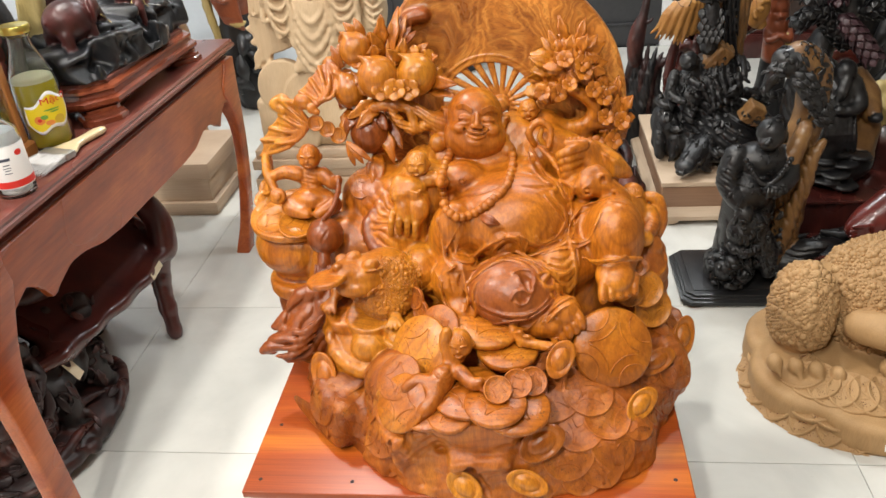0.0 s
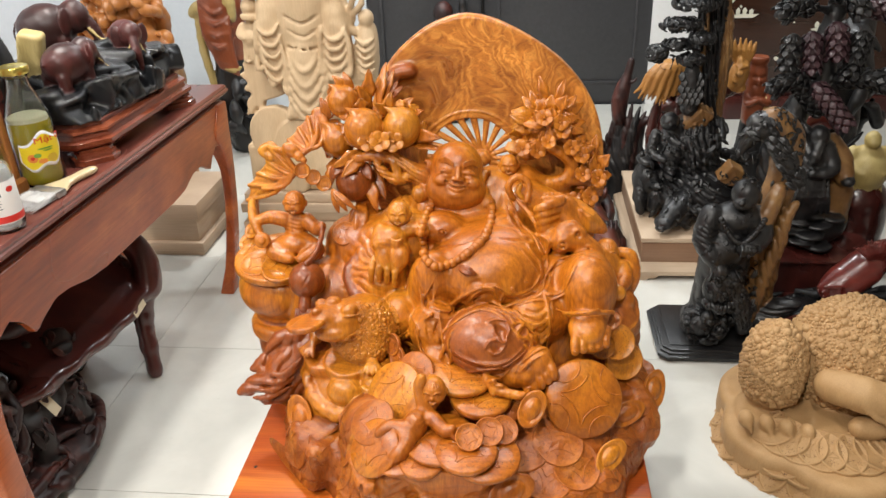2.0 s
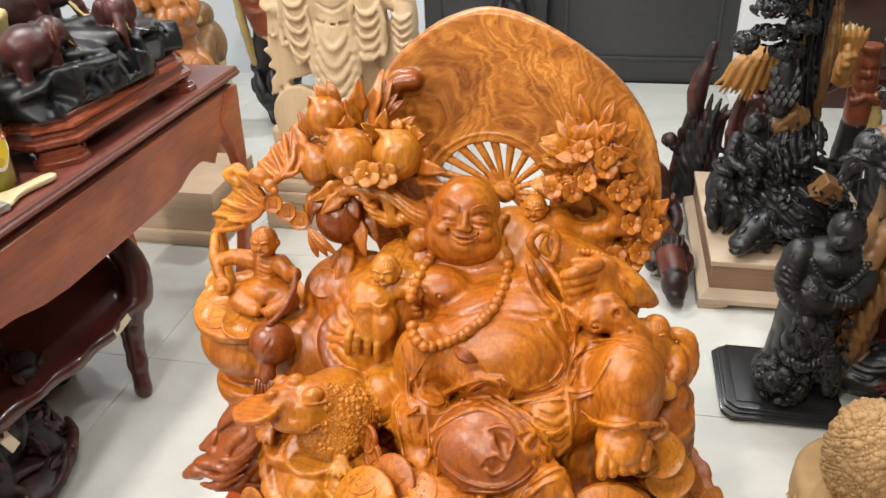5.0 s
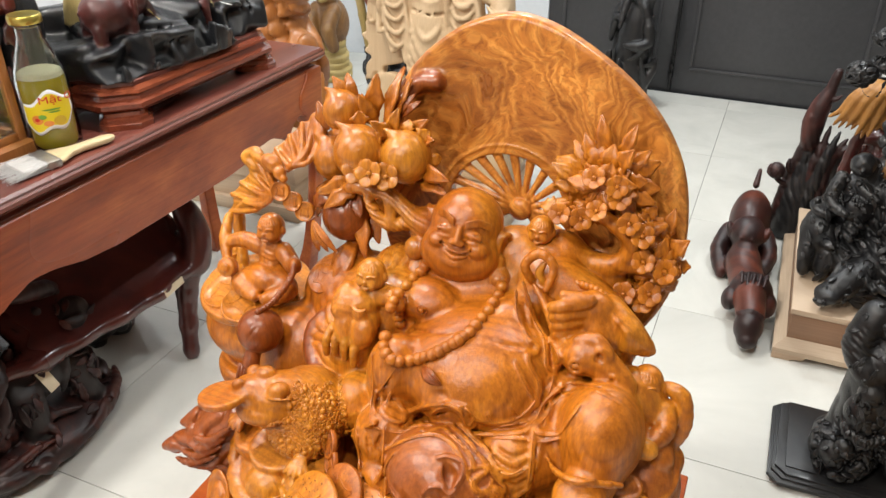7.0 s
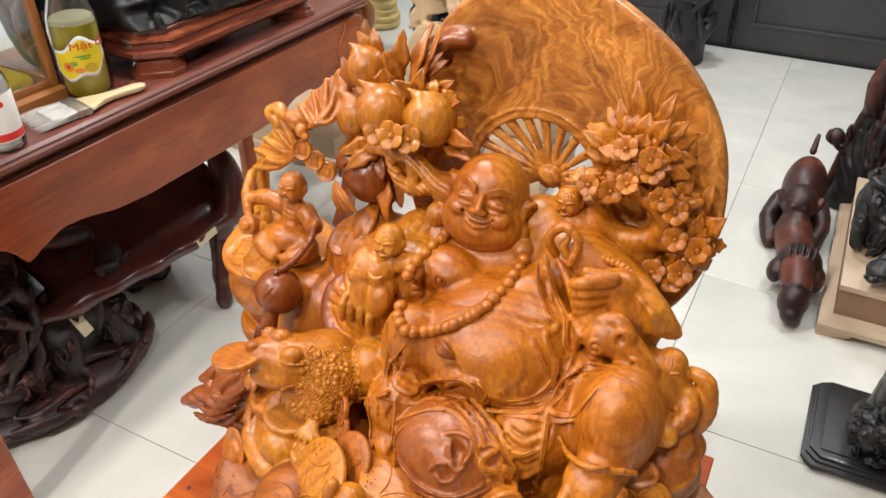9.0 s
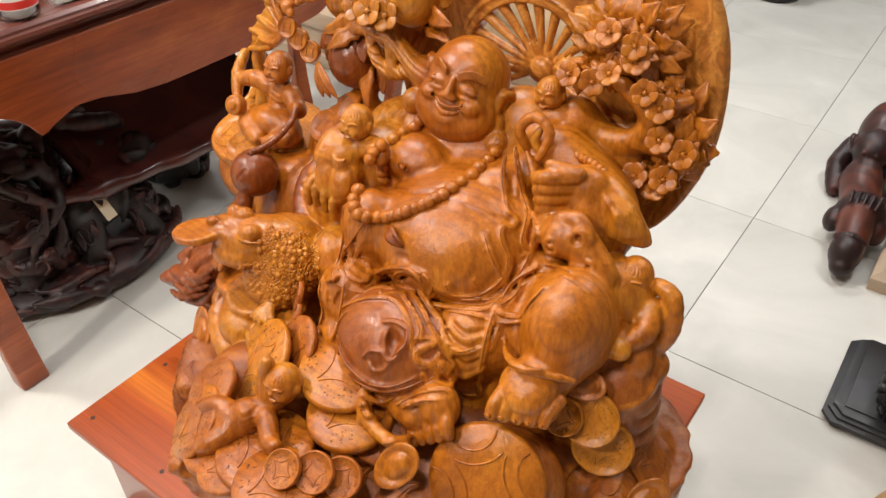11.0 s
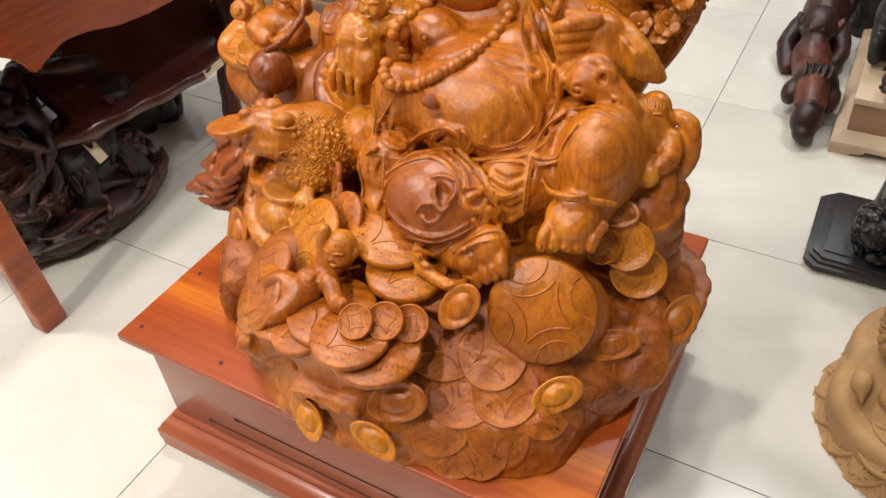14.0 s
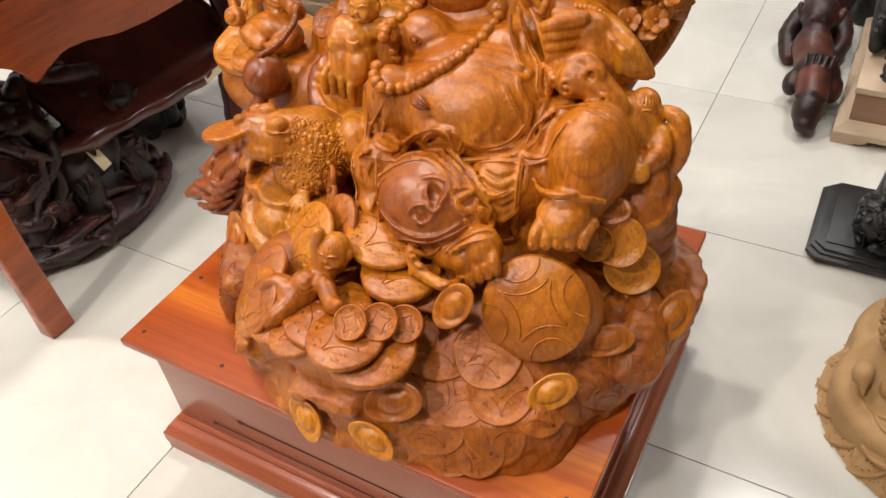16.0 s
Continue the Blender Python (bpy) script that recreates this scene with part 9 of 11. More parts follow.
def standing_carving():
    """Black standing figure with a bird-topped brown trunk at its back."""
    C = Carving((0.98, 0.26, 0.05), (1.52, 0.74, 0.99), 0.0042)
    # roots at the foot
    C.ball((1.14, 0.43, 0.09), (0.085, 0.085, 0.06), k=0.01)
    gnarl(C, 3, (1.14, 0.42, 0.11), (0.095, 0.095, 0.08), 34, 0.014, 0, zmin=0.06)
    # robe, belly, shoulders, bowed bald head
    C.tube([(1.15, 0.45, 0.10), (1.165, 0.45, 0.24), (1.175, 0.45, 0.38)], [0.085, 0.088, 0.090], k=0.012)
    C.folds((1.16, 0.42, 0.22), (0.12, 0.13, 0.16), (1, 0, 0.15), 0.026, 0.009, 0.02, 1)
    C.ball((1.155, 0.405, 0.44), (0.085, 0.080, 0.080), k=0.012)
    C.ball((1.19, 0.43, 0.545), (0.098, 0.075, 0.065), k=0.02)
    C.ball((1.205, 0.405, 0.655), (0.050, 0.052, 0.056), k=0.006)
    C.ball((1.190, 0.372, 0.630), (0.034, 0.026, 0.026), k=0.006)
    C.ball((1.255, 0.41, 0.635), (0.010, 0.016, 0.024), k=0.004)
    C.tube([(1.185, 0.352, 0.648), (1.175, 0.346, 0.640)], 0.008, k=0.004)
    C.tube([(1.10, 0.42, 0.565), (1.075, 0.39, 0.48), (1.11, 0.345, 0.415)], [0.042, 0.040, 0.030], k=0.010)
    C.folds((1.085, 0.39, 0.49), 0.07, (0.3, 0, 1), 0.018, 0.006, 0.01, 2)
    C.tube([(1.27, 0.43, 0.555), (1.275, 0.38, 0.50), (1.225, 0.335, 0.475)], [0.042, 0.036, 0.030], k=0.010)
    C.ball((1.205, 0.325, 0.475), (0.030, 0.026, 0.028), k=0.006)
    for i in range(4):
        C.tube([(1.192 + 0.013 * i, 0.305, 0.49), (1.190 + 0.013 * i, 0.296, 0.478), (1.190 + 0.012 * i, 0.300, 0.462)], 0.0075, k=0.002)
    for i in range(24):
        t = i / 23
        C.bead((1.115 + 0.15 * t, 0.345 - 0.02 * math.sin(3.14 * t), 0.580 - 0.085 * math.sin(3.14 * t)), 0.0105, 0, 8)
    # smaller figure held before it, cloth and knots below
    C.ball((1.135, 0.345, 0.30), (0.055, 0.045, 0.060), k=0.008)
    C.ball((1.130, 0.330, 0.375), (0.034, 0.034, 0.036), k=0.005)
    C.ball((1.175, 0.335, 0.345), (0.036, 0.034, 0.036), k=0.006)
    C.tube([(1.10, 0.34, 0.24), (1.15, 0.315, 0.225), (1.20, 0.335, 0.24)], [0.016, 0.020, 0.016], k=0.006)
    C.folds((1.14, 0.33, 0.24), 0.075, (1, 0, 0.4), 0.015, 0.006, 0.012, 4)
    C.tube([(1.20, 0.35, 0.30), (1.235, 0.345, 0.20), (1.245, 0.34, 0.12)], [0.030, 0.036, 0.020], k=0.010)
    C.folds((1.235, 0.34, 0.19), 0.07, (0.9, 0, 0.3), 0.016, 0.006, 0.01, 5)
    C.ball((1.095, 0.345, 0.135), (0.042, 0.040, 0.045), k=0.006)
    C.ball((1.110, 0.325, 0.180), (0.026, 0.024, 0.026), k=0.005)
    gnarl(C, 13, (1.10, 0.345, 0.12), (0.06, 0.05, 0.06), 16, 0.011, 0, zmin=0.06)
    # brown trunk with rolled scrolls, curving up and over
    C.tube([(1.30, 0.50, 0.08), (1.325, 0.50, 0.28), (1.325, 0.50, 0.50), (1.355, 0.51, 0.68), (1.345, 0.50, 0.83), (1.28, 0.48, 0.90)], [0.066, 0.068, 0.060, 0.050, 0.056, 0.05], k=0.015, m=1)
    C.tube([(1.245, 0.385, 0.46), (1.29, 0.41, 0.57), (1.325, 0.43, 0.66)], [0.034, 0.033, 0.027], k=0.005, m=1)
    C.tube([(1.32, 0.42, 0.34), (1.35, 0.42, 0.43), (1.365, 0.43, 0.54), (1.395, 0.44, 0.60)], [0.02, 0.026, 0.022, 0.014], k=0.005, m=1)
    C.tube([(1.285, 0.42, 0.12), (1.31, 0.42, 0.24), (1.335, 0.42, 0.36)], [0.022, 0.026, 0.02], k=0.006, m=1)
    C.folds((1.34, 0.44, 0.40), (0.08, 0.08, 0.28), (0.9, 0, 0.35), 0.024, 0.007, 0.02, 2)
    # bird: head bent down, scaled wings falling to the side
    C.ball((1.255, 0.475, 0.880), (0.068, 0.052, 0.052), rot=(0, 25, 0), k=0.012)
    C.cap((1.205, 0.455, 0.855), (1.172, 0.445, 0.80), 0.034, 0.013, k=0.008)
    C.tube([(1.178, 0.445, 0.805), (1.20, 0.445, 0.778), (1.235, 0.455, 0.79)], [0.010, 0.012, 0.008], k=0.005)
    C.ball((1.215, 0.432, 0.878), 0.009, k=0.003)
    C.tube([(1.28, 0.44, 0.84), (1.33, 0.425, 0.77), (1.39, 0.43, 0.70)], [0.03, 0.034, 0.010], k=0.008)
    rnd = random.Random(8)
    for i in range(70):
        t = i / 69
        p = Vector((1.26 + 0.11 * t + rnd.uniform(-0.024, 0.024), 0.412 + rnd.uniform(-0.008, 0.012), 0.86 - 0.17 * t + rnd.uniform(-0.024, 0.024)))
        C.leaf(p, p + Vector((0.034, -0.010, -0.024)), 0.012, (0.1, -0.9, 0.4), 0, 0.2)
    # dark driftwood at one side
    C.tube([(1.36, 0.46, 0.13), (1.41, 0.44, 0.16), (1.465, 0.42, 0.19)], [0.045, 0.038, 0.012], k=0.010)
    C.tube([(1.34, 0.44, 0.10), (1.41, 0.42, 0.10), (1.46, 0.40, 0.12)], [0.045, 0.036, 0.012], k=0.010)
    C.folds((1.41, 0.43, 0.14), 0.10, (0.1, 0, 1), 0.020, 0.007, 0.02, 3)
    C.clad(15, (1.03, 0.28, 0.06), (1.30, 0.5, 0.36), 240, 0.020)
    C.clad(16, (1.05, 0.28, 0.36), (1.28, 0.5, 0.60), 60, 0.016)
    C.clad(18, (1.15, 0.38, 0.68), (1.45, 0.55, 0.96), 160, 0.020)
    finish(C, "standing_carving", [M_EBONY, M_HONEYROOT], "black carved standing figure against a brown bird-topped trunk", 0.0545)


def seated_tree_carving():
    """Dark purple-black tree carving with a seated figure, behind the plinth."""
    C = Carving((1.30, 0.72, 0.20), (2.02, 1.22, 1.32), 0.0065)
    C.ball((1.62, 1.0, 0.28), (0.20, 0.16, 0.11), k=0.02)
    # steps like bracket fungus at the foot
    for i, (x, y, z, r) in enumerate(((1.585, 0.845, 0.255, 0.062), (1.660, 0.835, 0.235, 0.060), (1.620, 0.840, 0.285, 0.060), (1.540, 0.875, 0.285, 0.055), (1.655, 0.855, 0.320, 0.058), (1.580, 0.865, 0.330, 0.052), (1.715, 0.875, 0.345, 0.055), (1.635, 0.875, 0.360, 0.052), (1.530, 0.895, 0.350, 0.050))):
        C.ball((x, y, z), (r, r * 0.9, 0.015), (4 * math.sin(i), 5 * math.cos(i), 0), 0.004)
    # old man: bald head, beard, robe falling in folds
    C.ball((1.605, 0.885, 0.705), (0.038, 0.042, 0.044), k=0.006)
    C.ball((1.600, 0.848, 0.690), (0.010, 0.012, 0.012), k=0.004)
    C.tube([(1.598, 0.850, 0.680), (1.585, 0.838, 0.640), (1.580, 0.850, 0.600)], [0.018, 0.020, 0.008], k=0.006)
    C.tube([(1.605, 0.92, 0.665), (1.60, 0.92, 0.55), (1.585, 0.91, 0.40)], [0.050, 0.075, 0.085], k=0.015)
    C.tube([(1.645, 0.90, 0.645), (1.665, 0.86, 0.575), (1.605, 0.835, 0.555)], [0.032, 0.030, 0.020], k=0.010)
    C.ball((1.585, 0.835, 0.560), 0.020, k=0.005)
    for q in range(8):
        C.tube([(1.545 + 0.016 * q, 0.850, 0.53), (1.535 + 0.018 * q, 0.832, 0.46), (1.52 + 0.022 * q, 0.840, 0.385)], [0.006, 0.010, 0.008], k=0.005)
    # beast's head at his side
    C.tube([(1.68, 0.95, 0.66), (1.715, 0.93, 0.58), (1.735, 0.89, 0.515)], [0.035, 0.050, 0.034], k=0.012, m=1)
    C.ball((1.740, 0.865, 0.515), (0.028, 0.030, 0.022), k=0.008)
    C.tube([(1.72, 0.98, 0.55), (1.74, 0.97, 0.42), (1.74, 0.96, 0.28)], [0.06, 0.07, 0.06], k=0.015, m=1)
    # trunk behind and its branches
    C.tube([(1.52, 1.02, 0.30), (1.49, 1.0, 0.60), (1.54, 1.0, 0.80), (1.62, 1.0, 0.92), (1.60, 1.0, 1.10), (1.66, 1.0, 1.26)], [0.085, 0.070, 0.050, 0.038, 0.034, 0.028], k=0.02)
    gnarl(C, 31, (1.52, 0.98, 0.52), (0.09, 0.10, 0.24), 26, 0.016, 0, zmin=0.22)
    C.folds((1.50, 0.92, 0.58), (0.14, 0.16, 0.25), (1.0, 0, 0.4), 0.026, 0.010, 0.03, 1)
    for pts, r, m in ((((1.60, 0.92, 0.80), (1.535, 0.91, 0.86), (1.475, 0.90, 0.935)), 0.036, 0), (((1.48, 0.90, 0.94), (1.43, 0.89, 0.925), (1.385, 0.88, 0.895)), 0.036, 0), (((1.56, 0.90, 0.895), (1.625, 0.89, 0.83), (1.69, 0.88, 0.75)), 0.038, 2),
                      (((1.45, 0.93, 1.08), (1.445, 0.92, 1.03), (1.44, 0.91, 0.975)), 0.040, 0), (((1.52, 0.93, 1.09), (1.525, 0.92, 1.03), (1.53, 0.91, 0.965)), 0.036, 2), (((1.61, 0.94, 1.12), (1.62, 0.93, 1.06), (1.62, 0.92, 1.01)), 0.040, 2), (((1.71, 0.94, 1.09), (1.70, 0.93, 1.02), (1.685, 0.92, 0.95)), 0.036, 0),
                      (((1.66, 0.95, 0.92), (1.76, 0.92, 0.93), (1.85, 0.90, 0.90)), 0.038, 0), (((1.50, 0.95, 1.20), (1.44, 0.93, 1.22), (1.39, 0.92, 1.18)), 0.040, 0), (((1.72, 0.95, 1.20), (1.80, 0.93, 1.18), (1.86, 0.92, 1.10)), 0.040, 2), (((1.58, 0.95, 1.26), (1.64, 0.92, 1.24), (1.68, 0.91, 1.18)), 0.038, 0)):
        scaly_branch(C, [Vector(p) for p in pts], r, m)
        C.tube([pts[0], ((pts[0][0] + 1.6) / 2, 0.97, pts[0][2] - 0.01), (1.60, 1.0, min(1.2, max(0.85, pts[0][2] - 0.03)))], [0.012, 0.011, 0.016], k=0.006, m=m)
    C.rough(0.002, 80, seed=6)
    finish(C, "tree_carving", [M_EBONY, M_HONEYROOT, M_PURPLE], "black and purple-brown carving of a figure under a pine", 0.2005)
    p = tagged(empty("dark_red_stand", 1.63, 0.97, 0), "dark red lacquered wooden box stand", "stand")
    part("body", box(-0.26, 0.26, -0.20, 0.20, 0.04, 0.185, 0.004), M_DARKRED, p)
    part("top", box(-0.28, 0.28, -0.22, 0.22, 0.1852, 0.20, 0.004), M_DARKRED, p)
    part("base", box(-0.28, 0.28, -0.22, 0.22, 0.0, 0.0398, 0.004), M_DARKRED, p)


M_PURPLE = wood("purple_brown_wood", (0.022, 0.010, 0.013), (0.055, 0.024, 0.030), (0.09, 0.042, 0.046), 14, (1, 1, 0.6), 0.42, 0.05, 1.0, 0.3, 0.3)


def fish_carving(x, y, s, turn, label):
    """Fan-finned fish over dark coral, with a polished ball."""
    C = Carving((-0.30, -0.26, 0.0), (0.34, 0.30, 0.52), 0.006)
    C.ball((0.0, 0.02, 0.04), (0.24, 0.18, 0.07), k=0.02, m=1)
    gnarl(C, 41, (0.0, 0.02, 0.06), (0.25, 0.19, 0.09), 44, 0.017, 1, zmin=0.012)
    rnd = random.Random(4)
    for i in range(120):
        a, r = rnd.uniform(0, 6.28), rnd.uniform(0.3, 1)
        C.bead((0.24 * r * math.cos(a), 0.02 + 0.18 * r * math.sin(a), 0.085 - 0.03 * r + rnd.uniform(0, 0.02)), rnd.uniform(0.008, 0.015), 1, 6)
    C.ball((-0.02, -0.10, 0.135), 0.055, k=0.004, m=0)
    # body and fan tail
    C.tube([(0.20, 0.06, 0.36), (0.12, 0.02, 0.30), (0.04, 0.0, 0.24), (-0.02, -0.02, 0.22)], [0.04, 0.07, 0.065, 0.03], k=0.012)
    for k0, (cx, cy, cz, a0, a1, r, up) in enumerate(((-0.03, -0.08, 0.14, 100, 215, 0.20, 0.25), (0.14, 0.0, 0.32, 20, 130, 0.17, 0.8), (0.06, -0.04, 0.24, 150, 250, 0.13, 0.5), (0.19, 0.05, 0.36, -60, 60, 0.13, 0.7))):
        n = 26
        for i in range(n):
            a = radians(a0 + (a1 - a0) * i / (n - 1))
            d = Vector((math.cos(a), -0.35, math.sin(a) * up)).normalized()
            q = Vector((cx, cy, cz)) + d * r * (0.9 + 0.1 * math.sin(i * 1.3))
            q.z = max(q.z, 0.03)
            C.tube([Vector((cx, cy, cz)) + d * 0.03, (Vector((cx, cy, cz)) + q) / 2 + Vector((0, -0.015, 0.012)), q], [0.004, 0.0055, 0.0035], k=0.004, step=2)
    C.floor(0.002)
    ob = C.build("fish_carving", [M_REDWOOD, M_EBONY])
    ob.matrix_basis = pose(x, y, 0.0, 0, 0, turn) @ Matrix.Scale(s, 4)
    return tagged(ob, label, "carving", "fish carvings")


M_REDWOOD = wood("dark_cherry_wood", (0.05, 0.009, 0.007), (0.14, 0.022, 0.016), (0.30, 0.05, 0.035), 9, (1, 1, 0.5), 0.26, 0.3, 1.4, 0.3, 0.1)


def pale_toad():
    """Large sandy wooden toad squatting on flat coins."""
    C = Carving((1.04, -0.50, -0.004), (1.86, 0.34, 0.60), 0.0055)
    for x, y, z, r, t in ((1.29, -0.10, 0.05, 0.19, 0.055), (1.44, -0.17, 0.05, 0.22, 0.055), (1.52, 0.02, 0.05, 0.27, 0.055), (1.32, 0.06, 0.05, 0.20, 0.055), (1.30, -0.07, 0.115, 0.16, 0.018), (1.46, -0.10, 0.115, 0.19, 0.018)):
        C.coin((x, y, z), (0.02, -0.05, 1), r, t, 0.03, k=0.02)
    for ring, z, tilt, r0 in ((0, 0.045, 1.0, 0.085), (1, 0.088, 1.7, 0.082), (2, 0.118, 3.2, 0.075)):
        for i in range(13):
            a = 2.45 + 0.275 * i + 0.13 * (ring % 2)
            e = Vector((math.cos(a), math.sin(a), 0))
            c = Vector((1.42, -0.07, z)) + Vector((e.x * (0.285 - 0.040 * ring), e.y * (0.255 - 0.036 * ring), 0))
            C.money(c, e + Vector((0, 0, tilt)), r0, 0, 0.012, True, 2.1 * i)
    # hind thigh, back, folded leg
    C.ball((1.255, 0.00, 0.255), (0.098, 0.115, 0.165), k=0.008)
    C.ball((1.53, 0.085, 0.24), (0.21, 0.20, 0.21), k=0.012)
    C.tube([(1.40, -0.10, 0.26), (1.48, -0.16, 0.27), (1.58, -0.18, 0.24), (1.60, -0.17, 0.18), (1.48, -0.18, 0.16)], [0.05, 0.055, 0.05, 0.04, 0.035], k=0.010)
    for i in range(3):
        C.tube([(1.40 + 0.02 * i, -0.145 - 0.02 * i, 0.26 + 0.012 * i), (1.50, -0.205 - 0.006 * i, 0.27 - 0.02 * i), (1.60, -0.215, 0.23 - 0.02 * i)], 0.011, k=0.004)
    for i in range(4):
        b = Vector((1.150 + 0.060 * i, -0.140 - 0.012 * i, 0.152 - 0.006 * i))
        C.ball(b, (0.024, 0.030, 0.028), k=0.006)
        C.cap(b + Vector((0.004, -0.02, -0.004)), b + Vector((0.012, -0.042, -0.026)), 0.013, 0.004, k=0.005)
    rnd = random.Random(17)
    for c, r, n, seed in (((1.255, 0.0, 0.255), (0.098, 0.115, 0.165), 1700, 1), ((1.53, 0.085, 0.24), (0.21, 0.20, 0.21), 3000, 2)):
        for i in range(n):
            b, a = 1 - 2 * (i + 0.5) / n, 2.39996 * i
            q = math.sqrt(1 - b * b)
            d = Vector((q * math.cos(a) + rnd.uniform(-0.02, 0.02), q * math.sin(a) + rnd.uniform(-0.02, 0.02), b)).normalized()
            if d.z < -0.55 or d.y > 0.5:
                continue
            p = Vector((c[0] + r[0] * d.x, c[1] + r[1] * d.y, c[2] + r[2] * d.z))
            if seed == 2 and p.x < 1.36 and p.z < 0.36:
                continue
            s = 0.0050 + 0.0110 * rnd.random() ** 4
            C.bead(p - d * s * 0.2, s, 0, 6)
    # beads round the coins, coloured dark as shaded drill holes
    for k in range(70):
        a = rnd.uniform(2.5, 5.9)
        rr = rnd.uniform(0.155, 0.20)
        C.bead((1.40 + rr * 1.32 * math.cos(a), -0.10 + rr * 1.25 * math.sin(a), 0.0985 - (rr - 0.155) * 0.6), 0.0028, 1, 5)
    C.rough(0.0012, 70, seed=9)
    C.floor(0.0015)
    ob = C.build("toad_carving", [M_TOAD, M_DOTSHADE])
    ob.location = (-0.03, -0.085, 0)
    tagged(ob, "large unvarnished sandy wooden toad with warty skin on coins", "carving")
    tg = tagged(empty("price_tag", 1.398, -0.485, 0.060, 12), "small white paper price tag with illegible print", "tag")
    bm = box(-0.035, 0.035, -0.0012, 0.0, -0.011, 0.011, 0)
    bm.transform(Matrix.Rotation(radians(-12), 4, "X"))
    part("paper", bm, M_LABELWHITE, tg)
    for i in range(4):
        part("print_bar", box(-0.028 + 0.013 * i, -0.019 + 0.013 * i, -0.0026, -0.0014, -0.003, 0.003, 0), M_INK, tg)


M_REDPATCH = wood("black_wood_with_red_heart", (0.008, 0.004, 0.004), (0.050, 0.013, 0.008), (0.30, 0.060, 0.020), 3.4, (1, 1, 0.6), 0.42, 0.0, 1.2, 0.4, 0.15)


def dog_carving():
    """Dark red and black rounded animal figures in a row on the floor."""
    C = Carving((0.52, 0.84, 0.0), (0.98, 2.0, 0.42), 0.006)
    C.ball((0.735, 1.72, 0.150), (0.108, 0.18, 0.135), k=0.02, m=0)
    C.ball((0.735, 1.50, 0.20), (0.085, 0.085, 0.08), k=0.012, m=1)
    C.ball((0.745, 1.43, 0.165), (0.05, 0.045, 0.04), k=0.008, m=1)
    for s in (-1, 1):
        C.ball((0.735 + 0.085 * s, 1.50, 0.20), (0.02, 0.03, 0.045), rot=(0, 20 * s, 0), k=0.005, m=1)
        C.tube([(0.735 + 0.09 * s, 1.62, 0.12), (0.735 + 0.12 * s, 1.52, 0.08), (0.735 + 0.09 * s, 1.42, 0.03)], [0.05, 0.045, 0.035], k=0.012, m=1)
        C.ball((0.735 + 0.028 * s, 1.425, 0.215), 0.010, k=0.003, m=1)
    C.cap((0.73, 1.86, 0.27), (0.735, 1.90, 0.33), 0.02, 0.012, k=0.01, m=1)
    C.tube([(0.74, 1.42, 0.10), (0.77, 1.32, 0.085), (0.79, 1.24, 0.09)], [0.085, 0.075, 0.07], k=0.02)
    C.ball((0.80, 1.18, 0.115), (0.10, 0.085, 0.075), k=0.01, m=1)
    for s in (-1, 1):
        C.ball((0.80 + 0.085 * s, 1.14, 0.085), (0.04, 0.055, 0.05), k=0.01, m=1)
    C.tube([(0.80, 1.12, 0.12), (0.81, 1.05, 0.115), (0.815, 1.0, 0.105)], [0.07, 0.062, 0.055], k=0.012, m=0)
    C.ball((0.815, 0.965, 0.09), (0.065, 0.062, 0.07), k=0.010, m=1)
    C.ball((0.82, 0.925, 0.06), (0.045, 0.04, 0.04), k=0.008, m=1)
    C.tube([(0.76, 0.97, 0.14), (0.815, 0.965, 0.165), (0.87, 0.97, 0.14)], 0.010, k=0.005, m=1)
    for i in range(5):
        C.tube([(0.74 + 0.03 * i, 1.215, 0.165), (0.745 + 0.028 * i, 1.17, 0.20), (0.75 + 0.025 * i, 1.12, 0.185)], 0.008, k=0.005, m=1)
    C.rough(0.0015, 50, seed=3)
    dogs = finish(C, "dog_carving", [M_REDPATCH, M_REDBLACK], "dark red and black carved dogs lying on the floor", 0.001)
    dogs.data.transform(Matrix.Translation((0.81, 0, 0)) @ Matrix.Diagonal((0.80, 1, 0.90, 1)) @ Matrix.Translation((-0.80, 0, 0)))


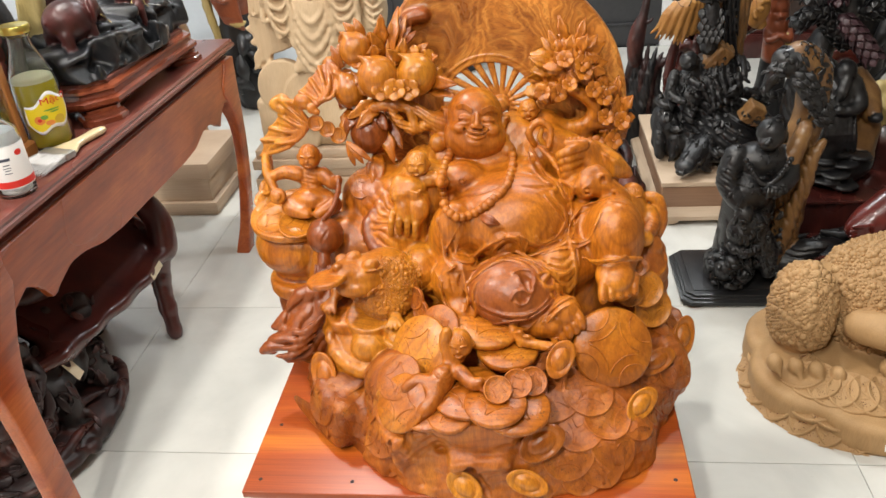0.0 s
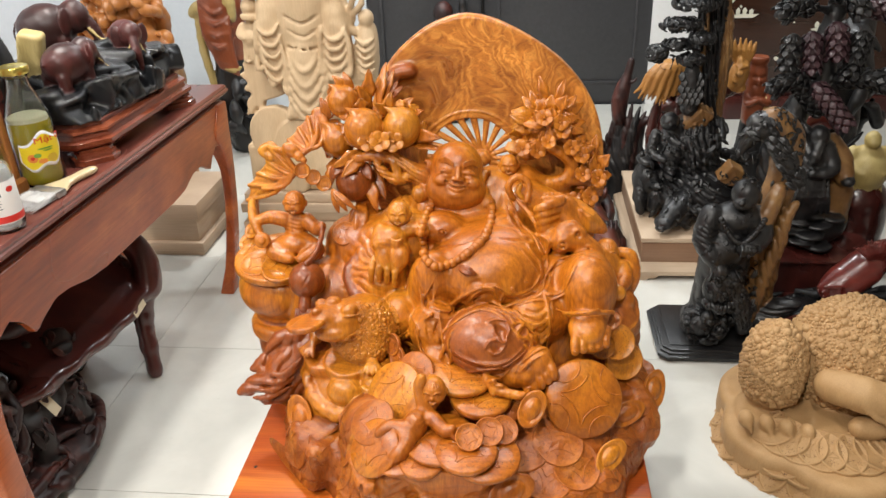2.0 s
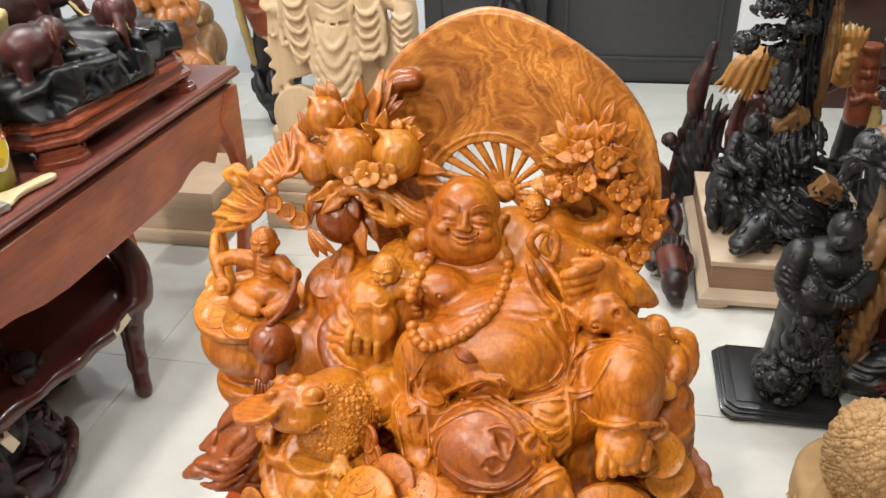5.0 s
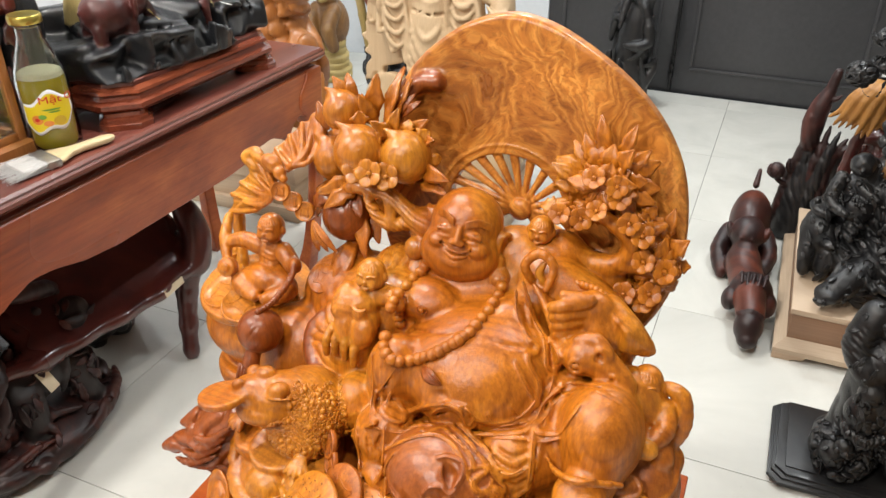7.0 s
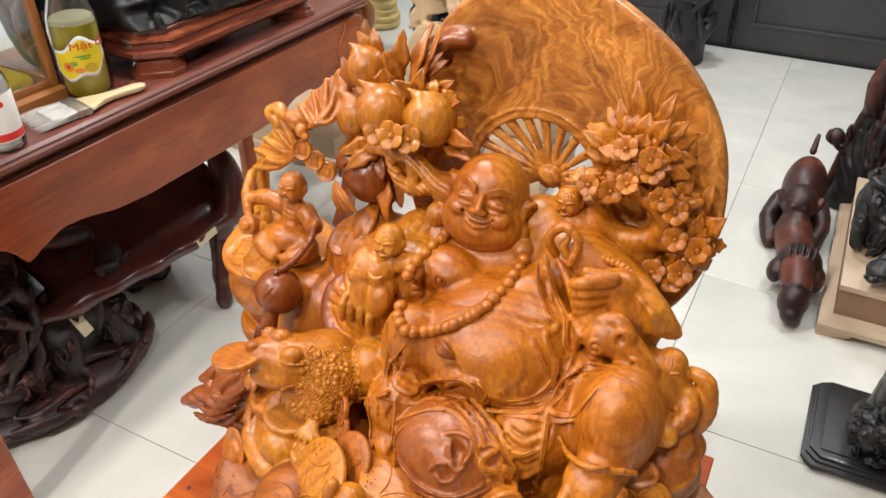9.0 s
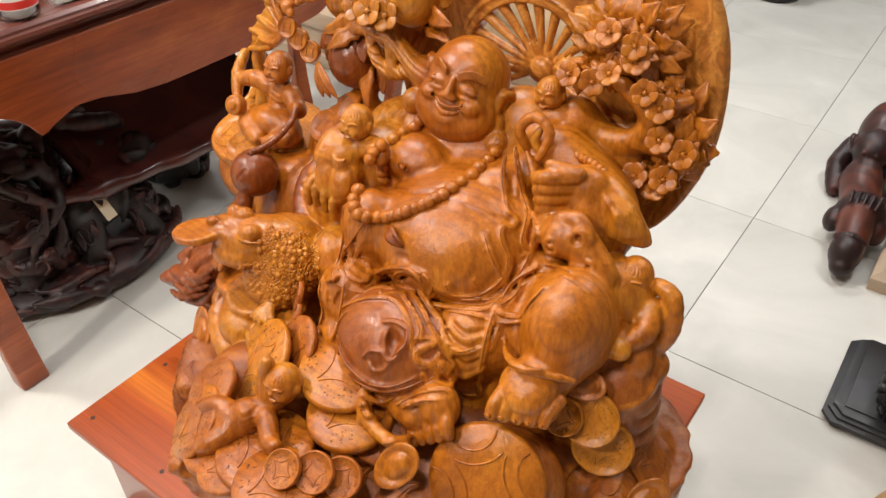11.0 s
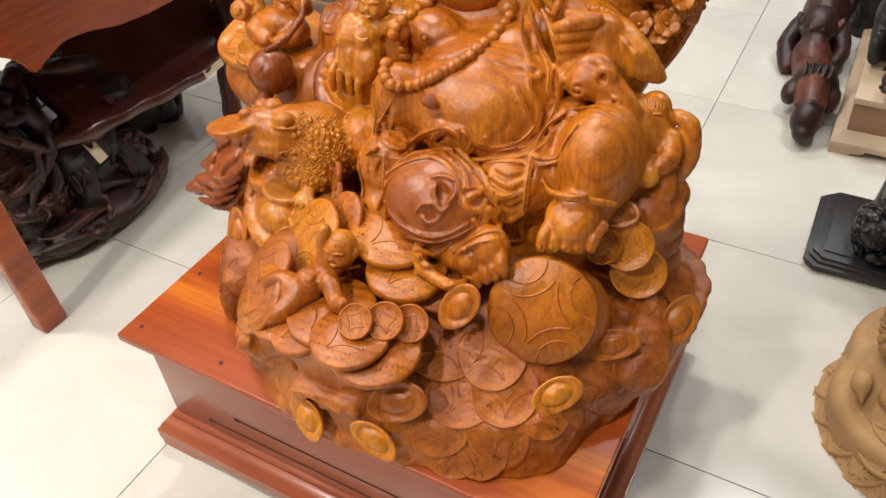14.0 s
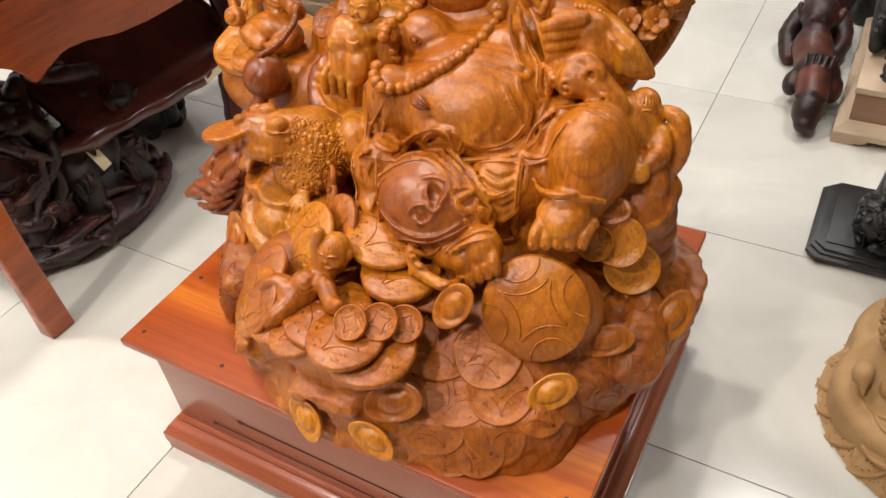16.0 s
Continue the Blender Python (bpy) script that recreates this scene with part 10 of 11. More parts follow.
def flame_carving():
    C = Carving((0.76, 1.74, 0.0), (1.24, 2.10, 0.82), 0.0055)
    C.tube([(0.93, 1.92, 0.0), (0.935, 1.92, 0.20), (0.955, 1.92, 0.38)], [0.085, 0.080, 0.050], k=0.02, m=1)
    # ribbons that rise side by side and part at the top
    for i, (x0, x1, x2, x3, z3, r) in enumerate(((0.850, 0.865, 0.905, 0.935, 0.66, 0.026), (0.880, 0.885, 0.935, 0.955, 0.62, 0.024), (0.915, 0.925, 0.975, 0.990, 0.545, 0.024), (0.950, 0.965, 1.005, 1.030, 0.530, 0.024), (0.980, 0.995, 1.030, 1.065, 0.500, 0.022), (1.000, 1.030, 1.055, 1.075, 0.440, 0.022), (0.965, 0.985, 0.995, 0.990, 0.47, 0.020))):
        y = 1.865 + 0.012 * abs(i - 3)
        C.tube([(x0, y + 0.02, 0.01), (x1, y - 0.01, 0.17), (0.5 * (x1 + x2), y, 0.32), (x2, y, 0.43), (x3, y + 0.01, z3)], [r * 1.1, r, r, r * 0.8, 0.006], k=0.004, m=i % 2)
    C.tube([(0.925, 1.89, 0.46), (0.922, 1.89, 0.55), (0.935, 1.89, 0.63), (0.955, 1.89, 0.70), (0.968, 1.89, 0.775)], [0.034, 0.044, 0.038, 0.022, 0.017], k=0.008)
    C.ball((0.905, 1.865, 0.575), (0.018, 0.018, 0.030), k=0.006)
    C.tube([(0.955, 1.88, 0.66), (0.985, 1.87, 0.67), (1.000, 1.87, 0.69)], [0.012, 0.008, 0.003], k=0.006)
    C.tube([(0.875, 1.87, 0.33), (0.862, 1.86, 0.36), (0.866, 1.86, 0.39)], [0.012, 0.009, 0.003], k=0.006)
    C.tube([(1.03, 1.89, 0.40), (1.07, 1.88, 0.455), (1.12, 1.88, 0.45), (1.14, 1.89, 0.41)], [0.022, 0.018, 0.015, 0.008], k=0.008)
    C.tube([(1.04, 1.88, 0.30), (1.08, 1.87, 0.27), (1.11, 1.87, 0.28)], [0.016, 0.010, 0.003], k=0.006, m=1)
    C.folds((0.95, 1.84, 0.30), (0.14, 0.12, 0.30), (1.0, 0, 0.25), 0.030, 0.006, 0.02, 1)
    C.ball((0.822, 1.86, 0.325), (0.034, 0.034, 0.038), k=0.006)
    C.tube([(0.825, 1.86, 0.295), (0.845, 1.865, 0.275), (0.875, 1.88, 0.26)], [0.010, 0.010, 0.014], k=0.006)
    for i in range(5):
        a = 1.25 * i
        C.leaf((0.822 + 0.012 * math.cos(a), 1.86 + 0.012 * math.sin(a), 0.290), (0.822 + 0.036 * math.cos(a), 1.86 + 0.036 * math.sin(a), 0.345), 0.016, (math.cos(a), math.sin(a), 0.1), 0, 0.2)
    finish(C, "flame_carving", [M_REDBLACK, M_EBONY], "tall dark red and black flame-like root carving on the floor", 0.001)


def feather_carving():
    """Golden-feathered bird carving and a red idol on dark stands behind the pale box."""
    C = Carving((0.90, 1.46, 0.0), (1.62, 2.02, 1.02), 0.0058)
    C.ball((1.22, 1.80, 0.36), (0.11, 0.11, 0.36), k=0.02, m=1)
    gnarl(C, 51, (1.20, 1.78, 0.34), (0.13, 0.13, 0.36), 22, 0.024, 1, zmin=0.02)
    C.tube([(1.20, 1.62, 0.82), (1.22, 1.66, 0.76), (1.24, 1.74, 0.66)], [0.030, 0.045, 0.060], k=0.02)
    C.tube([(1.08, 1.64, 0.62), (1.06, 1.66, 0.45), (1.08, 1.70, 0.25)], [0.020, 0.024, 0.020], k=0.010, m=1)
    # long curling feathers that fan out to one side and hang down
    for i in range(12):
        t = i / 11
        ex, ez = 0.950 + 0.225 * t, 0.690 - 0.045 * math.sin(math.pi * t) + 0.012 * math.sin(5 * i)
        y = 1.585 - 0.030 * math.sin(math.pi * t) - 0.008 * (i % 2)
        C.tube([(1.155 + 0.035 * t, 1.61, 0.835 - 0.01 * t), (1.075 + 0.090 * t, y, 0.835 - 0.015 * t), (1.010 + 0.165 * t, y - 0.012, 0.775 - 0.01 * t), (0.985 + 0.19 * t, y - 0.012, 0.725 - 0.02 * t), (ex, y - 0.004, ez)], [0.013, 0.017, 0.016, 0.012, 0.004], k=0.0025)
    # crest of upright feathers on a rough brown knot
    C.ball((1.485, 1.75, 0.735), (0.048, 0.045, 0.085), (0, 12, 0), k=0.012)
    C.tube([(1.30, 1.80, 0.55), (1.40, 1.79, 0.62), (1.48, 1.77, 0.68)], [0.05, 0.035, 0.04], k=0.02, m=1)
    gnarl(C, 52, (1.485, 1.74, 0.735), (0.045, 0.040, 0.085), 14, 0.012, 0)
    for i in range(6):
        x = 1.425 + 0.022 * i
        C.tube([(1.46 + 0.012 * i, 1.75, 0.80), (x, 1.735, 0.86), (x - 0.012 + 0.004 * i, 1.73, 0.925 - 0.008 * abs(i - 2))], [0.015, 0.014, 0.004], k=0.003)
    C.rough(0.0012, 80, seed=5)
    finish(C, "feather_carving", [M_FEATHER, M_DARKRED], "golden feathered bird carving on a dark red root", 0.001)
    C = Carving((1.46, 1.66, 0.0), (1.78, 1.98, 0.86), 0.006)
    C.tube([(1.61, 1.83, 0.0), (1.61, 1.83, 0.44)], [0.09, 0.065], k=0.01, m=2)
    C.tube([(1.61, 1.83, 0.44), (1.61, 1.83, 0.50)], [0.06, 0.055], k=0.01, m=1)
    C.tube([(1.60, 1.81, 0.50), (1.595, 1.81, 0.64), (1.59, 1.81, 0.765)], [0.058, 0.054, 0.046], k=0.01)
    C.coin((1.59, 1.81, 0.795), (0, 0, 1), 0.050, 0.016, 0.008, k=0.006)
    for t in (-1, 1):
        C.tube([(1.59 + 0.012 * t, 1.76, 0.715), (1.59 + 0.032 * t, 1.765, 0.712)], 0.006, k=0.003, sub=True, m=None)
        C.tube([(1.60 + 0.05 * t, 1.80, 0.62), (1.60 + 0.05 * t, 1.76, 0.58), (1.60 + 0.01 * t, 1.745, 0.60)], [0.020, 0.018, 0.014], k=0.006)
    C.ball((1.59, 1.755, 0.695), (0.010, 0.012, 0.014), k=0.004)
    C.tube([(1.572, 1.762, 0.672), (1.59, 1.754, 0.667), (1.608, 1.762, 0.672)], 0.004, k=0.003, sub=True, m=None)
    C.tube([(1.66, 1.77, 0.42), (1.665, 1.77, 0.50), (1.64, 1.77, 0.60)], [0.03, 0.024, 0.008], k=0.01, m=1)
    finish(C, "idol_carving", [M_IDOL, M_SAP, M_EBONY], "small red-brown carved idol on a pale yellow base", 0.001)


M_FEATHER = wood("amber_feather_wood", (0.24, 0.095, 0.018), (0.42, 0.19, 0.042), (0.56, 0.29, 0.075), 10, (1, 1, 0.3), 0.42, 0.05, 1.0, 0.35, 0.25)
M_IDOL = wood("red_brown_wood", (0.13, 0.030, 0.012), (0.24, 0.06, 0.022), (0.34, 0.10, 0.04), 10, (1, 1, 0.4), 0.34, 0.2, 1.0, 0.3, 0.15)


def pale_statue():
    """Tall unfinished pale carving of a robed figure with a disc and blocks at its foot."""
    C = Carving((-1.12, 1.28, 0.235), (-0.20, 1.82, 1.80), 0.0070)
    C.block((-0.64, 1.58, 0.36), (0.36, 0.17, 0.13), edge=0.03, k=0.02)
    C.ball((-0.56, 1.46, 0.36), (0.24, 0.10, 0.16), k=0.02)
    C.coin((-0.835, 1.43, 0.545), (-0.1, -1, 0.1), 0.140, 0.028, 0.010, k=0.006)
    C.coin((-0.695, 1.405, 0.485), (-0.05, -1, 0.1), 0.150, 0.028, 0.012, k=0.006)
    C.coin((-0.83, 1.42, 0.33), (-0.1, -1, 0.1), 0.16, 0.03, 0.012, k=0.006)
    C.block((-0.45, 1.43, 0.36), (0.17, 0.05, 0.12), (0, 6, 0), 0.04, 0.01)
    # robed body, belly and skirt
    C.tube([(-0.63, 1.56, 0.50), (-0.63, 1.55, 0.72), (-0.63, 1.55, 0.95), (-0.64, 1.55, 1.20), (-0.65, 1.56, 1.42)], [0.07, 0.125, 0.15, 0.18, 0.17], k=0.03)
    C.ball((-0.63, 1.50, 1.07), (0.155, 0.115, 0.15), k=0.03)
    C.ball((-0.64, 1.50, 1.27), (0.20, 0.10, 0.13), k=0.03)
    C.ball((-0.65, 1.52, 1.64), (0.10, 0.10, 0.12), k=0.01)
    C.tube([(-0.64, 1.47, 0.95), (-0.64, 1.455, 0.80), (-0.64, 1.46, 0.67)], [0.10, 0.095, 0.085], k=0.02)
    # creases on the chest, the belt line, deep loops of cloth below it
    for z, w in ((1.125, 0.075), (1.062, 0.070)):
        C.tube([(-0.63 - w, 1.388, z), (-0.63, 1.380, z - 0.036), (-0.63 + w, 1.388, z)], [0.004, 0.008, 0.004], k=0.008, sub=True, m=None)
        C.tube([(-0.63 - w, 1.398, z - 0.010), (-0.63, 1.388, z - 0.048), (-0.63 + w, 1.398, z - 0.010)], [0.004, 0.010, 0.004], k=0.010)
    C.tube([(-0.725, 1.405, 0.978), (-0.63, 1.385, 0.970), (-0.540, 1.405, 0.976)], 0.008, k=0.004, sub=True, m=None)
    for z, w, d in ((0.955, 0.055, 0.085), (0.945, 0.078, 0.150), (0.935, 0.098, 0.205), (0.905, 0.108, 0.235), (0.850, 0.112, 0.225)):
        C.tube([(-0.635 - w, 1.402, z), (-0.635 - 0.8 * w, 1.378, z - 0.55 * d), (-0.635, 1.362, z - d), (-0.635 + 0.8 * w, 1.378, z - 0.55 * d), (-0.635 + w, 1.402, z)], [0.005, 0.011, 0.013, 0.011, 0.005], k=0.010)
    for i in range(8):
        x = -0.725 + 0.026 * i
        C.tube([(x, 1.42, 0.74), (x - 0.003, 1.392, 0.69), (x + 0.004 * (i - 4), 1.38 + 0.008 * (i % 2), 0.645)], [0.010, 0.016, 0.019], k=0.006)
    # hanging sleeves: a hollow bag of cloth each side with looped folds and a ruffled hem
    for cx, z0, z1, w, tilt in ((-0.795, 1.13, 0.815, 0.072, -0.045), (-0.480, 1.10, 0.850, 0.072, 0.010)):
        C.outline([(cx - w * 0.8, z0), (cx + w * 0.8, z0), (cx + w * 1.05, z1 + 0.07 + tilt), (cx + w * 0.8, z1 + tilt), (cx, z1 - 0.01), (cx - w * 0.9, z1 + 0.03 - tilt), (cx - w * 1.1, z1 + 0.10 - tilt)], 1, 1.435, 0.045, 0.0, 0.025, 0.02)
        for i in range(5):
            z = z0 - 0.035 - 0.048 * i
            t = tilt * i / 5
            C.tube([(cx - w * 0.75, 1.392, z - t), (cx - w * 0.35, 1.378, z - 0.045), (cx + w * 0.3, 1.378, z - 0.045 + t), (cx + w * 0.75, 1.392, z + t)], [0.004, 0.010, 0.010, 0.004], k=0.008)
        hem = [(cx - w * 1.1, 1.405, z1 + 0.10 - tilt), (cx - w * 1.0, 1.385, z1 + 0.02 - tilt), (cx - w * 0.55, 1.40, z1 + 0.045 - 0.5 * tilt), (cx - 0.1 * w, 1.382, z1 - 0.012), (cx + 0.35 * w, 1.40, z1 + 0.02), (cx + 0.8 * w, 1.385, z1 - 0.01 + tilt), (cx + 1.05 * w, 1.40, z1 + 0.06 + tilt)]
        C.tube(hem, [0.009, 0.013, 0.010, 0.014, 0.010, 0.013, 0.008], k=0.006)
        C.tube([(cx + 0.85 * w, 1.39, z1 + 0.03 + tilt), (cx + 0.95 * w, 1.385, z1 + 0.12 + tilt), (cx + 0.7 * w, 1.39, z1 + 0.20)], [0.010, 0.012, 0.006], k=0.006)
        C.tube([(cx - 0.95 * w, 1.395, z1 + 0.10 - tilt), (cx - 0.95 * w, 1.385, z1 + 0.18), (cx - 0.8 * w, 1.39, z0 - 0.03)], [0.012, 0.012, 0.008], k=0.006)
        C.tube([(cx + (0.06 if cx < -0.6 else -0.06), 1.50, z0 + 0.16), (cx, 1.46, z0 + 0.02), (cx, 1.45, z0 - 0.10)], [0.07, 0.065, 0.05], k=0.02)
    # flat scroll with torn points at one side
    C.outline([(-0.970, 0.915), (-0.89, 0.875), (-0.77, 0.83), (-0.74, 0.75), (-0.80, 0.725), (-0.885, 0.705), (-0.885, 0.690), (-0.897, 0.640), (-0.925, 0.690), (-0.962, 0.615), (-0.985, 0.700), (-0.930, 0.742), (-0.990, 0.765), (-0.945, 0.795), (-1.000, 0.840), (-0.960, 0.845)], 1, 1.470, 0.030, 0.0, 0.010, 0.012)
    for i in range(3):
        C.cap((-0.935, 1.465, 0.715), (-0.900 - 0.040 * i, 1.455, 0.635 + 0.012 * (i % 2)), 0.020, 0.007, k=0.008)
    # small figures at either side
    C.ball((-0.335, 1.455, 1.098), (0.038, 0.038, 0.042), k=0.006)
    C.tube([(-0.340, 1.475, 1.04), (-0.345, 1.47, 0.95), (-0.365, 1.475, 0.85)], [0.045, 0.058, 0.045], k=0.012)
    C.tube([(-0.38, 1.46, 1.03), (-0.415, 1.44, 1.05), (-0.43, 1.44, 1.09)], [0.022, 0.018, 0.014], k=0.008)
    for i in range(5):
        C.tube([(-0.395, 1.425, 1.02 - 0.035 * i), (-0.345, 1.402, 0.985 - 0.035 * i), (-0.298, 1.43, 1.01 - 0.035 * i)], [0.004, 0.010, 0.004], k=0.006)
    for i in range(3):
        C.tube([(-0.385, 1.43, 0.862 - 0.018 * i), (-0.35, 1.415, 0.856 - 0.018 * i), (-0.33, 1.43, 0.862 - 0.018 * i)], 0.011, k=0.004)
    C.tube([(-0.37, 1.50, 0.90), (-0.40, 1.51, 0.82), (-0.42, 1.52, 0.755)], [0.075, 0.085, 0.06], k=0.02)
    figure(C, (-0.905, 1.47, 0.90), 0.23, (0.0, 0), 0, 0.24)
    C.coin((-0.895, 1.46, 1.115), (0, 0, 1), 0.050, 0.014, 0.008, k=0.006)
    C.ball((-0.895, 1.46, 1.16), (0.042, 0.042, 0.040), k=0.008)
    for i in range(4):
        C.cap((-0.915, 1.45, 1.245), (-0.99, 1.44 - 0.01 * i, 1.275 - 0.022 * i), 0.024, 0.011, k=0.006)
    C.tube([(-0.80, 1.47, 1.32), (-0.86, 1.44, 1.25), (-0.92, 1.45, 1.245)], [0.06, 0.045, 0.032], k=0.015)
    # bent twigs of a raised branch
    for a, b, c in (((-0.45, 1.45, 1.12), (-0.46, 1.42, 1.22), (-0.43, 1.42, 1.34)), ((-0.42, 1.45, 1.13), (-0.385, 1.42, 1.19), (-0.375, 1.42, 1.30)), ((-0.40, 1.45, 1.12), (-0.345, 1.42, 1.17), (-0.335, 1.42, 1.27)), ((-0.49, 1.44, 1.14), (-0.50, 1.41, 1.20), (-0.52, 1.41, 1.28))):
        C.tube([a, b, c], [0.014, 0.013, 0.009], k=0.006)
    C.ball((-0.46, 1.47, 1.10), (0.07, 0.05, 0.06), k=0.02)
    C.rough(0.0012, 50, seed=8)
    finish(C, "pale_figure_carving", [M_PALE], "tall unvarnished pale wooden carving of a robed figure", 0.2405)


def brown_statues():
    C = Carving((-1.80, 2.42, 0.0), (-1.28, 2.95, 1.50), 0.009)
    C.tube([(-1.46, 2.70, 0.03), (-1.53, 2.68, 0.30), (-1.50, 2.67, 0.60)], [0.10, 0.09, 0.10], k=0.03, m=2)
    C.tube([(-1.49, 2.67, 0.56), (-1.50, 2.66, 0.85), (-1.50, 2.66, 1.15)], [0.07, 0.125, 0.11], k=0.03)
    C.ball((-1.49, 2.62, 0.98), (0.13, 0.11, 0.14), k=0.03)
    C.ball((-1.49, 2.62, 1.30), (0.075, 0.075, 0.09), k=0.02)
    for i in range(9):
        C.tube([(-1.60 + 0.022 * i, 2.545, 1.02 - 0.01 * i), (-1.585 + 0.020 * i, 2.520, 0.82), (-1.53 + 0.014 * i, 2.56, 0.60 - 0.006 * i)], [0.010, 0.016, 0.010], k=0.008)
    for i in range(4):
        C.tube([(-1.60, 2.545, 1.02 - 0.07 * i), (-1.50, 2.505, 0.95 - 0.07 * i), (-1.40, 2.545, 1.0 - 0.07 * i)], [0.006, 0.014, 0.006], k=0.008)
    C.tube([(-1.68, 2.62, 0.93), (-1.63, 2.60, 0.97), (-1.56, 2.58, 0.94)], [0.030, 0.036, 0.025], k=0.015, m=1)
    C.tube([(-1.65, 2.62, 0.92), (-1.645, 2.61, 0.70), (-1.60, 2.60, 0.42)], [0.022, 0.028, 0.020], k=0.012, m=1)
    C.tube([(-1.44, 2.56, 1.12), (-1.41, 2.55, 1.0), (-1.40, 2.56, 0.90)], [0.04, 0.035, 0.015], k=0.012, m=1)
    C.tube([(-1.50, 2.56, 0.60), (-1.44, 2.55, 0.585), (-1.40, 2.56, 0.60)], [0.012, 0.016, 0.010], k=0.008, m=1)
    gnarl(C, 61, (-1.50, 2.66, 0.28), (0.13, 0.13, 0.27), 20, 0.032, 2, zmin=0.03)
    finish(C, "robed_carving", [M_IDOL, M_SAP, M_EBONY], "brown carved robed figure with pale sapwood edges on a black root", 0.001)
    C = Carving((-2.12, 1.56, 0.0), (-1.40, 2.16, 1.62), 0.009)
    C.tube([(-1.74, 1.88, 0.0), (-1.76, 1.87, 0.45), (-1.78, 1.87, 0.85), (-1.77, 1.87, 1.25)], [0.23, 0.21, 0.19, 0.15], k=0.03)
    C.ball((-1.77, 1.83, 1.46), (0.11, 0.11, 0.13), k=0.02)
    C.ball((-1.60, 1.80, 0.90), (0.085, 0.085, 0.10), k=0.02)
    C.ball((-1.56, 1.80, 0.62), (0.09, 0.10, 0.08), k=0.02)
    gnarl(C, 62, (-1.76, 1.85, 0.98), (0.22, 0.20, 0.36), 26, 0.040, 0, 0.7)
    gnarl(C, 63, (-1.74, 1.85, 0.40), (0.25, 0.22, 0.36), 26, 0.045, 0, 0.6, zmin=0.04)
    C.folds((-1.76, 1.70, 0.8), (0.4, 0.25, 0.8), (0.9, 0, 0.4), 0.06, 0.030, 0.10, 2)
    C.folds((-1.72, 1.70, 0.9), (0.35, 0.25, 0.5), (0.3, 0, 1.0), 0.09, 0.022, 0.10, 4)
    finish(C, "swirling_carving", [M_SWIRL], "large golden-brown carving with swirling folds behind the table", 0.001)
    # rounded carving on a tiered pale base by the wall
    C = Carving((-2.36, 2.86, 0.0), (-1.94, 3.30, 0.78), 0.009)
    for i in range(6):
        C.coin((-2.14 + 0.010 * (i % 2), 3.07, 0.04 + 0.045 * i), (0.12, -0.15, 1), 0.125 - 0.008 * i, 0.022, 0.012, k=0.004, m=1)
    C.ball((-2.15, 3.08, 0.40), (0.13, 0.12, 0.17), k=0.02)
    C.ball((-2.14, 3.04, 0.60), (0.085, 0.085, 0.085), k=0.02)
    C.ball((-2.13, 2.955, 0.585), (0.035, 0.03, 0.03), k=0.01, m=1)
    for x in (-2.22, -2.08):
        C.tube([(x, 3.02, 0.50), (x - 0.01, 2.94, 0.38), (x + 0.01, 2.96, 0.26)], [0.045, 0.05, 0.04], k=0.015)
    finish(C, "rounded_carving", [M_HONEYROOT, M_SAP], "dark brown rounded carving on a tiered pale wooden base", 0.001)
    # dark carving before the grey door
    C = Carving((-0.35, 3.12, 0.0), (0.12, 3.56, 1.05), 0.009)
    C.tube([(-0.12, 3.35, 0.0), (-0.12, 3.35, 0.35), (-0.10, 3.35, 0.6)], [0.13, 0.10, 0.08], k=0.03)
    gnarl(C, 64, (-0.12, 3.35, 0.35), (0.15, 0.13, 0.36), 26, 0.028, 0, zmin=0.03)
    C.ball((-0.16, 3.32, 0.78), (0.07, 0.07, 0.08), k=0.02, m=1)
    C.tube([(-0.08, 3.34, 0.6), (-0.02, 3.32, 0.78), (-0.04, 3.32, 0.95)], [0.05, 0.03, 0.015], k=0.015)
    finish(C, "dark_carving", [M_EBONY, M_REDBLACK], "black and dark red carving before the grey doors", 0.001)


M_SWIRL = wood("orange_brown_wood", (0.20, 0.065, 0.016), (0.40, 0.15, 0.036), (0.54, 0.25, 0.075), 7, (1, 1, 0.4), 0.34, 0.1, 1.6, 0.35, 0.2)
M_SAP = wood("pale_sapwood", (0.36, 0.26, 0.08), (0.50, 0.38, 0.14), (0.60, 0.48, 0.22), 8, (1, 1, 0.3), 0.45, 0.0, 1.0, 0.3, 0.2)


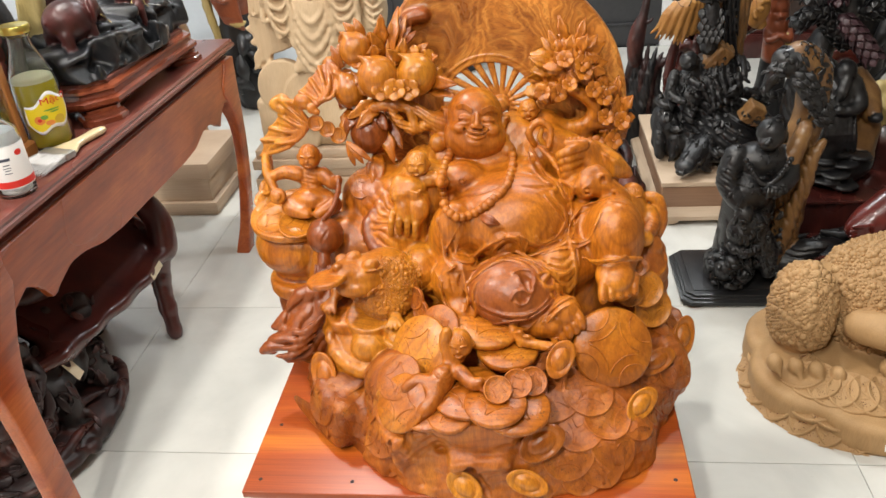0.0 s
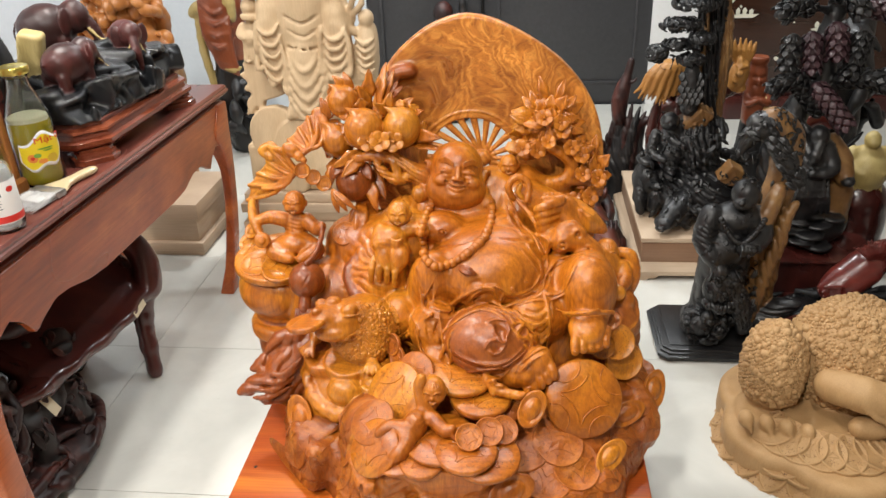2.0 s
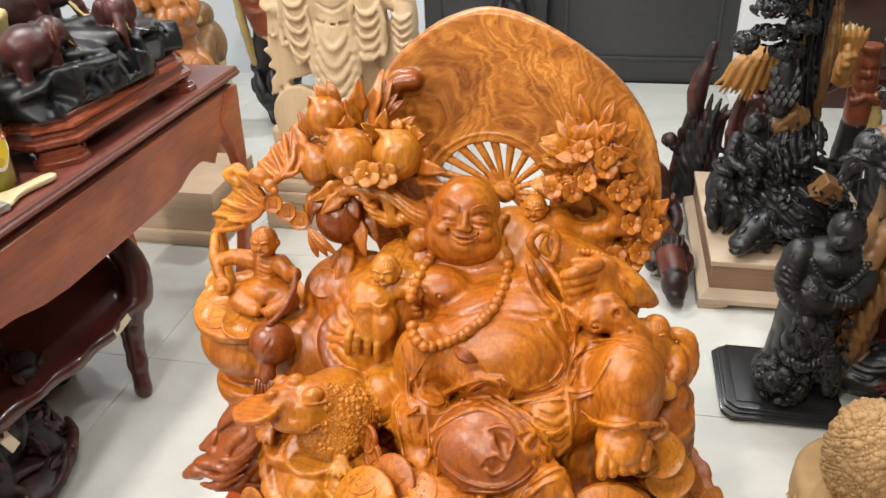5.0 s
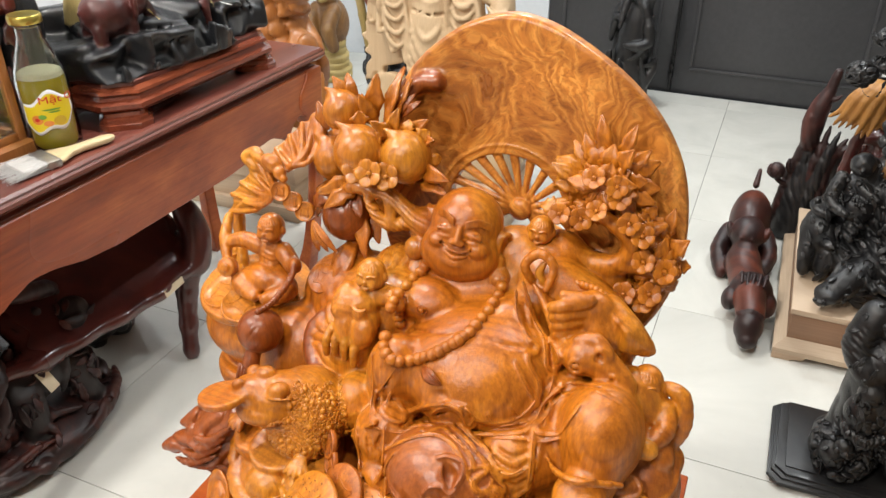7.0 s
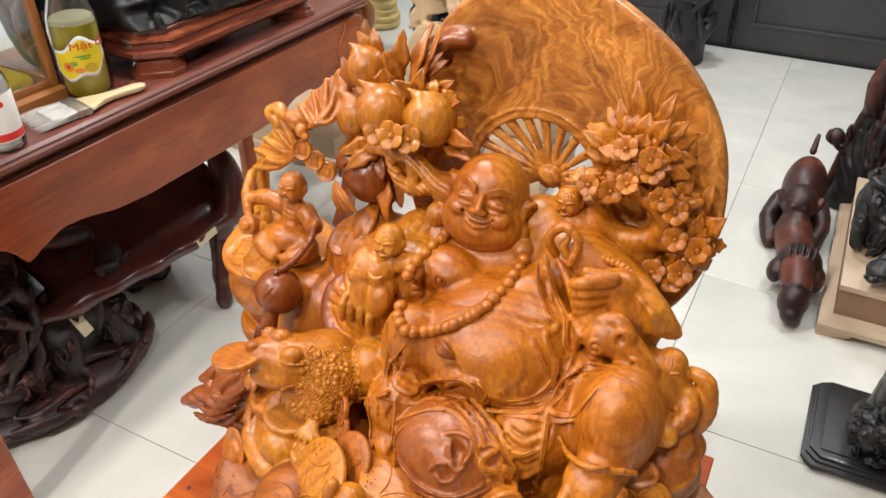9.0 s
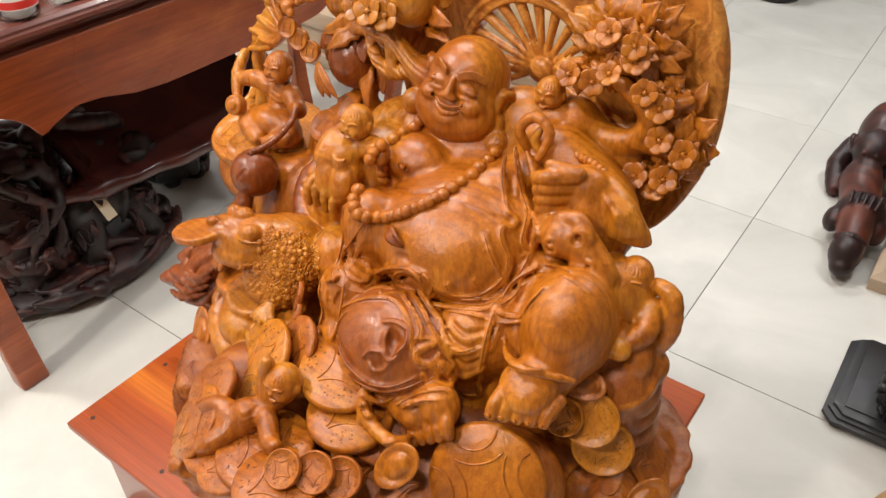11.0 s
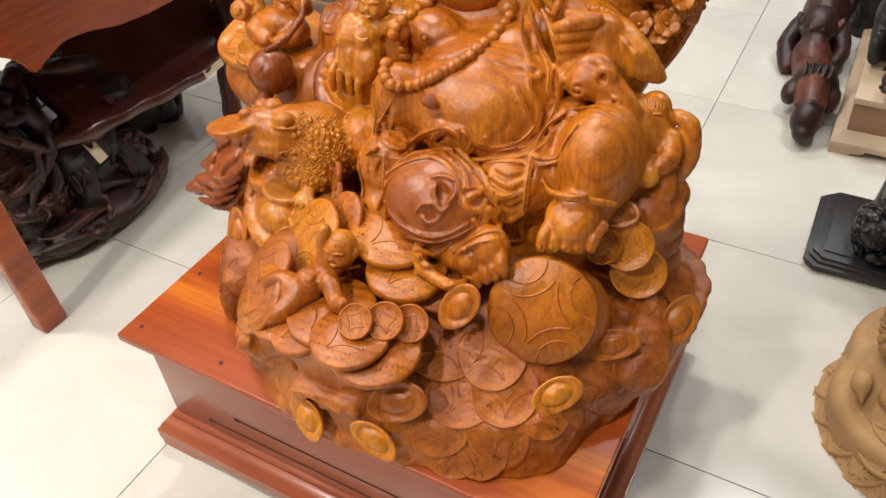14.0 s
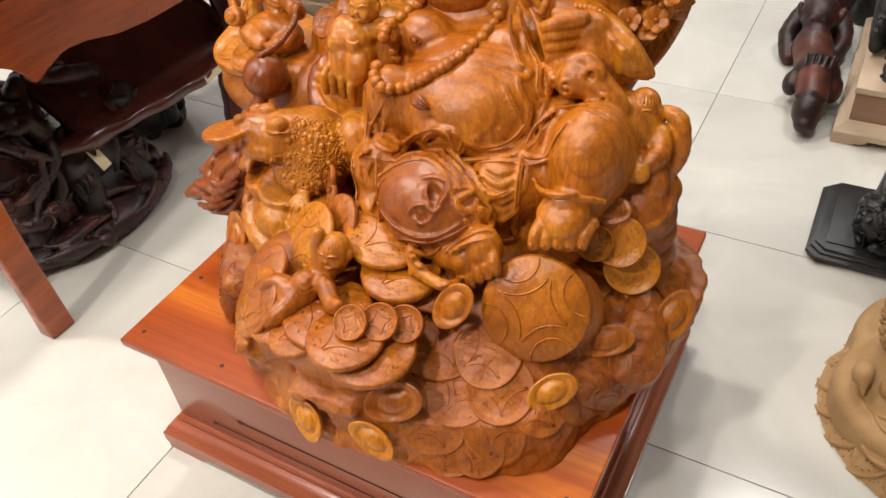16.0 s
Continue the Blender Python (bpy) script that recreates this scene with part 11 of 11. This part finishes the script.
def elephant_carving():
    """Black stone-like ground with dark red elephants, on the stand."""
    C = Carving((-1.46, -0.10, 1.058), (-0.84, 0.76, 1.48), 0.0055)
    rnd = random.Random(31)
    for i, (x, y, z, rx, ry, rz) in enumerate(((-1.15, 0.32, 1.08, 0.22, 0.32, 0.06), (-0.985, 0.02, 1.10, 0.07, 0.070, 0.050), (-0.965, 0.14, 1.11, 0.075, 0.085, 0.056), (-0.96, 0.29, 1.11, 0.07, 0.095, 0.058), (-0.955, 0.45, 1.115, 0.07, 0.10, 0.058), (-0.98, 0.60, 1.12, 0.07, 0.08, 0.052), (-1.10, -0.01, 1.11, 0.09, 0.06, 0.05), (-1.10, 0.18, 1.14, 0.11, 0.12, 0.060), (-1.10, 0.40, 1.14, 0.13, 0.14, 0.065), (-1.25, 0.3, 1.14, 0.13, 0.25, 0.07), (-1.13, 0.58, 1.13, 0.12, 0.09, 0.06), (-1.02, 0.26, 1.16, 0.08, 0.09, 0.04), (-0.99, 0.54, 1.155, 0.06, 0.07, 0.03))):
        C.block((x, y, z), (rx, ry, rz), (10 * math.sin(i * 2.1), 12 * math.cos(i * 1.7), 25 * math.sin(i * 3.3)), min(rx, ry, rz) * 0.42, 0.010)
    # planes split off the rock, with creases between
    for i in range(9):
        y = -0.04 + 0.09 * i
        c = (rnd.uniform(-0.93, -0.86), y, rnd.uniform(1.10, 1.20))
        C.block(c, (0.045, 0.035, 0.05), (rnd.uniform(-30, 30), rnd.uniform(15, 60), rnd.uniform(-35, 35)), 0.012, 0.016, sub=True, m=None)
    for i in range(12):
        y = 0.0 + 0.06 * i
        C.tube([(-0.895, y + 0.012 * math.sin(i * 2), 1.07), (-0.905, y + 0.02 * math.sin(i * 3), 1.12), (-0.965, y + 0.02 * math.cos(i * 2), 1.165)], [0.003, 0.004, 0.003], k=0.008, sub=True, m=None)
    for x, y, z, s, a, m in ((-1.035, 0.085, 1.225, 0.155, 70, 1), (-1.035, 0.50, 1.220, 0.150, -50, 1), (-1.280, 0.42, 1.275, 0.195, 18, 1)):
        R = Matrix.Rotation(radians(a), 3, "Z")
        at = lambda v: tuple(Vector((x, y, z)) + R @ (Vector(v) * s))
        C.ball(at((0, 0, 0)), (0.52 * s, 0.43 * s, 0.44 * s), (0, 0, a), 0.012, m)
        C.ball(at((0.50, 0, 0.16)), (0.29 * s, 0.27 * s, 0.31 * s), (0, 0, a), 0.012, m)
        C.tube([at((0.72, 0, 0.05)), at((0.86, 0, -0.25)), at((0.84, 0.05, -0.62))], [0.13 * s, 0.10 * s, 0.06 * s], 0.006, m)
        for t in (-1, 1):
            C.ball(at((0.40, 0.30 * t, 0.12)), (0.07 * s, 0.17 * s, 0.27 * s), (0, 0, a + 25 * t), 0.006, m)
            C.tube([at((0.74, 0.13 * t, -0.05)), at((0.90, 0.17 * t, -0.22)), at((1.02, 0.15 * t, -0.24))], [0.035 * s, 0.032 * s, 0.014 * s], 0.003, 2)
            for u in (-0.30, 0.30):
                C.cap(at((u, 0.22 * t, -0.2)), at((u, 0.24 * t, -0.72)), 0.15 * s, 0.13 * s, 0.008, m)
        C.tube([at((-0.50, 0, 0.12)), at((-0.58, 0.03, -0.10)), at((-0.55, 0.05, -0.35))], [0.035 * s, 0.03 * s, 0.025 * s], 0.004, m)
    C.block((-1.165, 0.12, 1.245), (0.040, 0.04, 0.080), (6, 14, 20), 0.018, 0.006, 2)
    C.rough(0.0016, 70, seed=12, ridged=True)
    finish(C, "elephant_carving", [M_EBONYROCK, M_ELEPHANT, M_SAP], "dark red carved elephants on a black rock base", 1.0632)
    tg = tagged(empty("paper_tag", -0.945, 0.50, 1.176, 20), "small white paper tag lying on black rock", "tag")
    bm = box(-0.02, 0.02, -0.014, 0.014, 0, 0.001, 0)
    bm.transform(Matrix.Rotation(radians(14), 4, "Y"))
    part("paper", bm, M_LABELWHITE, tg)


M_ELEPHANT = wood("deep_red_black_wood", (0.010, 0.005, 0.005), (0.045, 0.012, 0.010), (0.15, 0.030, 0.024), 7.0, (1, 1, 0.5), 0.36, 0.0, 1.8, 0.4, 0.25)
M_EBONYROCK = wood("black_polished_rock_wood", (0.004, 0.004, 0.005), (0.011, 0.012, 0.014), (0.030, 0.031, 0.035), 9, (1, 1, 0.7), 0.30, 0.0, 1.0, 0.4, 0.5)


def dark_table_carvings():
    """Dark red leaning carving on the table behind the bottle."""
    C = Carving((-1.50, -0.24, 0.938), (-1.02, 0.0, 1.56), 0.007)
    C.outline([(-1.40, 0.93), (-1.12, 0.93), (-1.09, 1.12), (-1.062, 1.25), (-1.10, 1.37), (-1.17, 1.47), (-1.29, 1.52), (-1.42, 1.42)], 1, -0.120, 0.026, 0.0, 0.012, 0.01)
    gnarl(C, 71, (-1.24, -0.142, 1.22), (0.12, 0.03, 0.24), 40, 0.015, 1, zmin=0.96)
    gnarl(C, 72, (-1.20, -0.142, 1.24), (0.10, 0.03, 0.20), 20, 0.012, 1, zmin=0.96)
    finish(C, "upright_carving", [M_EBONYROCK, M_REDWOOD], "dark red-black upright carving on the rosewood table", 0.9382)


def lion_carving():
    """Dark lion-like beast over cloud scrolls, under the table."""
    C = Carving((-1.46, -0.80, 0.0), (-0.98, -0.04, 0.56), 0.006)
    C.ball((-1.20, -0.44, 0.05), (0.20, 0.33, 0.07), k=0.02)
    gnarl(C, 81, (-1.20, -0.44, 0.07), (0.20, 0.34, 0.08), 50, 0.018, 0, 0.3, zmin=0.012)
    C.ball((-1.17, -0.38, 0.24), (0.085, 0.15, 0.085), k=0.02, m=1)
    for y, s in ((-0.46, -1), (-0.27, 1)):
        C.tube([(-1.12, y, 0.22), (-1.09, y - 0.01, 0.14), (-1.085, y + 0.02 * s, 0.075)], [0.055, 0.035, 0.03], k=0.012, m=1)
        C.ball((-1.08, y + 0.03 * s, 0.065), (0.035, 0.045, 0.025), k=0.006, m=1)
    C.ball((-1.15, -0.22, 0.34), (0.07, 0.075, 0.075), k=0.012, m=1)
    C.ball((-1.13, -0.155, 0.315), (0.045, 0.045, 0.04), k=0.010, m=1)
    C.tube([(-1.09, -0.13, 0.30), (-1.085, -0.16, 0.295), (-1.09, -0.19, 0.30)], 0.008, k=0.004, m=None, sub=True)
    gnarl(C, 82, (-1.17, -0.25, 0.36), (0.085, 0.07, 0.075), 16, 0.016, 1)
    C.ball((-1.11, -0.15, 0.365), 0.013, k=0.004, m=1)
    C.tube([(-1.11, -0.30, 0.32), (-1.085, -0.33, 0.24), (-1.10, -0.35, 0.17)], [0.012, 0.014, 0.008], k=0.005, m=1)
    C.ball((-1.22, -0.62, 0.25), (0.12, 0.12, 0.22), k=0.03)
    gnarl(C, 83, (-1.22, -0.60, 0.28), (0.15, 0.14, 0.24), 44, 0.020, 0, zmin=0.02)
    gnarl(C, 84, (-1.24, -0.40, 0.40), (0.10, 0.22, 0.12), 24, 0.022, 0)
    C.ball((-1.33, -0.54, 0.40), (0.09, 0.17, 0.125), k=0.03)
    gnarl(C, 85, (-1.33, -0.54, 0.40), (0.09, 0.17, 0.125), 22, 0.018, 0)
    C.rough(0.0015, 70, seed=5)
    C.clad(35, (-1.4, -0.78, 0.02), (-0.99, -0.06, 0.5), 170, 0.034, 0, (-0.6, 0.6, -0.5), kinds="lcc")
    finish(C, "lion_carving", [M_REDBLACK, M_SMOKE], "dark red-black carved lion among cloud scrolls, with paper label", 0.001)
    tg = tagged(empty("paper_label", -1.083, -0.40, 0.262), "blank cream paper label stuck on a carving", "tag")
    bm = box(-0.0012, 0.0012, -0.018, 0.018, -0.045, 0.045, 0)
    bm.transform(Matrix.Rotation(radians(10), 4, "X") @ Matrix.Rotation(radians(-22), 4, "Y"))
    part("paper", bm, M_PAPER, tg)


M_SMOKE = wood("smoky_black_wood", (0.010, 0.008, 0.008), (0.026, 0.020, 0.019), (0.05, 0.034, 0.030), 12, (1, 1, 0.6), 0.5, 0.0, 1.0, 0.3, 0.2)
M_PAPER = spotted("cream_paper", (0.62, 0.53, 0.36), (0.70, 0.61, 0.44), 40, 0.8)


def root_stool():
    """Low dark red root table under the long table."""
    C = Carving((-1.52, -0.76, 0.0), (-0.93, 0.46, 0.56), 0.0075)
    C.outline([(-1.42, -0.68), (-1.16, -0.66), (-1.03, -0.36), (-0.985, -0.05), (-0.98, 0.18), (-1.0, 0.30), (-1.12, 0.36), (-1.38, 0.34), (-1.45, -0.1)], 2, 0.33, 0.022, edge=0.018, k=0.01, wob=0.01)
    C.tube([(-1.02, 0.22, 0.33), (-1.03, 0.26, 0.42), (-1.08, 0.28, 0.50)], [0.05, 0.045, 0.04], k=0.02)
    C.block((-1.20, -0.06, 0.43), (0.17, 0.36, 0.022), (6, 38, 4), 0.02, 0.03)
    C.tube([(-1.04, 0.20, 0.32), (-1.035, 0.16, 0.18), (-1.01, 0.115, 0.07), (-1.0, 0.10, 0.01)], [0.046, 0.032, 0.025, 0.022], k=0.012)
    C.ball((-1.005, 0.105, 0.035), (0.030, 0.030, 0.034), k=0.008)
    C.ball((-1.022, 0.135, 0.120), (0.034, 0.034, 0.030), k=0.012)
    C.tube([(-1.36, 0.22, 0.32), (-1.38, 0.18, 0.15), (-1.36, 0.15, 0.01)], [0.06, 0.04, 0.03], k=0.02)
    C.tube([(-1.36, -0.42, 0.32), (-1.38, -0.38, 0.15), (-1.36, -0.34, 0.01)], [0.06, 0.04, 0.03], k=0.02)
    C.rough(0.002, 30, seed=7)
    C.floor(0.0012)
    tagged(C.build("root_stool", [M_DARKRED]), "low dark red polished root stool under the table", "stool")
    sl = tagged(empty("paper_slip", -0.992, 0.06, 0.34, 6), "small pale paper slip stuck on dark wood", "tag")
    bm = box(-0.001, 0.001, -0.05, 0.05, -0.012, 0.012, 0)
    bm.transform(Matrix.Translation((0.014, 0, -0.006)) @ Matrix.Rotation(radians(-18), 4, "Y"))
    part("paper", bm, M_PAPER, sl)
    C = Carving((-1.62, -0.16, 0.0), (-1.22, 0.26, 0.40), 0.008)
    C.ball((-1.42, 0.05, 0.14), (0.14, 0.14, 0.14), k=0.02)
    gnarl(C, 91, (-1.42, 0.05, 0.16), (0.16, 0.16, 0.18), 26, 0.025, 0, zmin=0.02)
    finish(C, "black_carving", [M_EBONY], "small black root carving standing under the table", 0.001)


def inlay_panel():
    """Dark wooden panel with pale shell inlay, leaning by the white wall."""
    p = tagged(empty("inlay_panel", 2.20, 3.36, 0.0), "dark brown wooden panel with pale shell inlay landscapes", "panel")
    part("board", box(-0.55, 0.75, 0.0, 0.03, 0.24, 1.62, 0.004), M_DARKPANEL, p)
    part("frame_rail", box(-0.60, 0.80, -0.02, 0.04, 0.16, 0.2398, 0.008), M_DARKRED, p)
    part("frame_rail", box(-0.60, 0.80, -0.02, 0.04, 1.6202, 1.70, 0.008), M_DARKRED, p)
    part("frame_stile", box(-0.60, -0.5502, -0.02, 0.04, 0.2402, 1.6198, 0.008), M_DARKRED, p)
    part("frame_stile", box(0.7502, 0.80, -0.02, 0.04, 0.2402, 1.6198, 0.008), M_DARKRED, p)
    part("lower_board", box(-0.60, 0.80, -0.06, 0.05, 0.0, 0.1598, 0.006), M_DARKRED, p)
    rnd = random.Random(6)

    def piece(pts):
        bm = prism(pts, 0.0022)
        bm.transform(Matrix.Translation((0, -0.0004, 0)) @ Matrix(((1, 0, 0, 0), (0, 0, 1, -0.0022), (0, 1, 0, 0), (0, 0, 0, 1))))
        bmesh.ops.recalc_face_normals(bm, faces=bm.faces)
        part("inlay", bm, M_SHELL, p, "pale shell inlay")
    for cx, cz, w, h in ((-0.30, 0.72, 0.20, 0.018), (-0.02, 0.70, 0.15, 0.02), (-0.26, 0.46, 0.13, 0.03), (0.22, 0.62, 0.14, 0.02), (0.36, 0.80, 0.12, 0.02), (0.10, 0.88, 0.16, 0.012)):
        piece([(cx - w / 2, cz), (cx - w * 0.3, cz - h), (cx + w * 0.3, cz - h), (cx + w / 2, cz + 0.006), (cx + w * 0.2, cz + h * 0.4), (cx - w * 0.2, cz + h * 0.4)])
        for k in range(3):
            x = cx + (k - 1) * w * 0.22
            q = rnd.uniform(0.02, 0.05)
            piece([(x - 0.012, cz + h * 0.45), (x + 0.012, cz + h * 0.45), (x + 0.016, cz + h * 0.45 + q * 0.6), (x, cz + h * 0.45 + q), (x - 0.014, cz + h * 0.45 + q * 0.6)])
    for k in range(4):
        t = k / 4
        piece([(-0.46 + 0.03 * k, 0.76 + 0.09 * t), (-0.44 + 0.03 * k, 0.76 + 0.09 * t), (-0.42 + 0.034 * k, 0.82 + 0.10 * t), (-0.435 + 0.034 * k, 0.825 + 0.10 * t)])
    for k in range(12):
        x, z = rnd.uniform(-0.45, 0.6), rnd.uniform(0.34, 1.0)
        r = rnd.uniform(0.008, 0.018)
        piece([(x + r * math.cos(a) * rnd.uniform(0.7, 1.2), z + r * math.sin(a) * rnd.uniform(0.6, 1.1)) for a in [2 * math.pi * i / 7 for i in range(7)]])


M_DARKPANEL = wood("dark_brown_panel", (0.020, 0.008, 0.005), (0.045, 0.018, 0.010), (0.07, 0.028, 0.016), 5, (0.2, 1, 1), 0.22, 0.3, 0.6, 0.3, 0.05)
M_SHELL = spotted("mother_of_pearl", (0.55, 0.56, 0.46), (0.74, 0.70, 0.58), 60, 0.25, 0.0, 0.05)


def side_carvings():
    """Smaller carvings at the far side: yellow figure, red leaf on black coral, more dark roots."""
    C = Carving((1.70, 0.92, 0.0), (2.14, 1.40, 0.78), 0.008)
    C.tube([(1.92, 1.16, 0.0), (1.92, 1.16, 0.3)], 0.13, k=0.02, m=1)
    figure(C, (1.92, 1.14, 0.28), 0.36, (0, 0), 0, 0.3)
    finish(C, "yellow_carving", [M_SAP, M_DARKRED], "pale yellow carved figure on a dark red block", 0.001)
    C = Carving((1.72, 1.50, 0.0), (2.30, 2.0, 1.15), 0.009)
    C.tube([(2.0, 1.75, 0.0), (2.0, 1.75, 0.5), (2.03, 1.75, 1.0)], [0.14, 0.10, 0.06], k=0.02, m=1)
    gnarl(C, 101, (2.0, 1.74, 0.5), (0.2, 0.17, 0.5), 40, 0.03, 1, zmin=0.03)
    for i in range(12):
        a = radians(20 + 12 * i)
        C.tube([(1.86, 1.60, 0.50), (1.86 + 0.06 * math.cos(a), 1.57, 0.50 + 0.05 * math.sin(a)), (1.86 + 0.12 * math.cos(a), 1.57, 0.50 + 0.09 * math.sin(a))], [0.012, 0.013, 0.005], k=0.005, m=0)
    finish(C, "coral_carving", [M_REDWOOD, M_EBONY], "black coral-like carving with red fan-shaped leaves", 0.001)
    C = Carving((2.02, 0.55, 0.0), (2.62, 1.15, 1.30), 0.010)
    C.tube([(2.30, 0.85, 0.0), (2.30, 0.85, 0.6), (2.28, 0.85, 1.2)], [0.18, 0.12, 0.06], k=0.02)
    gnarl(C, 102, (2.30, 0.85, 0.6), (0.25, 0.22, 0.6), 60, 0.032, 0, zmin=0.03)
    gnarl(C, 103, (2.30, 0.85, 0.8), (0.22, 0.20, 0.4), 20, 0.026, 1, zmin=0.03)
    finish(C, "tall_root_carving", [M_EBONY, M_PURPLE], "tall black and purple-brown root carving", 0.001)


root_carving()
standing_carving()
seated_tree_carving()
fish_carving(1.60, 0.50, 1.0, 0, "dark cherry-red carved fish with fan fins and polished ball")
fish_carving(1.93, 0.46, 1.15, 25, "dark cherry-red carved fish over black coral")
pale_toad()
dog_carving()
flame_carving()
feather_carving()
pale_statue()
brown_statues()
elephant_carving()
dark_table_carvings()
lion_carving()
root_stool()
inlay_panel()
side_carvings()


# ---- floor tiles, the last ----
def tiles():
    fl = bpy.data.objects["floor"]
    S = 0.8
    me = None
    for i in range(-4, 5):
        for j in range(-5, 6):
            x0, y0 = -0.3 + i * S, -0.5 + j * S
            xa, xb, ya, yb = max(x0, X0), min(x0 + S, X1), max(y0, Y0), min(y0 + S, Y1)
            if xb - xa < 0.02 or yb - ya < 0.02:
                continue
            whole = abs((xb - xa) - S) < 1e-6 and abs((yb - ya) - S) < 1e-6
            if whole and me:
                ob = new("tile", me)
            else:
                g = 0.0011
                w, d = (xb - xa) / 2 - g, (yb - ya) / 2 - g
                bm = stepped(-w, w, -d, d, [(0, -0.0039), (0, -0.0009), (0.0009, 0)])
                ob = from_bm("tile", bm, M_TILE, None, False)
                if whole:
                    me = ob.data
            ob.parent = fl
            ob.location = ((xa + xb) / 2, (ya + yb) / 2, 0)


tiles()


# ---- from the plan's grid to metres ----
def to_metres():
    for me in bpy.data.meshes:
        me.transform(Matrix.Scale(U, 4))
    for ob in scene.objects:
        if ob.type in ("MESH", "EMPTY"):
            ob.location = ob.location * U
            for mod in ob.modifiers:
                mod.thickness *= U


to_metres()
